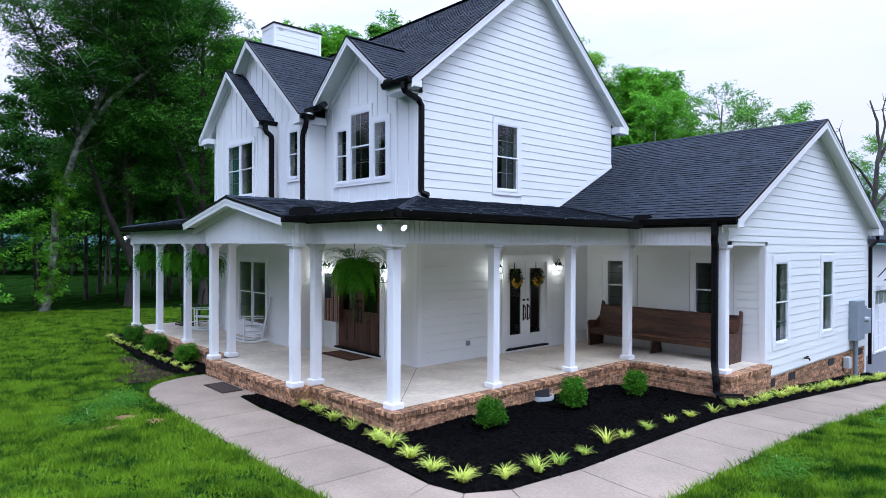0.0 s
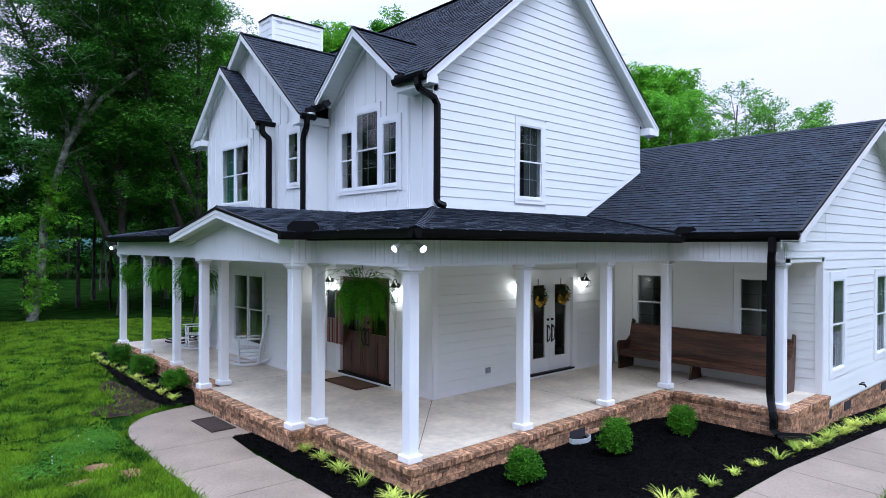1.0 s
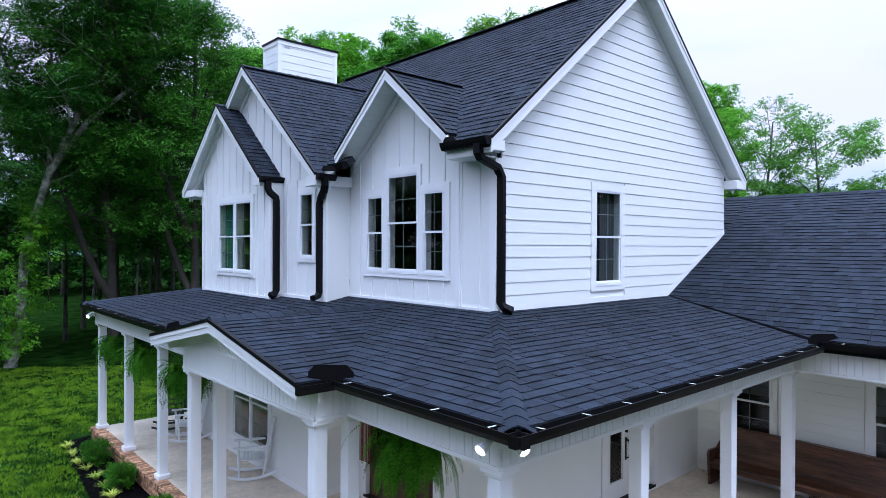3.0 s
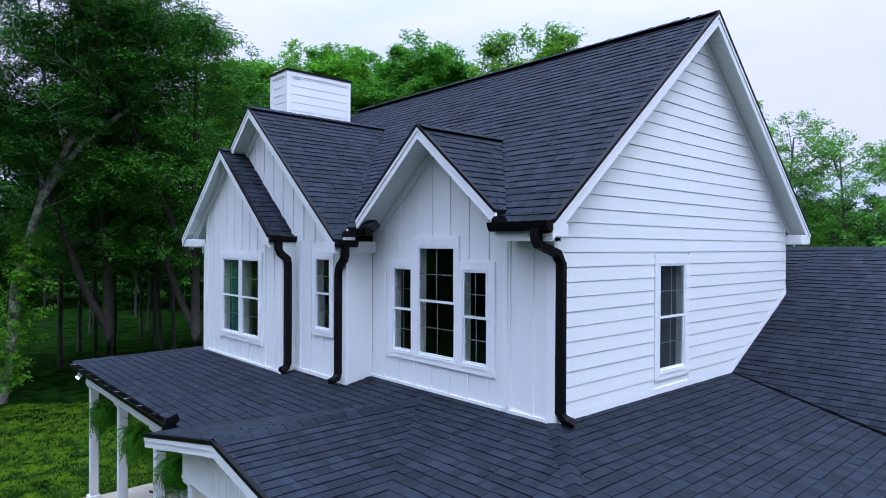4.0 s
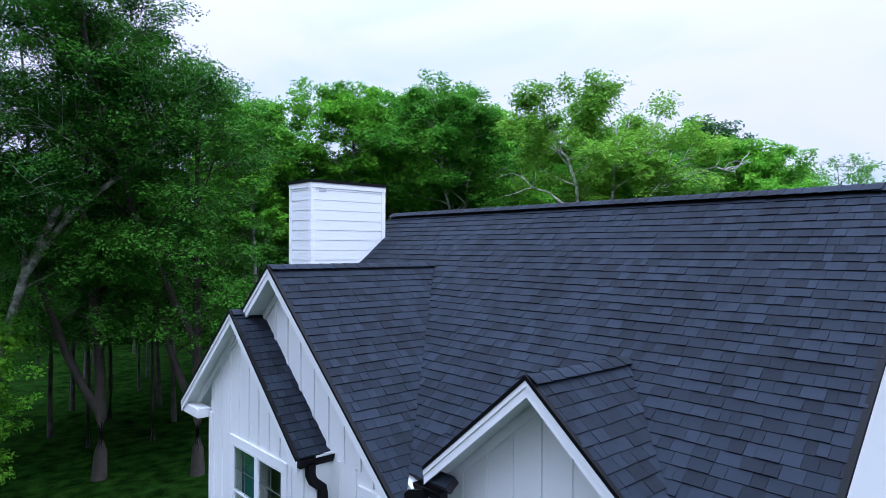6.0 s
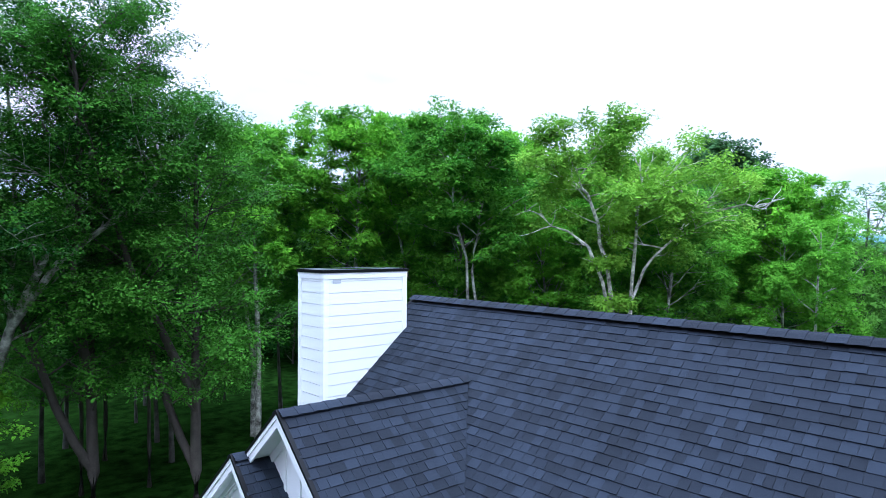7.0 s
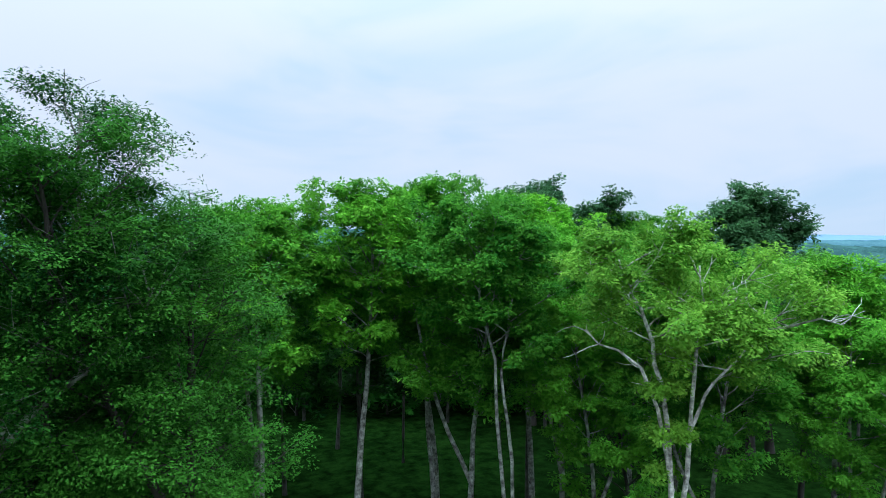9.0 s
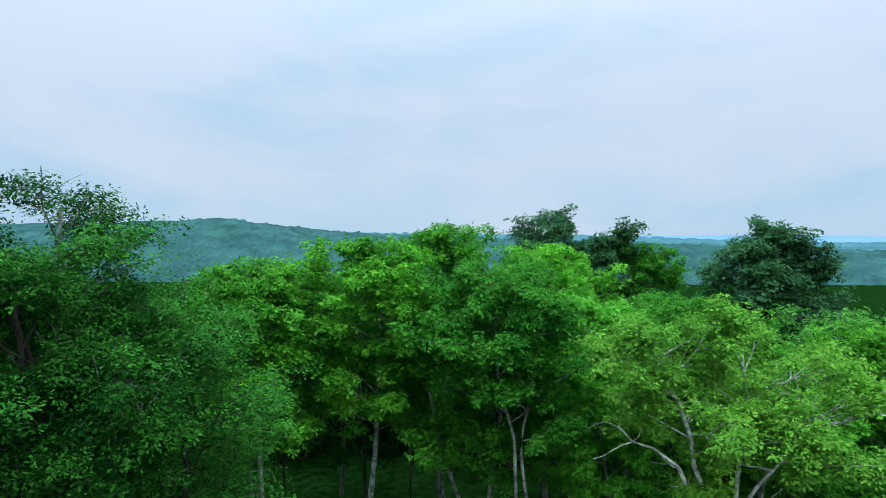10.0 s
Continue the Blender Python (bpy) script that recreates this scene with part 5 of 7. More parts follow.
FINE = {"blades": 9, "radius": 0.20, "aspect": 0.68, "droop": 0.15}
KINDS = [
    make_tree("elm_tree", "tall dense deep-green tree with ragged drooping crown at the lawn's edge", 1, 20, 0.24, 0.29, 3.7, 34, BARK_DARK, LEAF_DARK, 13, 0.122, 0.68, twigs=8, fork=2, fill=True, sparse=0.85, lift=1.25, **FINE),
    make_tree("birch_tree", "leaning tall tree with a mottled pale trunk and open fine-leaved crown", 2, 20, 0.20, 0.32, 3.4, 24, BARK_PALE, LEAF_DARK, 16, 0.115, 0.68, twigs=8, ivy=95, sparse=0.8, fill=True, lift=1.2, **FINE,
              shape=[(0.20, 0.30, [(0, -0.3), (0.6, 5), (1.9, 8.6), (3.2, 11.4), (4.3, 14), (4.9, 17), (5.1, 20)]), (0.13, 0.2, [(1.9, 8.6), (3.6, 11.0), (5.6, 12.6), (6.9, 13.8), (7.1, 14.8)]), (0.10, 0.2, [(1.9, 8.6), (2.0, 12), (1.6, 16), (1.5, 19.5)])]),
    make_tree("walnut_tree", "tall bright green tree with a rounded leafy crown and slim trunk", 3, 18, 0.17, 0.56, 3.1, 26, BARK_PALE, LEAF_BRIGHT, 21, 0.205, 0.64, twigs=7, lift=1.1, blades=8, radius=0.05, aspect=0.52),
    make_tree("ash_tree", "tall fresh green woodland tree with forked grey trunk", 4, 17.5, 0.15, 0.46, 2.8, 22, BARK_PALE, LEAF_MID, 24, 0.165, 0.62, fork=1, twigs=6, blades=9, radius=0.14, aspect=0.62),
    make_tree("sycamore_tree", "white-trunked twin-stemmed tree with thin yellow-green crown and bare limbs", 5, 17.5, 0.13, 0.46, 2.4, 14, BARK_WHITE, LEAF_YELLOW, 26, 0.135, 0.62, twigs=6, low=40, lift=0.6, blades=9, radius=0.16, aspect=0.7, sparse=0.85,
              shape=[(0.105, 0.52, [(0, 0), (-0.12, 4), (-0.45, 7.0), (-0.8, 10.1), (-1.1, 11.6), (-1.5, 12.8), (-2.1, 13.4), (-2.2, 14.4)]),
                     (0.095, 0.50, [(0.05, 0.2), (-0.05, 5.4), (0.15, 8.5), (0.3, 10.4), (0.45, 12.4), (0.7, 13.0), (0.6, 14.2)]),
                     (0.055, 0.42, [(0.15, 8.5), (0.5, 9.4), (0.95, 10.2), (1.7, 10.9), (2.5, 11.9), (2.9, 13.0)])],
              snags=[(0.065, [(-0.35, 6.4), (-0.95, 9.3), (-1.5, 10.7), (-2.3, 11.3), (-2.95, 11.5), (-3.4, 12.0)]), (0.05, [(2.4, 12.0), (3.5, 12.1), (4.7, 12.4), (5.4, 12.2)]), (0.05, [(0.5, 12.5), (1.4, 13.2), (2.2, 12.9), (3.0, 12.2)])]),
    make_tree("oak_tree", "dark green broad-crowned tree standing above the woods", 6, 19, 0.28, 0.40, 3.6, 24, BARK_DARK, LEAF_OAK, 13, 0.28, 0.80, twigs=7, blades=7, aspect=0.6, radius=0.1),
    make_tree("woodland_tree", "slim woodland tree with dark trunk, leaf colour darkened as shade", 7, 17, 0.15, 0.45, 3.3, 17, BARK_DARK, LEAF_SHADE_DARK, 5, 0.46, 0.85, twigs=6, plain=True, blades=6, aspect=0.5),
    make_tree("sapling", "young bright green understory tree with low leafy branches", 8, 6.5, 0.07, 0.12, 2.0, 18, BARK_GREY, LEAF_MID, 9, 0.19, 0.42, twigs=5, blades=7, aspect=0.45),
    # added bushes that stop low light behind the trunks, coloured as shade
    make_tree("thicket_bush", "dense shrub thicket added at the back of the woods, leaf colour darkened as shade", 10, 7.5, 0.08, 0.05, 2.6, 18, BARK_DARK, LEAF_SHADE_DARK, 3, 0.50, 0.85, twigs=5, plain=True, blades=6, aspect=0.5),
    make_tree("far_maple", "woodland tree deep in the grove, leaf colour darkened as shade", 9, 17.5, 0.15, 0.44, 3.3, 18, BARK_GREY, LEAF_SHADE_MID, 6, 0.42, 0.85, twigs=6, plain=True, blades=6, aspect=0.45),
    make_tree("forked_ash_tree", "slim pale twin-trunked tree with green crown", 12, 17.5, 0.13, 0.5, 2.6, 18, BARK_PALE, LEAF_MID, 24, 0.16, 0.62, twigs=6, blades=9, radius=0.14, aspect=0.62,
              shape=[(0.085, 0.54, [(0, 0), (0.1, 4), (-0.25, 7.5), (-0.35, 10.2), (-1.0, 12.6), (-1.1, 14.4), (-0.9, 16)]), (0.08, 0.54, [(0.35, 0), (0.45, 4), (0.2, 7.5), (-0.1, 9.6), (0.2, 11.5), (0.45, 13), (0.5, 15)])]),
    make_tree("locust_tree", "pale green airy flat-topped tree beyond the wing", 13, 15, 0.16, 0.45, 3.8, 16, BARK_GREY, LEAF_HAZY, 12, 0.22, 0.62, twigs=6, blades=8, radius=0.1, aspect=0.42, sparse=0.92, lift=0.8),
    make_tree("dead_tree", "bare grey dead tree with forked twigs beyond the wing", 14, 14, 0.20, 0.5, 2.2, 0, BARK_GREY, LEAF_MID, 0, 0.2, bare=0,
              shape=[(0.20, 0.5, [(0, 0), (0.1, 5), (0.3, 9), (0.6, 11), (0.5, 12.6), (0.1, 14)])],
              snags=[(0.10, [(0.5, 10), (1.2, 11.6), (1.5, 12.8), (2.2, 13.8)]), (0.08, [(0.6, 11), (1.0, 12.4), (0.9, 13.4), (1.3, 14.6)]), (0.08, [(0.25, 8), (-0.8, 9.5), (-1.6, 10.2), (-2.0, 12.0)]), (0.10, [(0.2, 7), (2.0, 9.0), (2.6, 10.2), (3.0, 11.8)])]),
]
ELM, MAPLE, WALNUT, ASH, SYCAMORE, OAK, WOOD, SAPLING, THICKET, FAR, TWIN, LOCUST, DEAD = KINDS
used = set()


def stand(tree, x, y, size=1.0, turn=0.0):
    first = tree not in used
    used.add(tree)
    return plant(tree, x, y, size, turn, first)


for tree, x, y, size, turn in (
    # the dark edge beyond the far end of the porch
    (MAPLE, -0.1, 27.9, 0.93, -41.7), (ELM, 3.7, 27.7, 0.95, 262), (ELM, 6.7, 25.5, 0.92, 205), (ELM, -5.0, 26.0, 0.90, 250), (ELM, -8.5, 29.5, 0.9, 60),
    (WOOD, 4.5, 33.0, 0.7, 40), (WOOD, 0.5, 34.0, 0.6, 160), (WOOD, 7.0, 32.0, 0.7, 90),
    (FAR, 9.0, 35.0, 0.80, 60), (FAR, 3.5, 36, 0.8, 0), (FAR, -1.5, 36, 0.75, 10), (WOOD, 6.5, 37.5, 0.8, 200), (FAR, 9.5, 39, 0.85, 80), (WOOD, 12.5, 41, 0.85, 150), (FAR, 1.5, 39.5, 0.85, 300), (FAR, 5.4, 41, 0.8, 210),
    (SAPLING, -4.2, 24.0, 1.0, 200),
    # the bright rank behind the house
    (ASH, 14.1, 36.6, 1.08, 0), (WALNUT, 16.0, 29.9, 1.05, 0), (WALNUT, 22.9, 32.1, 1.1, 130), (TWIN, 18.9, 23.3, 1.0, -41.7), (WALNUT, 12.6, 33.0, 1.0, 220),
    (SYCAMORE, 19.9, 15.8, 1.0, -41.7), (ASH, 24.6, 24.6, 1.02, 200), (WALNUT, 26.5, 28.0, 1.04, 45), (ASH, 20.5, 27.0, 1.03, 280),
    (ASH, 24.8, 17.2, 0.86, 250), (ASH, 23.0, 21.4, 0.82, 110), (WALNUT, 21.0, 30.0, 0.90, 75), (WALNUT, 26.0, 19.6, 0.90, 300), (ASH, 28.5, 13.0, 0.80, 20),
    (OAK, 45.8, 37.5, 1.06, 0), (OAK, 40.5, 39.9, 1.12, 100), (OAK, 48.4, 23.7, 1.06, 210), (OAK, 46.6, 24.4, 1.0, 120), (OAK, 45.4, 25.9, 1.03, 20), (WALNUT, 47.6, 35.0, 1.05, 0), (ASH, 33.1, 26.0, 0.97, 150),
    (SAPLING, 18.6, 16.6, 0.72, 80), (SAPLING, 20.4, 16.6, 0.95, 10), (SAPLING, 25.6, 21.0, 1.5, 50),
    # beyond the wing
    (WALNUT, 30.0, 14.0, 0.86, 0), (LOCUST, 37.0, 8.6, 0.92, 40), (LOCUST, 33.0, 16.5, 1.05, 90), (LOCUST, 36.5, 13.0, 1.0, 200), (LOCUST, 45.5, 3.4, 0.82, 30), (WALNUT, 45, -1, 0.75, 10), (DEAD, 41.0, 4.2, 0.98, -41.7),
):
    stand(tree, x, y, size, turn)
rnd = random.Random(17)
spots = []
for _ in range(4000):
    deep, across = rnd.uniform(40, 78), rnd.uniform(-48, 62)
    x, y = -3 + deep * 0.666 + across * 0.746, 1 + deep * 0.746 - across * 0.666
    if x < -18 or (x - 4) ** 2 + (y - 5) ** 2 < 29 ** 2 or (x > 24 and y < 10 and deep < 52):
        continue
    if all((x - a) ** 2 + (y - b) ** 2 > 17 for a, b in spots):
        spots.append((x, y))
    if len(spots) > 80:
        break
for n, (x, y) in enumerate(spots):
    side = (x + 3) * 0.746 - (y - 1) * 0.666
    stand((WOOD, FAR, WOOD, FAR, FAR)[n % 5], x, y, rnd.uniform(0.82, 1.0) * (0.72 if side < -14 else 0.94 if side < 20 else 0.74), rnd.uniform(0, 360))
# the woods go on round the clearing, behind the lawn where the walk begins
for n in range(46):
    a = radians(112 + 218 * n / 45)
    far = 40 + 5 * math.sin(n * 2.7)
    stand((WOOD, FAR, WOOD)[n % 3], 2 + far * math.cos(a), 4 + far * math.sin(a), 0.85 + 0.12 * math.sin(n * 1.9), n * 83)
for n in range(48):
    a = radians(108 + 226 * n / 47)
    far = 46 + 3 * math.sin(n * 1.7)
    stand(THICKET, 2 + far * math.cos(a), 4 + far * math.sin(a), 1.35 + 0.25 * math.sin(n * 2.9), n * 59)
# an added back row closes the bright gaps below the crowns
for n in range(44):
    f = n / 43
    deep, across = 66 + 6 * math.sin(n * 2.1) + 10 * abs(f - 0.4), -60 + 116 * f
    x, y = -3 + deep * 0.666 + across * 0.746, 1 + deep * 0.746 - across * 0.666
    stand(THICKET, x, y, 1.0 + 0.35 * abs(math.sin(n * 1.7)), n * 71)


# ---- walk, beds and drive ----
walkway = thing("walkway", "pale brown-grey concrete garden walk in jointed slabs", "path", kind="structure")


def paving(corners, name="walk_slab", parent=None, mat=None, lift=0.03, gap=0.008):
    mid = Vector((sum(c[0] for c in corners) / len(corners), sum(c[1] for c in corners) / len(corners)))
    bm = bmesh.new()
    top, low = [], []
    for c in corners:
        p = Vector(c) + (mid - Vector(c)).normalized() * gap
        z = ground_height(*p) + lift
        top.append(bm.verts.new((p.x, p.y, z)))
        low.append(bm.verts.new((p.x, p.y, z - 0.12)))
    bm.faces.new(top)
    for n in range(len(top)):
        m = (n + 1) % len(top)
        bm.faces.new((low[n], low[m], top[m], top[n]))
    bmesh.ops.recalc_face_normals(bm, faces=bm.faces)
    if parent:
        return part(name, bm, mat or WALKWAY, parent)
    return link(name, bm, mat or WALKWAY)


bow = [(-0.64 - 1.61 * math.sin(a) ** 0.8, 3.72 + 2.32 * math.cos(a) ** 0.62) for a in np.linspace(0.02, 1.55, 16)]
paving([(-2.25, 3.70), (-0.98, 3.60), (-0.64, 3.60)] + [(float(x), float(y)) for x, y in bow], parent=walkway, gap=0.004)
for y in (3.70, 2.50, 1.30, 0.10):
    paving([(-2.28, y - 1.2), (-1.07, y - 1.25), (-0.98 if y > 3 else -1.05, y - 0.1 if y > 3 else y - 0.05), (-2.26, y)], parent=walkway)
inner = [(-1.08, -1.15), (-1.13, -1.95), (-1.01, -2.42), (-0.52, -2.69), (0.60, -2.83)]
outer = [(-2.28, -1.10), (-2.16, -2.25), (-1.78, -3.02), (-0.95, -3.66), (0.48, -4.03)]
for n in range(4):
    paving([outer[n], outer[n + 1], inner[n + 1], inner[n]], parent=walkway)
x = 0.6
while x < 15.5:
    e = x + 1.22
    a, b = -2.83 - 0.010 * (x - 0.6), -2.83 - 0.010 * (e - 0.6)
    paving([(x - 0.12, a - 1.22), (e - 0.12, b - 1.22), (e, b), (x, a)], parent=walkway)
    x = e
tagged(paving([(15.7, -9), (40, -9), (40, -1.1), (15.7, -1.1)], "driveway", None, ASPHALT, 0.035), "grey driveway beside the garage", "driveway", kind="structure")

BEDS = [
    [(-1.06, -0.18), (-0.26, -0.18), (-0.26, 3.59), (-0.985, 3.59)],
    [(-1.06, -0.17), (-1.085, -1.15), (-1.135, -1.955), (-1.015, -2.425), (-0.52, -2.695), (0.60, -2.83), (6.20, -2.885), (6.20, -0.12), (-0.2, -0.12)],
    [(6.20, -2.885), (9.0, -2.915), (15.5, -2.98), (15.5, -2.10), (6.20, -2.20)],
    [(-0.26, 6.2), (-0.26, 13.6), (-0.85, 13.3), (-1.15, 9.6), (-1.22, 7.2), (-1.05, 6.2)],
]


def bed_height(x, y):
    return ground_height(x, y) + 0.035 + 0.03 * noise.noise(Vector((x * 1.3, y * 1.3, 4))) + 0.010 * noise.noise(Vector((x * 14, y * 14, 1)))


bm = bmesh.new()
for bed in BEDS:
    u0, u1, v0, v1 = min(p[0] for p in bed), max(p[0] for p in bed), min(p[1] for p in bed), max(p[1] for p in bed)
    nu, nv = int((u1 - u0) / 0.09) + 1, int((v1 - v0) / 0.09) + 1
    for i in range(nu):
        for j in range(nv):
            cell = cut(rect(u0 + i * 0.09, u0 + i * 0.09 + 0.09, v0 + j * 0.09, v0 + j * 0.09 + 0.09), bed)
            if len(cell) > 2 and area(cell) > 1e-5:
                bm.faces.new([bm.verts.new((u, v, bed_height(u, v))) for u, v in cell])
bmesh.ops.remove_doubles(bm, verts=bm.verts, dist=0.002)
tagged(link("mulch_bed", bm, MULCH, smooth=True), "black shredded mulch bed around the brick porch", "garden bed", kind="structure")
g = np.random.default_rng(5)
chips_v, chips_f = [], []
for bed, n in zip(BEDS, (2600, 15000, 2200, 1500)):
    u0, u1, v0, v1 = min(p[0] for p in bed), max(p[0] for p in bed), min(p[1] for p in bed), max(p[1] for p in bed)
    for _ in range(n):
        x, y = g.uniform(u0, u1), g.uniform(v0, v1)
        if not cut([(x, y), (x + 0.01, y), (x, y + 0.01)], bed):
            continue
        a, l, w, t = g.uniform(0, 6.28), g.uniform(0.012, 0.034), g.uniform(0.003, 0.008), g.uniform(-0.012, 0.016)
        c, s, z = math.cos(a), math.sin(a), bed_height(x, y) + 0.008
        k = len(chips_v)
        chips_v += [(x - c * l + s * w, y - s * l - c * w, z - t), (x + c * l + s * w, y + s * l - c * w, z + t), (x + c * l - s * w, y + s * l + c * w, z + t + 0.006), (x - c * l - s * w, y - s * l + c * w, z - t + 0.006)]
        chips_f.append((k, k + 1, k + 2, k + 3))
tagged(new("mulch_chip", mesh_from("mulch_chip", chips_v, chips_f, MULCH)), "loose shredded black bark chips on the bed", "mulch", kind="stuff")


# ---- lawn blades ----
SOILS = ((-2.95, 3.55, 0.30, 0.22), (-3.25, 3.05, 0.22, 0.16), (-2.65, 3.0, 0.2, 0.3), (-1.38, 7.9, 0.50, 2.2), (-1.75, 6.7, 0.75, 0.75), (-4.6, 9.5, 0.25, 0.2))


def on_lawn(x, y):
    if y < -2.6 and x > 0.3:
        return y < -4.06 - 0.010 * (x - 0.6) and x < 15.6
    if x < -2.30:
        return True
    if y > 6.2:
        return x < -1.25 + max(0, y - 9) * 0.10 or y > 14 or x > 16
    return x < 0.4 and (x + y < -4.86 if x < -0.95 else y < -3.95 + 0.26 * (0.4 - x))


verts, faces = [], []
made = 0
while made < 170000:
    d = 6.5 * (4.6 ** g.random())
    lat = g.uniform(-0.75, 0.75) * d
    x, y = -5.9 + 0.666 * d + 0.746 * lat, -7.5 + 0.746 * d - 0.666 * lat
    made += 1
    if not on_lawn(x, y):
        continue
    rich = noise.noise(Vector((x * 0.6, y * 0.6, 7)))
    tuft = noise.noise(Vector((x * 2.6, y * 2.6, 3)))
    if tuft + rich * 0.5 < -0.12 and g.random() < 0.72:
        continue
    if any(((x - a) / b) ** 2 + ((y - c) / e) ** 2 < 0.6 + 0.5 * tuft for a, c, b, e in SOILS) and g.random() < 0.85:
        continue
    tall = (0.045 + 0.065 * max(0, tuft + 0.3 * rich)) * (1 + d * 0.012)
    for _ in range(4):
        bx, by = x + g.normal(0, 0.045), y + g.normal(0, 0.045)
        a, h, w = g.uniform(0, 6.28), tall * g.uniform(0.6, 1.4), 0.0055 * (1 + d * 0.07)
        lx, ly = g.normal(0, 0.5) * h, g.normal(0, 0.5) * h
        z = ground_height(bx, by)
        k = len(verts)
        verts += [(bx - w * math.cos(a), by - w * math.sin(a), z), (bx + w * math.cos(a), by + w * math.sin(a), z), (bx + lx, by + ly, z + h)]
        faces.append((k, k + 1, k + 2))
# longer blades lean over the edges of the walk
edge = [(-2.27, y) for y in np.linspace(-1.1, 3.7, 150)] + [(p[0] + (q[0] - p[0]) * f, p[1] + (q[1] - p[1]) * f) for p, q in zip(outer, outer[1:]) for f in np.linspace(0, 1, 38)] + [(0.48 + 15 * f, -4.03 - 0.15 * f) for f in np.linspace(0, 1, 330)] + [(px, py) for px, py in bow for _ in range(8)]
for ex, ey in edge:
    if noise.noise(Vector((ex * 2.2, ey * 2.2, 5))) < -0.18:
        continue
    for _ in range(9):
        out = 0.03 + abs(g.normal(0, 0.07))
        away = (Vector((ex, ey)) - Vector((-0.9, 3.8))).normalized() if ey > 3.7 else Vector((-1, 0)) if ey > -1.1 else Vector((-0.64, -0.77)) if ex < 0.4 else Vector((0, -1))
        bx, by = ex + away.x * out + g.normal(0, 0.04), ey + away.y * out + g.normal(0, 0.04)
        h, a, w = g.uniform(0.05, 0.13), g.uniform(0, 6.28), 0.007
        lx, ly = g.normal(0, 0.4) * h - away.x * 0.4 * h, g.normal(0, 0.4) * h - away.y * 0.4 * h
        z = ground_height(bx, by)
        k = len(verts)
        verts += [(bx - w * math.cos(a), by - w * math.sin(a), z), (bx + w * math.cos(a), by + w * math.sin(a), z), (bx + lx, by + ly, z + h)]
        faces.append((k, k + 1, k + 2))
tagged(new("grass", mesh_from("grass", verts, faces, GRASS)), "uneven green lawn grass with weeds and bare patches", "grass", kind="stuff")


SOIL = material("bare_soil", (0.20, 0.115, 0.06), 0.98, spread=0.35, scale=5, fine=45, bump=0.6, dark=(0.10, 0.065, 0.035), spec=0.05)
DAMP_SOIL = material("damp_soil", (0.045, 0.030, 0.020), 0.98, spread=0.4, scale=5, fine=40, bump=0.8, dark=(0.012, 0.009, 0.007), spec=0.05, bump_size=0.03)
CLOVER = leaf_material("clover_leaf", (0.15, 0.33, 0.03), (0.035, 0.13, 0.012), 0.3)
CLOVER_FLOWER = material("clover_flower", (0.62, 0.60, 0.52), 0.9, spread=0.1, bump=0)


def soil_patch(x, y, rx, ry, seed):
    bm = bmesh.new()
    rim = []
    for k in range(22):
        a = math.tau * k / 22
        r = 0.75 + 0.5 * noise.noise(Vector((math.cos(a) * 2.2, math.sin(a) * 2.2, seed)))
        px, py = x + rx * r * math.cos(a), y + ry * r * math.sin(a)
        rim.append(bm.verts.new((px, py, ground_height(px, py) + 0.006)))
    mid = bm.verts.new((x, y, ground_height(x, y) + 0.009))
    for k in range(22):
        bm.faces.new((mid, rim[k], rim[(k + 1) % 22]))
    damp = seed in (3, 4)
    tagged(link("bare_soil", bm, DAMP_SOIL if damp else SOIL, smooth=True), "dark damp soil strip along the mulch bed" if damp else "bare tan soil patch showing through the lawn", "soil patch", kind="structure")


for n, (x, y, rx, ry) in enumerate(SOILS):
    soil_patch(x, y, rx, ry, n)
verts, faces, fv, ff = [], [], [], []
for cx, cy, sx, sy, n in ((-2.9, 4.5, 0.45, 0.55, 1100), (-3.6, 3.8, 0.4, 0.35, 400), (-2.55, 5.0, 0.25, 0.5, 500), (2.6, -4.5, 0.5, 0.25, 500), (7.0, -4.7, 0.6, 0.25, 500)):
    for _ in range(n):
        x, y = cx + g.normal(0, sx * 0.6), cy + g.normal(0, sy * 0.6)
        if not on_lawn(x, y):
            continue
        z, a, r = ground_height(x, y) + g.uniform(0.03, 0.075), g.uniform(0, 6.28), g.uniform(0.012, 0.022)
        for k in range(3):
            b = a + k * 2.094
            i = len(verts)
            c, s_ = math.cos(b), math.sin(b)
            verts += [(x, y, z), (x + c * r - s_ * r * 0.6, y + s_ * r + c * r * 0.6, z + 0.004), (x + c * r * 1.6, y + s_ * r * 1.6, z), (x + c * r + s_ * r * 0.6, y + s_ * r - c * r * 0.6, z + 0.004)]
            faces.append((i, i + 1, i + 2, i + 3))
        if g.random() < 0.005:
            i = len(fv)
            z += 0.04
            q = 0.010
            fv += [(x - q, y, z), (x, y - q, z), (x + q, y, z), (x, y + q, z), (x, y, z + q * 1.3), (x, y, z - q)]
            ff += [(i, i + 1, i + 4), (i + 1, i + 2, i + 4), (i + 2, i + 3, i + 4), (i + 3, i, i + 4), (i + 1, i, i + 5), (i + 2, i + 1, i + 5), (i + 3, i + 2, i + 5), (i, i + 3, i + 5)]
tagged(new("clover", mesh_from("clover", verts, faces, CLOVER)), "light green clover patch in the lawn", "clover", kind="stuff")
tagged(new("clover_flower", mesh_from("clover_flower", fv, ff, CLOVER_FLOWER)), "small white clover flower heads in the lawn", "clover", kind="stuff")


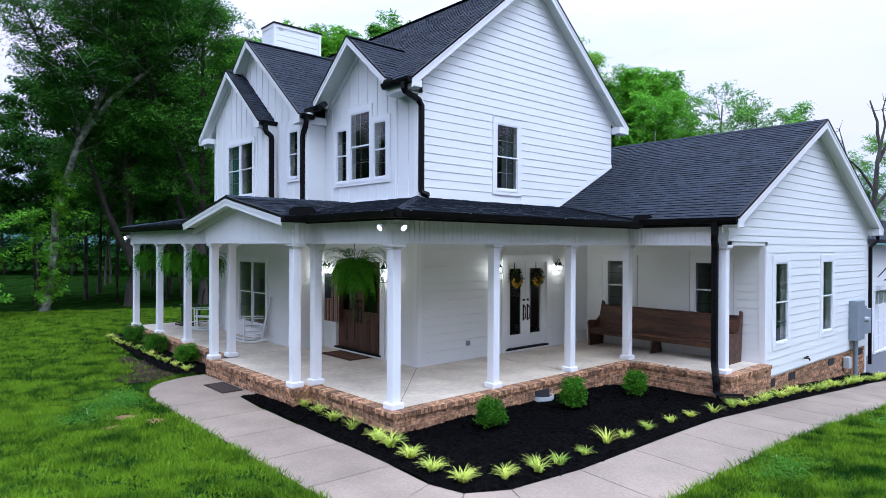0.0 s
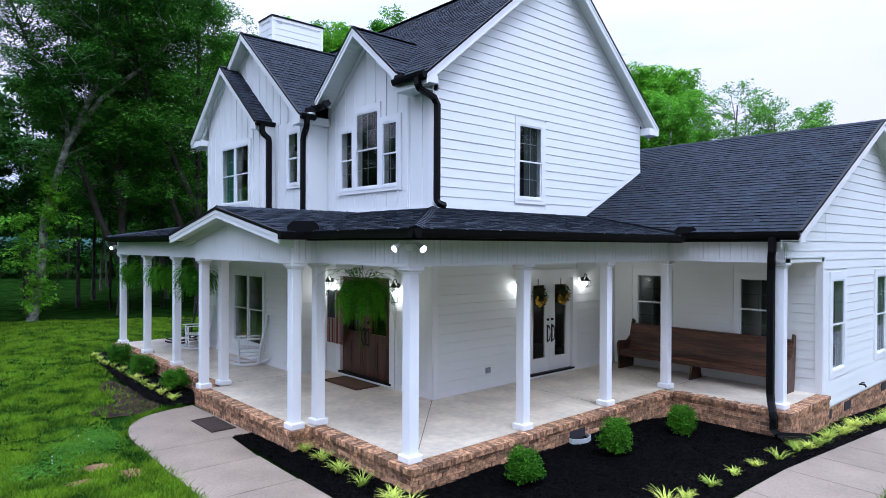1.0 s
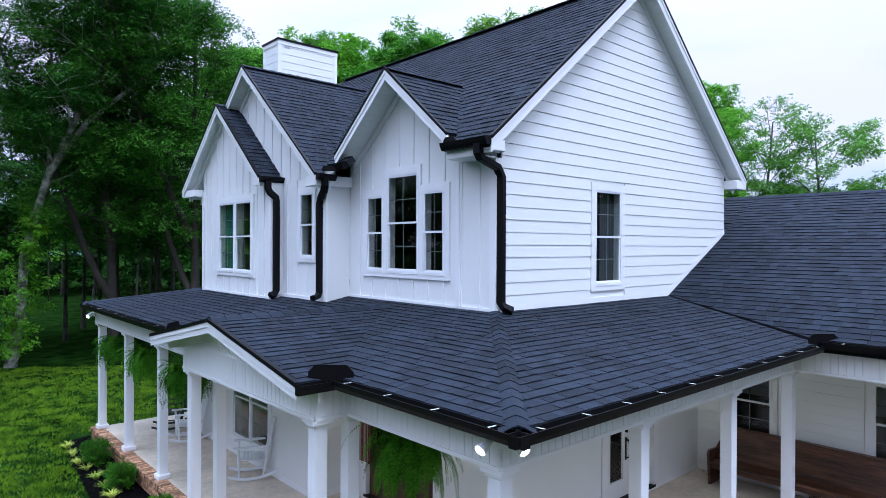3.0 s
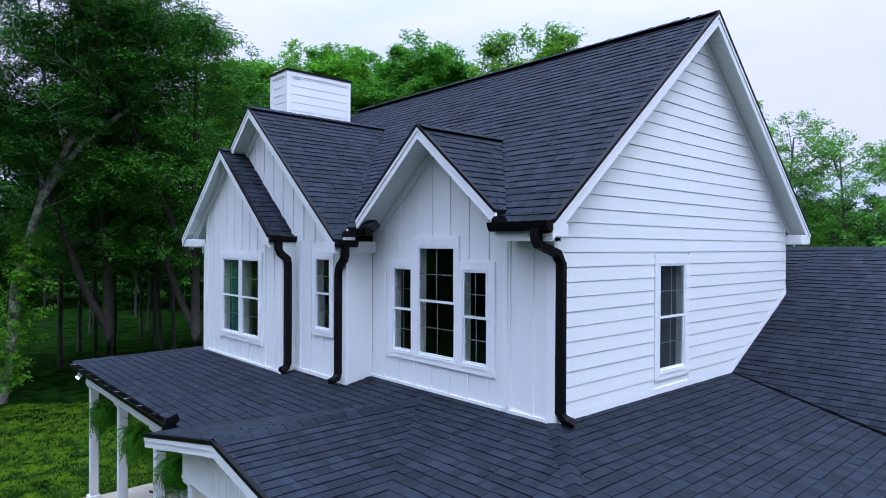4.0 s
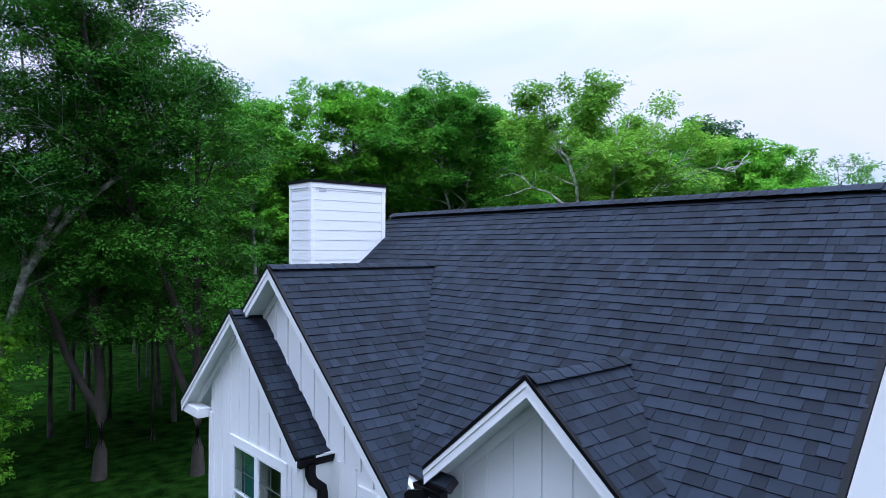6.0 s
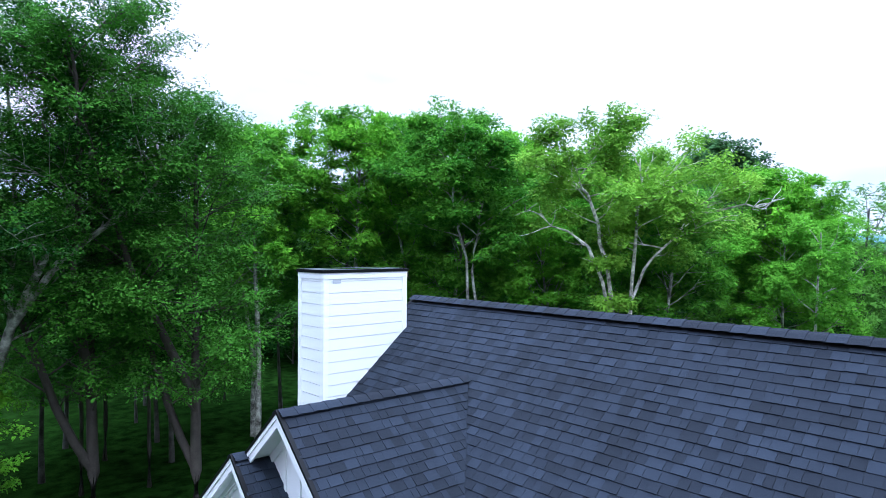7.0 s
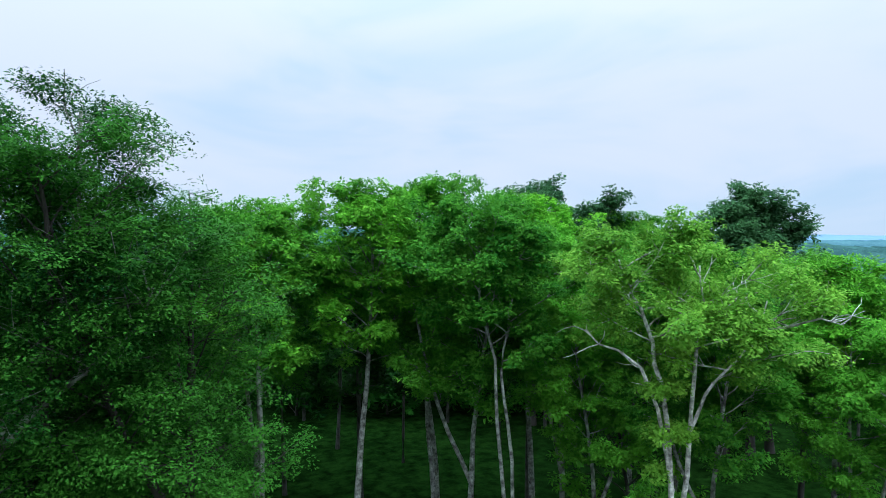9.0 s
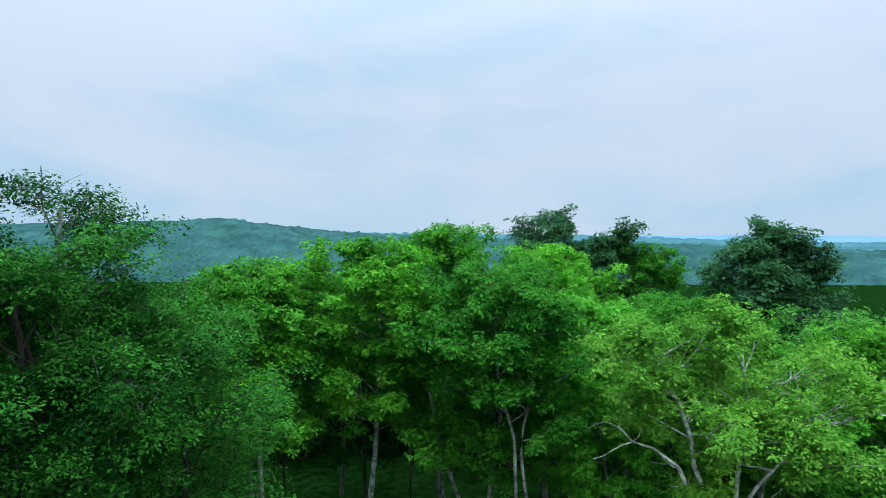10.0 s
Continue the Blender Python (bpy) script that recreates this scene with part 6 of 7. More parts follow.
# ---- doors ----
def glazed_door(place, u0, u1, v0, v1, parent, mat, lite, name="door_leaf", panels=False):
    leaf = new(name)
    leaf.parent = parent
    a, b, c, d = lite
    bm = bmesh.new()
    for r in (rect(u0, a, v0, v1), rect(b, u1, v0, v1), rect(a, b, v0, c), rect(a, b, d, v1)):
        slab(bm, r, place, -0.09, -0.045)
    bmesh.ops.remove_doubles(bm, verts=bm.verts, dist=0.0005)
    part("stile_frame", bm, mat, leaf)
    bm = bmesh.new()
    for r in (rect(a, a + 0.025, c, d), rect(b - 0.025, b, c, d), rect(a + 0.025, b - 0.025, c, c + 0.025), rect(a + 0.025, b - 0.025, d - 0.025, d)):
        slab(bm, r, place, -0.07, -0.032)
    part("glazing_bead", bm, mat, leaf)
    part("pane", slabbed(rect(a, b, c, d), place, -0.072, -0.066), GLASS, leaf)
    if panels:
        m = (a + b) / 2
        for p, q in ((a - 0.02, m - 0.05), (m + 0.05, b + 0.02)):
            bm = slabbed(rect(p, q, v0 + 0.16, c - 0.14), place, -0.045, -0.036)
            slab(bm, rect(p + 0.05, q - 0.05, v0 + 0.21, c - 0.19), place, -0.036, -0.028)
            part("raised_panel", bm, mat, leaf)
    return leaf


def door_handle(place, u, v, parent):
    bm = bmesh.new()
    tube(bm, [place(u, -0.045, v + 0.34), place(u, -0.01, v + 0.34)], 0.026, 10)
    tube(bm, [place(u, -0.045, v + 0.20), place(u, 0.0, v + 0.19)], 0.022, 8)
    tube(bm, [place(u, 0.0, v + 0.19), place(u, 0.03, v + 0.14), place(u, 0.035, v), place(u, 0.02, v - 0.10), place(u, -0.045, v - 0.13)], [0.014, 0.012, 0.011, 0.012, 0.016], 7)
    slab(bm, rect(u - 0.022, u + 0.022, v - 0.16, v + 0.23), place, -0.045, -0.036)
    part("door_handle", bm, BLACK_IRON, parent, "black lever handle set")


def door_set(place, o, parent, frame_mat):
    u0, u1, v0, v1 = o
    bm = bmesh.new()
    for r in (rect(u0 - 0.13, u0 + 0.035, 0.0, v1 + 0.12), rect(u1 - 0.035, u1 + 0.13, 0.0, v1 + 0.12), rect(u0 + 0.035, u1 - 0.035, v1 - 0.03, v1 + 0.12)):
        slab(bm, r, place, -0.10, 0.035)
    part("door_frame", bm, TRIM, parent)
    part("head_trim", slabbed(rect(u0 - 0.15, u1 + 0.15, v1 + 0.12, v1 + 0.16), place, 0, 0.05), TRIM, parent)
    part("threshold", slabbed(rect(u0 - 0.02, u1 + 0.02, 0.045, 0.085), place, -0.12, 0.05), GUTTER, parent)
    part("sill_board", slabbed(rect(u0 - 0.13, u1 + 0.13, 0.004, 0.043), place, -0.1, 0.04), TRIM, parent)


s = facing_side(SIDE)
french = new("double_door")
french.parent = house
tagged(french, "white double door with tall glass panes and black handles")
door_set(s, FD, french, TRIM)
m = (FD[0] + FD[1]) / 2
for a, b, hand in ((FD[0] + 0.035, m - 0.003, m - 0.075), (m + 0.003, FD[1] - 0.035, m + 0.075)):
    leaf = glazed_door(s, a, b, 0.085, FD[3] - 0.03, french, TRIM, (a + 0.14, b - 0.14, 0.36, 1.98))
    door_handle(s, hand, 0.86, leaf)
s = facing_front(FRONT)
entry = new("entry_door")
entry.parent = house
tagged(entry, "dark-stained wooden double entry door with glass lights")
door_set(s, DOOR, entry, TRIM)
m = (DOOR[0] + DOOR[1]) / 2
for a, b, hand in ((DOOR[0] + 0.035, m - 0.003, m - 0.07), (m + 0.003, DOOR[1] - 0.035, m + 0.07)):
    leaf = glazed_door(s, a, b, 0.085, DOOR[3] - 0.03, entry, WOOD_DOOR, (a + 0.16, b - 0.16, 0.95, 1.95), panels=True)
    door_handle(s, hand, 0.86, leaf)


# ---- lamps on the porch ----
BULB = lamp_material("lit_bulb", (1.0, 0.95, 0.85), 9.0)
LAMP_GLASS = glass_material("lantern_glass", clear=0.9)


def wall_lantern(place, u, v, tall):
    """A black lantern on a curled arm, with a lit bulb."""
    t = thing("wall_lantern", "black iron wall lantern with clear glass and lit bulb", "wall lamp", "porch lanterns")
    bm = bmesh.new()
    tube(bm, [place(u, 0.03, v - 0.02), place(u, 0.045, v - 0.02)], 0.05, 12)
    tube(bm, [place(u, 0.045, v - 0.02), place(u, 0.07, v + 0.02), place(u, 0.09, v + 0.08), place(u, 0.12, v + 0.11), place(u, 0.15, v + 0.09), place(u, 0.155, v + 0.04)], 0.009, 6)
    part("arm", bm, BLACK_IRON, t)
    top = v + 0.03
    bm = bmesh.new()
    tube(bm, [place(u, 0.155, top + 0.02), place(u, 0.155, top), place(u, 0.155, top - 0.05), place(u, 0.155, top - 0.07)], [0.012, 0.02, 0.055, 0.075], 10)
    part("cap", bm, BLACK_IRON, t)
    low = top - 0.07 - tall
    bm = bmesh.new()
    r = 0.062
    for dx, dw in ((-r, -r), (r, -r), (-r, r), (r, r)):
        tube(bm, [place(u + dx, 0.155 + dw, top - 0.07), place(u + dx * 0.82, 0.155 + dw * 0.82, low)], 0.005, 4)
    for z, k in ((top - 0.075, 1.0), (low, 0.82)):
        ring = [place(u + dx * k, 0.155 + dw * k, z) for dx, dw in ((-r, -r), (r, -r), (r, r), (-r, r), (-r, -r))]
        for p, q in zip(ring, ring[1:]):
            tube(bm, [p, q], 0.005, 4)
    part("cage", bm, BLACK_IRON, t)
    bm = bmesh.new()
    tube(bm, [place(u, 0.155, top - 0.09), place(u, 0.155, low + 0.02)], [0.05, 0.044], 10)
    part("glass_shade", bm, LAMP_GLASS, t).visible_shadow = False
    bm = bmesh.new()
    mid = top - 0.07 - tall * 0.45
    tube(bm, [place(u, 0.155, mid + 0.045), place(u, 0.155, mid + 0.03), place(u, 0.155, mid), place(u, 0.155, mid - 0.03), place(u, 0.155, mid - 0.04)], [0.012, 0.022, 0.03, 0.022, 0.006], 8)
    bulb = part("bulb", bm, BULB, t, smooth=True)
    bulb.visible_shadow = False
    data = bpy.data.lights.new("lantern_light", "POINT")
    data.energy, data.color, data.shadow_soft_size = 5.0, (1.0, 0.92, 0.78), 0.03
    lamp = new("lantern_light", data)
    lamp.location = place(u, 0.155, mid)


wall_lantern(facing_side(SIDE), 6.74, 2.06, 0.15)
wall_lantern(facing_side(SIDE), 4.52, 2.06, 0.15)
wall_lantern(facing_front(FRONT), -5.72, 2.04, 0.30)
wall_lantern(facing_front(FRONT), -3.34, 2.04, 0.30)


def flood_light(x, y, z, turn):
    t = thing("flood_light", "white twin-head security floodlight, switched on", "outdoor lamp", "floodlights", pose(x, y, z, 0, 0, turn))
    part("mount", boxed((-0.05, -0.03, -0.05), (0.05, 0.0, 0.05), 0.01), TRIM, t)
    for k in (-1, 1):
        bm = bmesh.new()
        tube(bm, [(0.02 * k, -0.03, 0.03), (0.08 * k, -0.06, 0.04), (0.13 * k, -0.08, 0.02)], 0.012, 6)
        tube(bm, [(0.09 * k, -0.05, 0.04), (0.13 * k, -0.08, 0.01), (0.18 * k, -0.13, -0.03)], [0.025, 0.035, 0.055], 12)
        head = part("lamp_head", bm, TRIM, t)
        bm = bmesh.new()
        tube(bm, [(0.179 * k, -0.129, -0.029), (0.186 * k, -0.136, -0.035)], 0.040, 12)
        part("lit_lens", bm, BULB, head)


flood_light(-0.235, -0.055, 2.78, -45)
flood_light(-0.235, 13.16, 2.72, -110)


# ---- porch things ----
def rocking_chair(mat, at, label, group):
    """A slat-backed porch rocker that faces -y in its own frame."""
    t = thing("rocking_chair", label, "rocking chair", group, at)

    def bar(name, a, b, r, sides=7):
        bm = bmesh.new()
        tube(bm, [a, b], r, sides)
        part(name, bm, mat, t)

    for k in (-0.26, 0.26):
        bm = bmesh.new()
        pts = [(k, -0.42 + 0.92 * n / 9, 0.02 + 0.42 * (n / 9 - 0.42) ** 2) for n in range(10)]
        for p, q in zip(pts, pts[1:]):
            c = [bm.verts.new((p[0] + dx, p[1], p[2] + dz)) for dx, dz in ((-0.018, 0), (0.018, 0), (0.018, 0.045), (-0.018, 0.045))]
            e = [bm.verts.new((q[0] + dx, q[1], q[2] + dz)) for dx, dz in ((-0.018, 0), (0.018, 0), (0.018, 0.045), (-0.018, 0.045))]
            for n in range(4):
                bm.faces.new((c[n], c[(n + 1) % 4], e[(n + 1) % 4], e[n]))
        part("rocker", bm, mat, t)
        bar("front_leg", (k, -0.22, 0.07), (k, -0.24, 0.62), 0.021)
        bar("back_post", (k * 0.95, 0.20, 0.07), (k * 0.86, 0.42, 1.16), 0.021)
        part("arm", boxed((k - 0.045, -0.32, 0.62), (k + 0.045, 0.26, 0.645), 0.008), mat, t)
        bar("stretcher", (k, -0.22, 0.24), (k, 0.23, 0.24), 0.013)
    bar("front_stretcher", (-0.26, -0.225, 0.28), (0.26, -0.225, 0.28), 0.013)
    bar("back_stretcher", (-0.25, 0.24, 0.28), (0.25, 0.24, 0.28), 0.013)
    for n in range(9):
        y = -0.25 + n * 0.055
        part("seat_slat", boxed((-0.27, y, 0.40 - n * 0.004), (0.27, y + 0.045, 0.42 - n * 0.004), 0.004), mat, t)
    lower, upper = Vector((0, 0.275, 0.48)), Vector((0, 0.405, 1.10))
    for name, c in (("lower_rail", lower), ("top_rail", upper)):
        part(name, boxed((-0.25, c.y - 0.014, c.z - 0.035), (0.25, c.y + 0.014, c.z + 0.045), 0.006), mat, t)
    for n in range(7):
        x = -0.19 + n * 0.063
        bm = bmesh.new()
        c = [bm.verts.new((x + dx, lower.y + dy, lower.z)) for dx, dy in ((-0.017, -0.008), (0.017, -0.008), (0.017, 0.008), (-0.017, 0.008))]
        e = [bm.verts.new((x + dx, upper.y + dy, upper.z)) for dx, dy in ((-0.017, -0.008), (0.017, -0.008), (0.017, 0.008), (-0.017, 0.008))]
        for k in range(4):
            bm.faces.new((c[k], c[(k + 1) % 4], e[(k + 1) % 4], e[k]))
        part("back_slat", bm, mat, t)
    return t


rocking_chair(CHAIR_WHITE, pose(1.20, 7.72, 0, 0, 0, -115), "white-painted wooden rocking chair on the porch by the window", "porch rockers")
rocking_chair(CHAIR_WHITE, pose(1.12, 10.80, 0, 0, 0, -103), "white-painted wooden rocking chair at the far end of the porch", "porch rockers")
rocking_chair(CHAIR_BLACK, pose(1.15, 12.0, 0, 0, 0, -110), "black-painted wooden rocking chair at the far end of the porch", "porch rockers")

pew = thing("church_pew", "long dark-stained wooden church pew against the white porch wall", "bench")
Y0, Y1 = -1.67, 1.78
bm = bmesh.new()
slab(bm, [(7.78, 0.42), (7.84, 0.42), (8.00, 0.98), (7.93, 0.98)], lambda u, w, v: (u, w, v), Y0, Y1)
part("backrest", bm, PEW_WOOD, pew)
part("top_rail", boxed((7.90, Y0, 0.965), (8.02, Y1, 1.0), 0.01), PEW_WOOD, pew)
part("seat", boxed((7.36, Y0, 0.40), (7.86, Y1, 0.44), 0.012), PEW_WOOD, pew)
part("seat_apron", boxed((7.42, Y0, 0.30), (7.45, Y1, 0.40)), PEW_WOOD, pew)
for y in (Y0 - 0.04, Y1):
    bm = bmesh.new()
    prof = [(7.40, 0.0), (7.98, 0.0), (8.03, 0.5), (8.06, 1.06), (7.98, 1.10), (7.88, 0.72), (7.72, 0.62), (7.40, 0.64), (7.34, 0.58), (7.37, 0.40)]
    slab(bm, prof, lambda u, w, v: (u, w, v), y, y + 0.045)
    part("end_panel", bm, PEW_WOOD, pew)
bm = bmesh.new()
slab(bm, [(7.42, 0.0), (7.92, 0.0), (7.80, 0.40), (7.52, 0.40)], lambda u, w, v: (u, w, v), 0.10, 0.145)
part("middle_leg", bm, PEW_WOOD, pew)


def door_mat(corners, z, mat, label):
    t = thing("door_mat", label, "doormat", "doormats")
    (x0, y0), (x1, y1) = corners
    part("pad", boxed((x0, y0, z), (x1, y1, z + 0.014), 0.004), mat, t)
    bm = bmesh.new()
    for a, b in (((x0 + 0.03, y0 + 0.03), (x1 - 0.03, y0 + 0.06)), ((x0 + 0.03, y1 - 0.06), (x1 - 0.03, y1 - 0.03)), ((x0 + 0.03, y0 + 0.06), (x0 + 0.06, y1 - 0.06)), ((x1 - 0.06, y0 + 0.06), (x1 - 0.03, y1 - 0.06))):
        box(bm, (*a, z + 0.014), (*b, z + 0.018))
    part("border", bm, MAT_DARK, t)


door_mat(((1.60, 3.86), (2.18, 5.12)), 0.002, MAT_BROWN, "brown woven doormat in front of the wooden entry door")
door_mat(((-1.14, 4.02), (-0.72, 4.95)), ground_height(-1, 4.4) + 0.032, MAT_DARK, "dark brown doormat on the walk below the porch step")

# flag by the entry door
flag = thing("flag", "small flag with red and white stripes and navy canton", "flag")
FLAG_RED = material("faded_red_cloth", (0.13, 0.02, 0.018), 0.9, spread=0.1)
FLAG_WHITE = material("off_white_cloth", (0.26, 0.22, 0.19), 0.9, spread=0.1)
FLAG_BLUE = material("navy_cloth", (0.006, 0.008, 0.02), 0.9, spread=0.1)
flag_at = lambda u, w, v: (FRONT - 0.07 - w - 0.012 * math.sin(u * 26), -u, v)  # noqa: E731
for n in range(13):
    u = -5.88 + n * 0.0500
    bm = bmesh.new()
    top = 1.20 if n < 7 else 1.80
    slab(bm, rect(u, u + 0.049, 0.66, top), flag_at, 0.0, 0.003)
    part("stripe", bm, FLAG_RED if n % 2 == 0 else FLAG_WHITE, flag)
bm = bmesh.new()
for n in range(7):
    u = -5.88 + n * 0.05
    slab(bm, rect(u, u + 0.05, 1.202, 1.80), flag_at, 0.0, 0.003)
part("canton", bm, FLAG_BLUE, flag)
bm = bmesh.new()
tube(bm, [flag_at(-5.92, 0.0, 1.81), flag_at(-5.2, 0.0, 1.81)], 0.008, 6)
part("rod", bm, BLACK_IRON, flag)


# ---- plants of the porch and beds ----
def hanging_fern(at, seed, wide=0.52, hang=2.58):
    """A Boston fern: a basket on a wire with a hook, and long arching fronds."""
    t = thing("hanging_fern", "lush green Boston fern in a hanging basket under the porch beam", "hanging plant", "hanging ferns", Matrix.Translation(at))
    rnd = random.Random(seed)
    bm = bmesh.new()
    tube(bm, [(0, 0, -0.16), (0, 0, -0.14), (0, 0, -0.02), (0, 0, 0.0)], [0.08, 0.11, 0.14, 0.15], 12)
    part("basket", bm, BARK_DARK, t)
    bm = bmesh.new()
    top = hang - at[2]
    for k in range(3):
        a = k * math.tau / 3
        tube(bm, [(0.14 * math.cos(a), 0.14 * math.sin(a), 0.0), (0, 0, top - 0.12)], 0.003, 4)
    tube(bm, [(0, 0, top - 0.12), (0.0, 0, top - 0.05), (0.03, 0, top - 0.01), (0.0, 0, top + 0.01), (-0.02, 0, top - 0.02)], 0.006, 6)
    part("hook", bm, BLACK_IRON, t)
    verts, faces = [], []
    for n in range(200):
        a, long = rnd.uniform(0, math.tau), wide * rnd.uniform(0.9, 1.9) * (1.35 if rnd.random() < 0.10 else 1.0)
        rise = rnd.uniform(0.05, 3.2)
        d = Vector((math.cos(a), math.sin(a), rise)).normalized()
        p = Vector((0.09 * math.cos(a), 0.09 * math.sin(a), 0.0))
        pull = rnd.uniform(0.10, 0.42)
        steps = 16
        for k in range(steps):
            d = (d + Vector((0, 0, -pull - 0.008 * k)) + Vector((rnd.gauss(0, 0.03), rnd.gauss(0, 0.03), 0))).normalized()
            q = p + d * long / steps
            side = d.cross(Vector((0, 0, 1)))
            side = side.normalized() if side.length > 0.01 else Vector((1, 0, 0))
            leaf = 0.054 * math.sin(math.pi * (0.12 + 0.86 * k / steps)) + 0.008
            for s in (-1, 1):
                for h in (0.0, 0.5):
                    o = p.lerp(q, h)
                    b = len(verts)
                    tip = o + side * s * leaf + d * 0.012 + Vector((0, 0, -0.010 + rnd.gauss(0, 0.006)))
                    verts += [o, o.lerp(tip, 0.5) + d * 0.008, tip, o.lerp(tip, 0.5) - d * 0.008]
                    faces.append((b, b + 1, b + 2, b + 3))
            p = q
    f = new("frond", mesh_from("frond", verts, faces, FERN))
    f.parent = t
    tagged(f, kind="stuff")


hanging_fern((0.46, 2.0, 2.10), 1, 0.42)
hanging_fern((-0.02, 12.1, 2.10), 2, 0.36)
hanging_fern((-0.02, 9.85, 2.10), 3, 0.36)
hanging_fern((-0.02, 7.75, 2.10), 4, 0.36)


def shrub(x, y, r, tall, seed):
    t = thing("boxwood_shrub", "small rounded bright green boxwood shrub in black mulch", "shrub", "bed shrubs", Matrix.Translation((x, y, bed_height(x, y))))
    rnd = random.Random(seed)
    verts, faces, tips, sizes = [], [], [], []
    for n in range(110):
        a, h = rnd.uniform(0, math.tau), rnd.random() ** 0.7
        rr = r * math.sqrt(max(0.05, 1 - (h * 1.05 - 0.42) ** 2 * 1.9)) * rnd.uniform(0.62, 1.10)
        tip = Vector((rr * math.cos(a), rr * math.sin(a), 0.06 + tall * h * rnd.uniform(0.85, 1.1)))
        limb(verts, faces, [Vector((0, 0, -0.02)), tip * 0.5 + Vector((0, 0, 0.02)), tip], [0.012, 0.006, 0.003], 3)
        tips.append(tuple(tip))
        sizes.append(0.085)
        tips.append(tuple(tip * 0.72 + Vector((0, 0, 0.03))))
        sizes.append(0.09)
    stem = new("stem", mesh_from("stem", verts, faces, BARK_DARK))
    stem.parent = t
    v, f = leaves(seed, tips, sizes, 26, 0.036, 0.0, 0.6)
    crown = new("foliage", mesh_from("foliage", v.tolist(), f.tolist(), BOX_LEAF))
    crown.parent = t
    tagged(crown, kind="stuff")


for n, (x, y, r, tall) in enumerate(((1.05, -0.85, 0.20, 0.37), (2.95, -0.98, 0.20, 0.42), (4.83, -1.05, 0.185, 0.38), (-0.62, 11.3, 0.28, 0.44), (-0.60, 9.6, 0.28, 0.42), (-0.55, 7.5, 0.24, 0.36))):
    shrub(x, y, r, tall, 40 + n)


def lily_tuft(seed, blades, tall, wide):
    rnd = random.Random(seed)
    verts, faces = [], []
    for n in range(blades):
        a = rnd.uniform(0, math.tau)
        d = Vector((math.cos(a) * rnd.uniform(0.2, 0.8), math.sin(a) * rnd.uniform(0.2, 0.8), 1)).normalized()
        p = Vector((rnd.gauss(0, 0.025), rnd.gauss(0, 0.025), 0))
        side = Vector((-math.sin(a), math.cos(a), 0))
        long, w = tall * rnd.uniform(0.7, 1.25), rnd.uniform(0.005, 0.009)
        base = len(verts)
        for k in range(5):
            ww = w * (1 - (k / 4.3) ** 2)
            verts += [p - side * ww, p + side * ww]
            p = p + d * long / 4
            d = (d + Vector((math.cos(a) * 0.2 * wide, math.sin(a) * 0.2 * wide, -0.27))).normalized()
        for k in range(4):
            b = base + 2 * k
            faces.append((b, b + 1, b + 3, b + 2))
    t = thing("lily_grass", "variegated yellow-green lilyturf tuft edging the mulch bed", "ornamental grass", "edging plants")
    f = new("blade", mesh_from("blade", verts, faces, LILY))
    f.parent = t
    tagged(f, kind="stuff")
    return t


TUFTS = [lily_tuft(1, 70, 0.30, 1.0), lily_tuft(2, 95, 0.30, 1.4), lily_tuft(3, 45, 0.34, 0.7), lily_tuft(4, 55, 0.20, 1.0)]
spots = [(-0.46, 2.15, 1, 0.8), (-0.48, 1.64, 1, 0.9), (-0.52, 1.10, 1, 1.0), (-0.57, 0.49, 2, 0.9), (-0.62, -0.20, 1, 1.0), (-0.66, -0.58, 1, 1.15), (-0.74, -1.12, 1, 1.0), (-0.82, -1.66, 1, 1.0), (-0.78, -2.16, 1, 0.95),
         (-0.36, -2.44, 0, 0.9), (0.14, -2.54, 0, 1.0), (0.55, -2.55, 3, 1.1), (1.13, -2.52, 3, 1.0), (1.78, -2.44, 2, 1.0), (2.19, -2.48, 3, 0.95), (2.76, -2.52, 0, 0.75), (3.39, -2.55, 3, 0.9), (3.99, -2.58, 3, 0.9), (4.71, -2.62, 2, 0.8), (5.44, -2.62, 0, 0.9), (5.85, -2.66, 1, 0.85), (6.40, -2.64, 1, 0.9), (6.85, -2.62, 1, 0.9)]
spots += [(-0.86 - 0.03 * math.sin(n), 12.9 - n * 0.62, (1, 0)[n % 2], 0.85) for n in range(11)]
spots += [(7.2 + 0.40 * n + 0.06 * math.sin(n * 3), -2.58 - 0.012 * n + 0.06 * math.sin(n * 5), (1, 1, 0)[n % 3], 0.95 + 0.15 * math.sin(n * 2.3)) for n in range(20)]
seen_kinds = set()
for n, (x, y, k, size) in enumerate(spots):
    m = Matrix.Translation((x, y, bed_height(x, y) - 0.01)) @ pose(0, 0, 0, 0, 0, n * 77) @ Matrix.Diagonal((size * 0.84, size * 0.84, size * 0.84, 1))
    t = TUFTS[k] if k not in seen_kinds else copy_thing(TUFTS[k], m)
    seen_kinds.add(k)
    t.matrix_basis = m


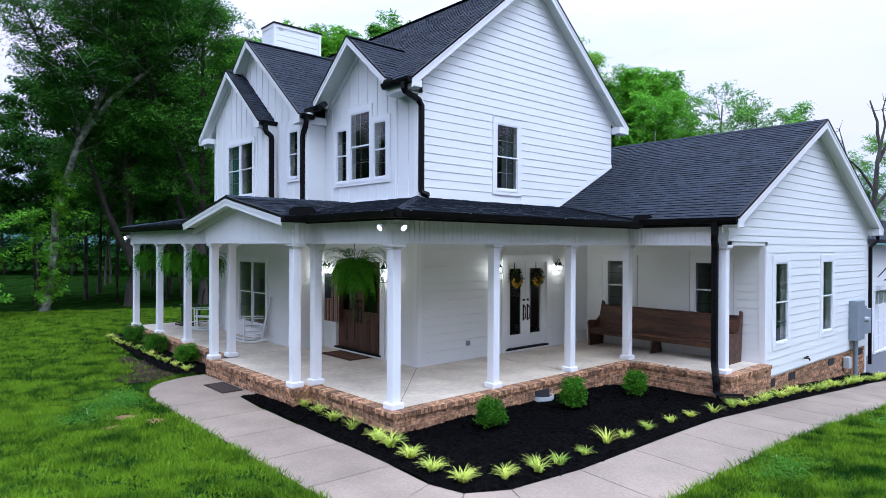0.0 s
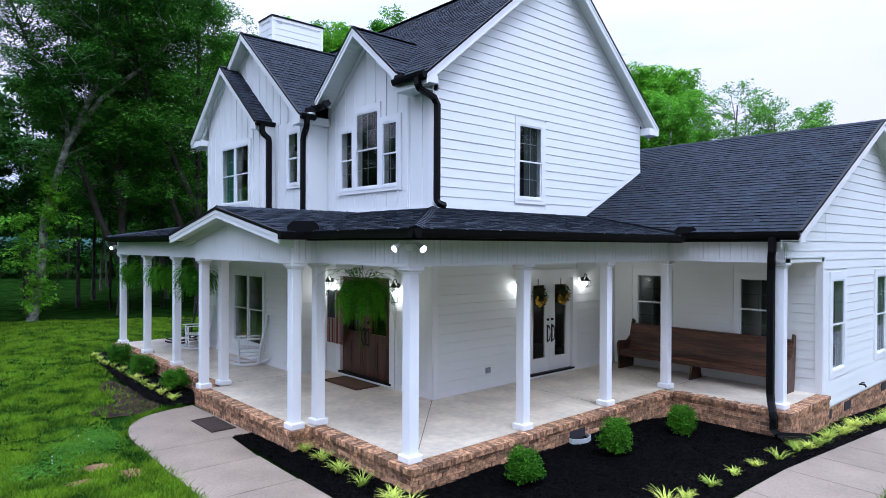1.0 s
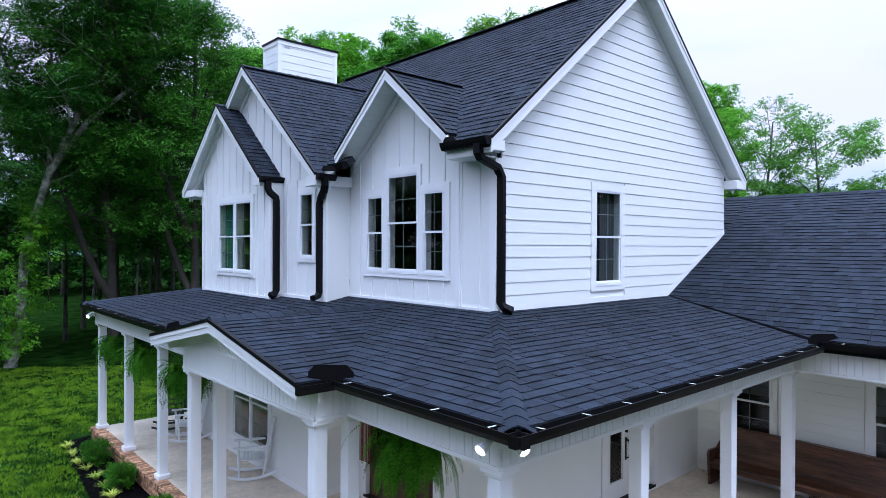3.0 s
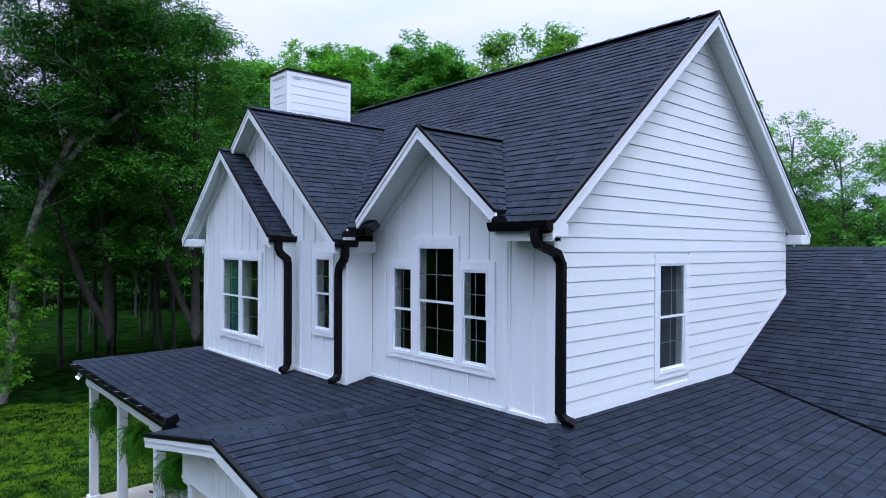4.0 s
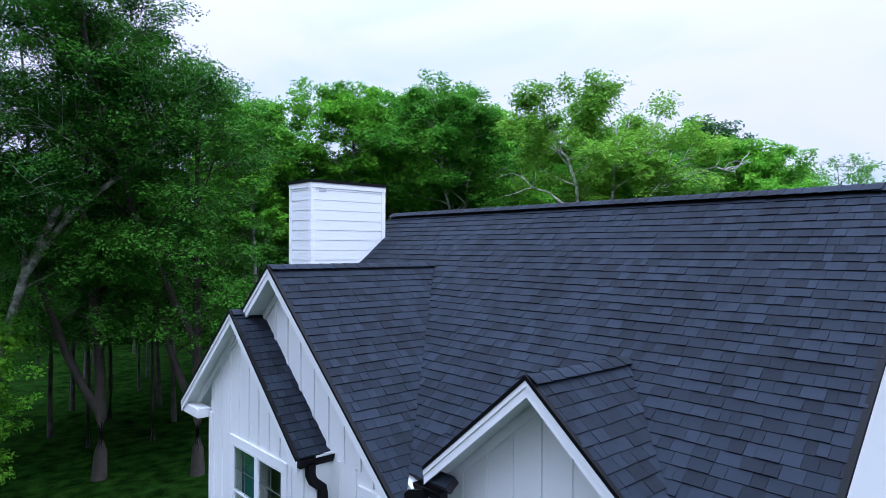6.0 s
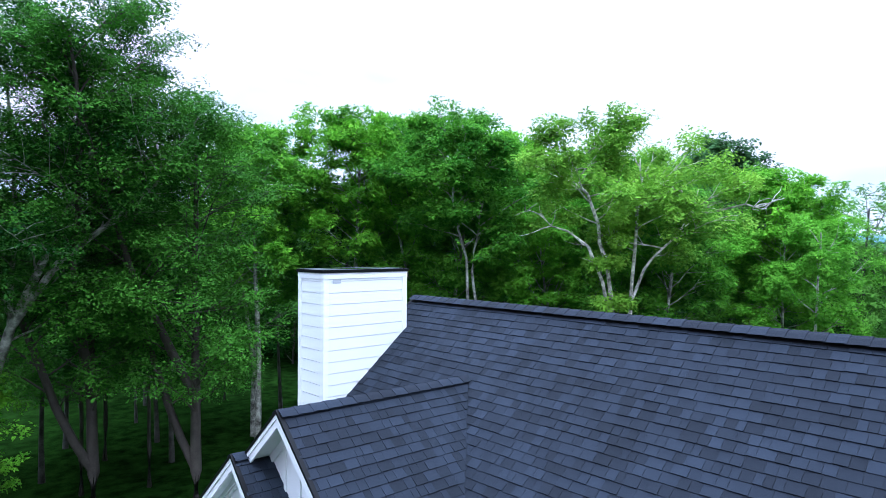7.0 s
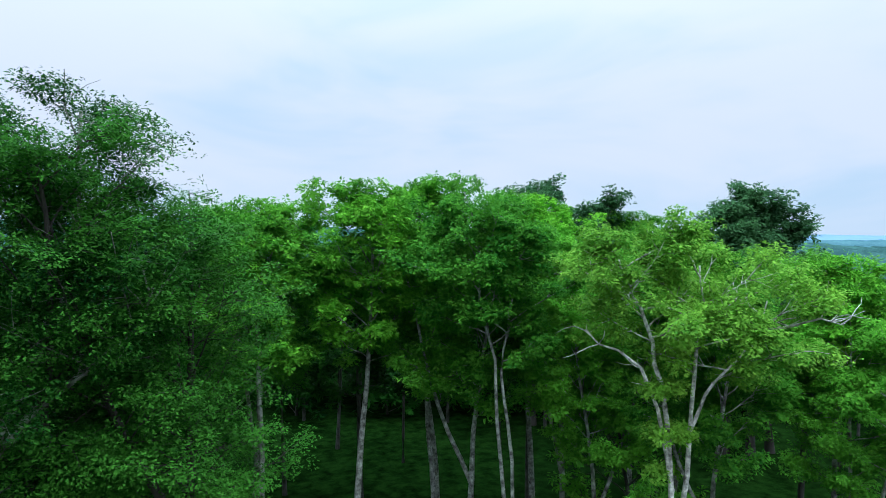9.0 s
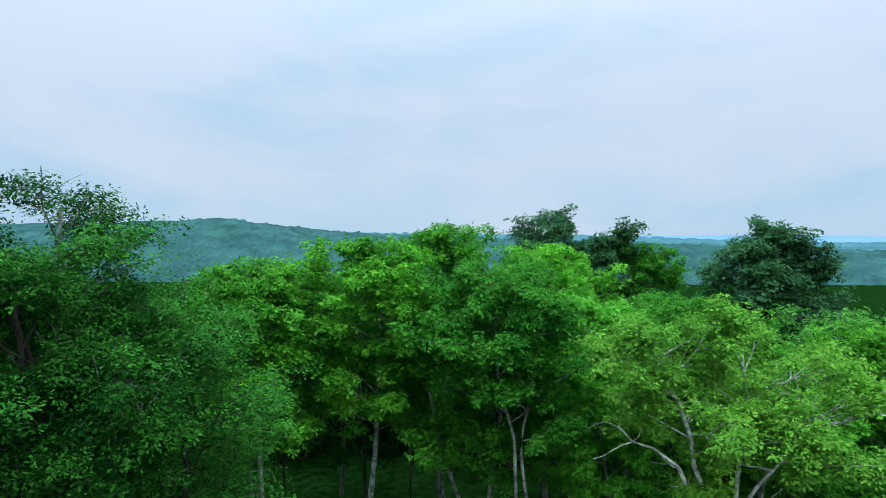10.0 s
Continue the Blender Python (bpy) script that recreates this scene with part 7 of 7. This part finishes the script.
def wreath(u, v, seed):
    place = facing_side(SIDE)
    t = thing("wreath", "dark twig wreath with yellow flowers hung on the glass door", "wreath", "door wreaths")
    g = np.random.default_rng(seed)
    ring = [(u + 0.13 * math.cos(a), 0.0, v + 0.16 * math.sin(a)) for a in np.linspace(0, math.tau, 26)]
    bm = bmesh.new()
    for k in range(4):
        tube(bm, [place(p[0] + g.normal(0, 0.012), 0.0 + g.uniform(-0.02, 0.03), p[2] + g.normal(0, 0.012)) for p in ring], 0.008, 4)
    part("twig_ring", bm, BARK_DARK, t)
    c = [place(p[0], 0.01, p[2]) for p in ring]
    vv, ff = leaves(seed, c, [0.09] * len(c), 26, 0.06, 0.1, 0.3)
    f = new("foliage", mesh_from("foliage", vv.tolist(), ff.tolist(), WREATH_LEAF))
    f.parent = t
    tagged(f, kind="stuff")
    for k in range(15):
        a = -2.9 + k * 0.19 + g.normal(0, 0.1)
        r = g.uniform(0.08, 0.19)
        cc = place(u + r * math.cos(a), 0.05, v + (r + 0.03) * math.sin(a))
        bm = bmesh.new()
        bmesh.ops.create_icosphere(bm, subdivisions=1, radius=0.030 + g.uniform(0, 0.012), matrix=Matrix.Translation(cc))
        for w in bm.verts:
            w.co += Vector(g.normal(0, 0.006, 3))
        part("flower", bm, YELLOW, t)
    bm = bmesh.new()
    slab(bm, rect(u - 0.012, u + 0.012, v + 0.14, 2.11), place, -0.03, -0.026)
    part("hanger", bm, BLACK_IRON, t)


WREATH_LEAF = leaf_material("dried_leaf", (0.05, 0.06, 0.02), (0.012, 0.014, 0.007), 0.2)
YELLOW = material("yellow_petals", (0.55, 0.33, 0.02), 0.8, spread=0.25, fine=80, by="object", by_spread=0.2)
wreath(5.25, 1.72, 3)
wreath(6.03, 1.74, 4)

# ---- fixtures on the wing and its brick ----
meter = thing("electric_meter", "grey metal electric meter boxes with conduit on white siding", "meter box")
s = facing_side(WING_Y - 0.02)
bm = boxed((13.72, WING_Y - 0.24, -0.04), (14.36, WING_Y - 0.022, 1.04), 0.012)
part("main_box", bm, METER_GREY, meter)
part("side_box", boxed((14.44, WING_Y - 0.20, 0.08), (14.72, WING_Y - 0.022, 0.86), 0.01), METER_GREY, meter)
part("side_box", boxed((14.76, WING_Y - 0.19, 0.06), (15.20, WING_Y - 0.022, 0.76), 0.01), METER_GREY, meter)
bm = bmesh.new()
tube(bm, [(14.42, WING_Y - 0.22, 0.50), (14.42, WING_Y - 0.34, 0.50)], [0.08, 0.07], 14)
part("dial", bm, PLASTIC_GREY, meter)
bm = bmesh.new()
tube(bm, [(14.0, WING_Y - 0.12, -0.04), (14.0, WING_Y - 0.12, -1.15)], 0.06, 10)
part("conduit", bm, METER_GREY, meter)
part("small_box", boxed((13.3, WING_Y - 0.16, -0.75), (13.52, WING_Y - 0.02, -0.45), 0.01), PLASTIC_GREY, meter)
spigot = thing("garden_tap", "small dark outdoor tap on the white siding", "tap")
bm = bmesh.new()
tube(bm, [(10.4, WING_Y - 0.02, -0.13), (10.4, WING_Y - 0.12, -0.13), (10.4, WING_Y - 0.15, -0.18)], 0.022, 7)
tube(bm, [(10.4, WING_Y - 0.09, -0.10), (10.4, WING_Y - 0.09, -0.08)], 0.035, 8)
part("body", bm, BLACK_IRON, spigot)
outlet = thing("wall_outlet", "grey weatherproof outlet box low on the porch wall", "outlet")
part("cover", boxed((3.60, SIDE - 0.06, 0.31), (3.72, SIDE - 0.02, 0.41), 0.008), METER_GREY, outlet)
bucket = thing("bucket", "white plastic bucket standing beside the walk", "bucket", at=Matrix.Translation((14.6, -3.35, ground_height(14.6, -3.35) + 0.03)))
bm = bmesh.new()
tube(bm, [(0, 0, 0), (0, 0, 0.36), (0, 0, 0.38), (0, 0, 0.39)], [0.14, 0.17, 0.18, 0.17], 16)
part("body", bm, TRIM, bucket)

# garage beyond the wing
garage = thing("garage", "white lap-sided garage with a panelled white door and dark roof", "garage")
GY = -1.15
w = wall_core("front_wall", [(15.6, -1.4), (30, -1.4), (30, 2.6), (15.6, 2.6)], facing_side(GY), [(20.3, 23.2, -1.25, 0.95)], garage)
lap_siding(rect(15.6, 24.5, -1.2, 2.6), facing_side(GY), [(20.15, 23.35, -1.3, 1.1)], w, -1.2, 0.178)
door = part("garage_door", slabbed(rect(20.3, 23.2, -1.25, 0.95), facing_side(GY), -0.10, -0.06), TRIM, garage)
for k in range(4):
    for n in range(4):
        part("door_panel", slabbed(rect(20.36 + n * 0.72, 20.98 + n * 0.72, -1.2 + k * 0.55, -0.72 + k * 0.55), facing_side(GY), -0.06, -0.045), GLASS if k == 3 else TRIM, door)
bm = bmesh.new()
for r in (rect(20.15, 20.3, -1.3, 1.1), rect(23.2, 23.35, -1.3, 1.1), rect(20.3, 23.2, 0.95, 1.1)):
    slab(bm, r, facing_side(GY), 0.0, 0.04)
part("door_trim", bm, TRIM, garage)
roof_plane("roof_slope", [(15.9, GY - 0.4, 2.75), (30, GY - 0.4, 2.75), (30, 4.5, 5.3), (15.9, 4.5, 5.3)], garage, (1, 0, 0), seed=81, step=0.284)
part("roof_gutter", boxed((15.95, GY - 0.5, 2.64), (30, GY - 0.4, 2.75)), GUTTER, garage)
barn_lamp = thing("gooseneck_lamp", "black gooseneck barn lamp above the garage door", "wall lamp")
bm = bmesh.new()
tube(bm, [(20.7, GY - 0.03, 1.45), (20.7, GY - 0.25, 1.75), (20.7, GY - 0.45, 1.70), (20.7, GY - 0.48, 1.52)], 0.018, 6)
part("arm", bm, BLACK_IRON, barn_lamp)
bm = bmesh.new()
tube(bm, [(20.7, GY - 0.48, 1.55), (20.7, GY - 0.48, 1.45), (20.7, GY - 0.48, 1.38), (20.7, GY - 0.48, 1.33)], [0.04, 0.07, 0.24, 0.30], 14)
part("shade", bm, BLACK_IRON, barn_lamp)

# crawl-space vents and the splash tray below the downspout
for x, y, w0 in ((3.12, -0.172, 0.40),):
    t = thing("vent_well", "grey plastic window well in front of a dark crawl-space vent", "vent")
    bm = bmesh.new()
    ring = [(x + 0.22 * math.cos(a), y - 0.02 - 0.16 * math.sin(a)) for a in np.linspace(0, math.pi, 12)]
    for p, q in zip(ring, ring[1:]):
        vs = [bm.verts.new(c) for c in ((*p, -0.40), (*q, -0.40), (*q, -0.24), (*p, -0.24))]
        bm.faces.new(vs)
    bmesh.ops.remove_doubles(bm, verts=bm.verts, dist=0.001)
    bmesh.ops.solidify(bm, geom=bm.faces[:], thickness=0.015)
    part("well", bm, PLASTIC_GREY, t)
    part("grille", boxed((x - 0.20, y - 0.012, -0.32), (x + 0.20, y, -0.14)), DECK, t)
t = thing("vent_well", "grey plastic window well in front of a dark crawl-space vent", "vent")
bm = bmesh.new()
ring = [(-0.29 - 0.20 * math.sin(a), 8.15 + 0.26 * math.cos(a)) for a in np.linspace(0, math.pi, 12)]
for p, q in zip(ring, ring[1:]):
    bm.faces.new([bm.verts.new(c) for c in ((*p, -0.40), (*q, -0.40), (*q, -0.25), (*p, -0.25))])
bmesh.ops.remove_doubles(bm, verts=bm.verts, dist=0.001)
bmesh.ops.solidify(bm, geom=bm.faces[:], thickness=0.015)
part("well", bm, PLASTIC_GREY, t)
part("grille", boxed((-0.286, 7.95, -0.32), (-0.272, 8.35, -0.12)), DECK, t)
for x in (8.5, 9.7, 12.4, 14.9):
    t = thing("crawl_vent", "dark crawl-space vent in the brick foundation", "vent", "foundation vents")
    part("grille", boxed((x - 0.2, WING_Y - 0.002, -0.56), (x + 0.2, WING_Y + 0.01, -0.38)), DECK, t)
tray = thing("splash_tray", "dark grey plastic splash tray below the black downspout", "splash block")
bm = bmesh.new()
for a, b in (((5.85, -2.95, -0.345), (6.15, -2.35, -0.33)), ((5.84, -2.95, -0.345), (5.86, -2.35, -0.27)), ((6.14, -2.95, -0.345), (6.16, -2.35, -0.27))):
    box(bm, a, b)
bmesh.ops.transform(bm, matrix=Matrix.Translation((6.0, -2.36, -0.03)) @ pose(0, 0, 0, 0, 0, 40) @ Matrix.Diagonal((0.75, 0.75, 1, 1)) @ Matrix.Translation((-6.0, 2.6, 0)), verts=bm.verts)
part("tray", bm, BLACK_IRON, tray)


# ---- brickwork of the porch skirt and foundation ----
brick_count = {"brick": 0, "cap_brick": 0}
rest_bricks = bmesh.new()
foundation = new("foundation")
foundation.parent = house
tagged(foundation, "brown mottled brick skirt with a rowlock cap")


def brick_face(place, u0, u1, top, courses, near, seed):
    """Bricks in running bond below a height, on a mortar core."""
    rnd = random.Random(seed)
    part("mortar_core", slabbed(rect(u0 + 0.012, u1 - 0.012, top - courses * 0.072 - 0.02, top), place, -0.10, -0.014), MORTAR, foundation)
    for c in range(courses):
        v1 = top - c * 0.072 - 0.004
        u = u0 - (0.101 if c % 2 else 0.0)
        while u < u1:
            a, b = max(u, u0), min(u + 0.192, u1)
            if b - a > 0.012:
                proud = rnd.uniform(-0.002, 0.003)
                if near and brick_count["brick"] < 300:
                    part("brick", slabbed(rect(a, b, v1 - 0.062, v1), place, -0.06, proud), BRICK, foundation)
                    brick_count["brick"] += 1
                else:
                    slab(rest_bricks, rect(a, b, v1 - 0.062, v1), place, -0.06, proud)
            u += 0.202


def brick_cap(place, u0, u1, near, seed):
    """A row of bricks on edge along the rim of the porch floor; w runs outwards."""
    rnd = random.Random(seed)
    part("mortar_core", slabbed(rect(u0 + 0.012, u1 - 0.012, -0.075, -0.006), place, -0.205, 0.006), MORTAR, foundation)
    n = max(1, round((u1 - u0) / 0.078))
    step = (u1 - u0) / n
    for k in range(n):
        u = u0 + k * step
        lift, out = rnd.uniform(-0.002, 0.003), 0.028 + rnd.uniform(-0.003, 0.003)
        r = rect(u + 0.005, u + step - 0.005, -0.078, 0.0 + lift)
        if near and brick_count["cap_brick"] < 300:
            part("cap_brick", slabbed(r, place, -0.212, out), BRICK, foundation)
            brick_count["cap_brick"] += 1
        else:
            slab(rest_bricks, r, place, -0.212, out)


SX, SY, WX = -0.27, -0.17, 6.16
for place, u0, u1, near, n in (
    (facing_side(SY), SX, WX, True, 5), (facing_front(WX), -SY, 2.28, True, 6), (facing_side(-2.28), WX, 8.10, True, 7), (facing_front(SX), -2.27, -SY, True, 5),
    (facing_side(2.27), -0.635, SX, False, 5), (facing_front(-0.635), -6.14, -2.27, False, 5), (facing_left(6.14), -SX, 0.635, False, 5), (facing_front(SX), -13.3, -6.14, False, 5),
):
    brick_cap(place, u0, u1, True, int(abs(u0) * 10))
    brick_face(place, u0, u1, -0.08, n, near, int(abs(u1) * 10))
brick_face(facing_side(WING_Y + 0.01), 8.10, 15.45, -0.34, 12, False, 9)
brick_face(facing_left(13.3), -2.2, -SX, -0.08, 5, False, 10)
tagged(part("brick_field", rest_bricks, BRICK_REST, foundation), kind="stuff")

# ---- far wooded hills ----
# each range is paler and bluer with distance: haze put into the base colour
HILL = material("haze_tinted_wood", (0.058, 0.118, 0.100), 0.95, spread=0.35, scale=0.05, fine=0.5, bump=0, dark=(0.040, 0.088, 0.082), spec=0.0)
HILL_MID = material("haze_tinted_mid_wood", (0.10, 0.19, 0.20), 0.95, spread=0.2, scale=0.03, fine=0.3, bump=0, dark=(0.075, 0.15, 0.17), spec=0.0)
HILL_FAR = material("haze_tinted_far_wood", (0.20, 0.30, 0.43), 0.95, spread=0.1, scale=0.01, fine=0.1, bump=0, spec=0.0)


def hill_range(name, far, heights, mat, rough, seed, deep):
    """A wooded ridge across the view, with the bumps of its tree tops. heights: metres at even steps from left to right."""
    g = np.random.default_rng(seed)
    n, rows = 520, 9
    f = np.linspace(0, 1, n + 1)
    h = np.interp(f * (len(heights) - 1), range(len(heights)), heights)
    verts, faces = [], []
    for i in range(n + 1):
        lat = (f[i] - 0.5) * 2.4 * far
        for k in range(rows):
            rise = math.sin(0.5 * math.pi * k / (rows - 1)) ** 0.8
            s = -deep + 1.6 * deep * k / (rows - 1)
            z = -4 + (h[i] + 4) * rise + rough * (g.random() + g.random()) * (1.1 if k else 0)
            x, y = 0.666 * (far + s) + 0.746 * lat, 0.746 * (far + s) - 0.666 * lat
            verts.append((x, y, z))
        verts.append((verts[-1][0] + 0.4 * deep, verts[-1][1] + 0.4 * deep, -4))
    for i in range(n):
        for k in range(rows):
            a = i * (rows + 1) + k
            faces.append((a, a + rows + 1, a + rows + 2, a + 1))
    tagged(new(name, mesh_from(name, verts, faces, mat, True)), "wooded hills on the horizon, distance haze put into their colour", "hills", kind="structure")


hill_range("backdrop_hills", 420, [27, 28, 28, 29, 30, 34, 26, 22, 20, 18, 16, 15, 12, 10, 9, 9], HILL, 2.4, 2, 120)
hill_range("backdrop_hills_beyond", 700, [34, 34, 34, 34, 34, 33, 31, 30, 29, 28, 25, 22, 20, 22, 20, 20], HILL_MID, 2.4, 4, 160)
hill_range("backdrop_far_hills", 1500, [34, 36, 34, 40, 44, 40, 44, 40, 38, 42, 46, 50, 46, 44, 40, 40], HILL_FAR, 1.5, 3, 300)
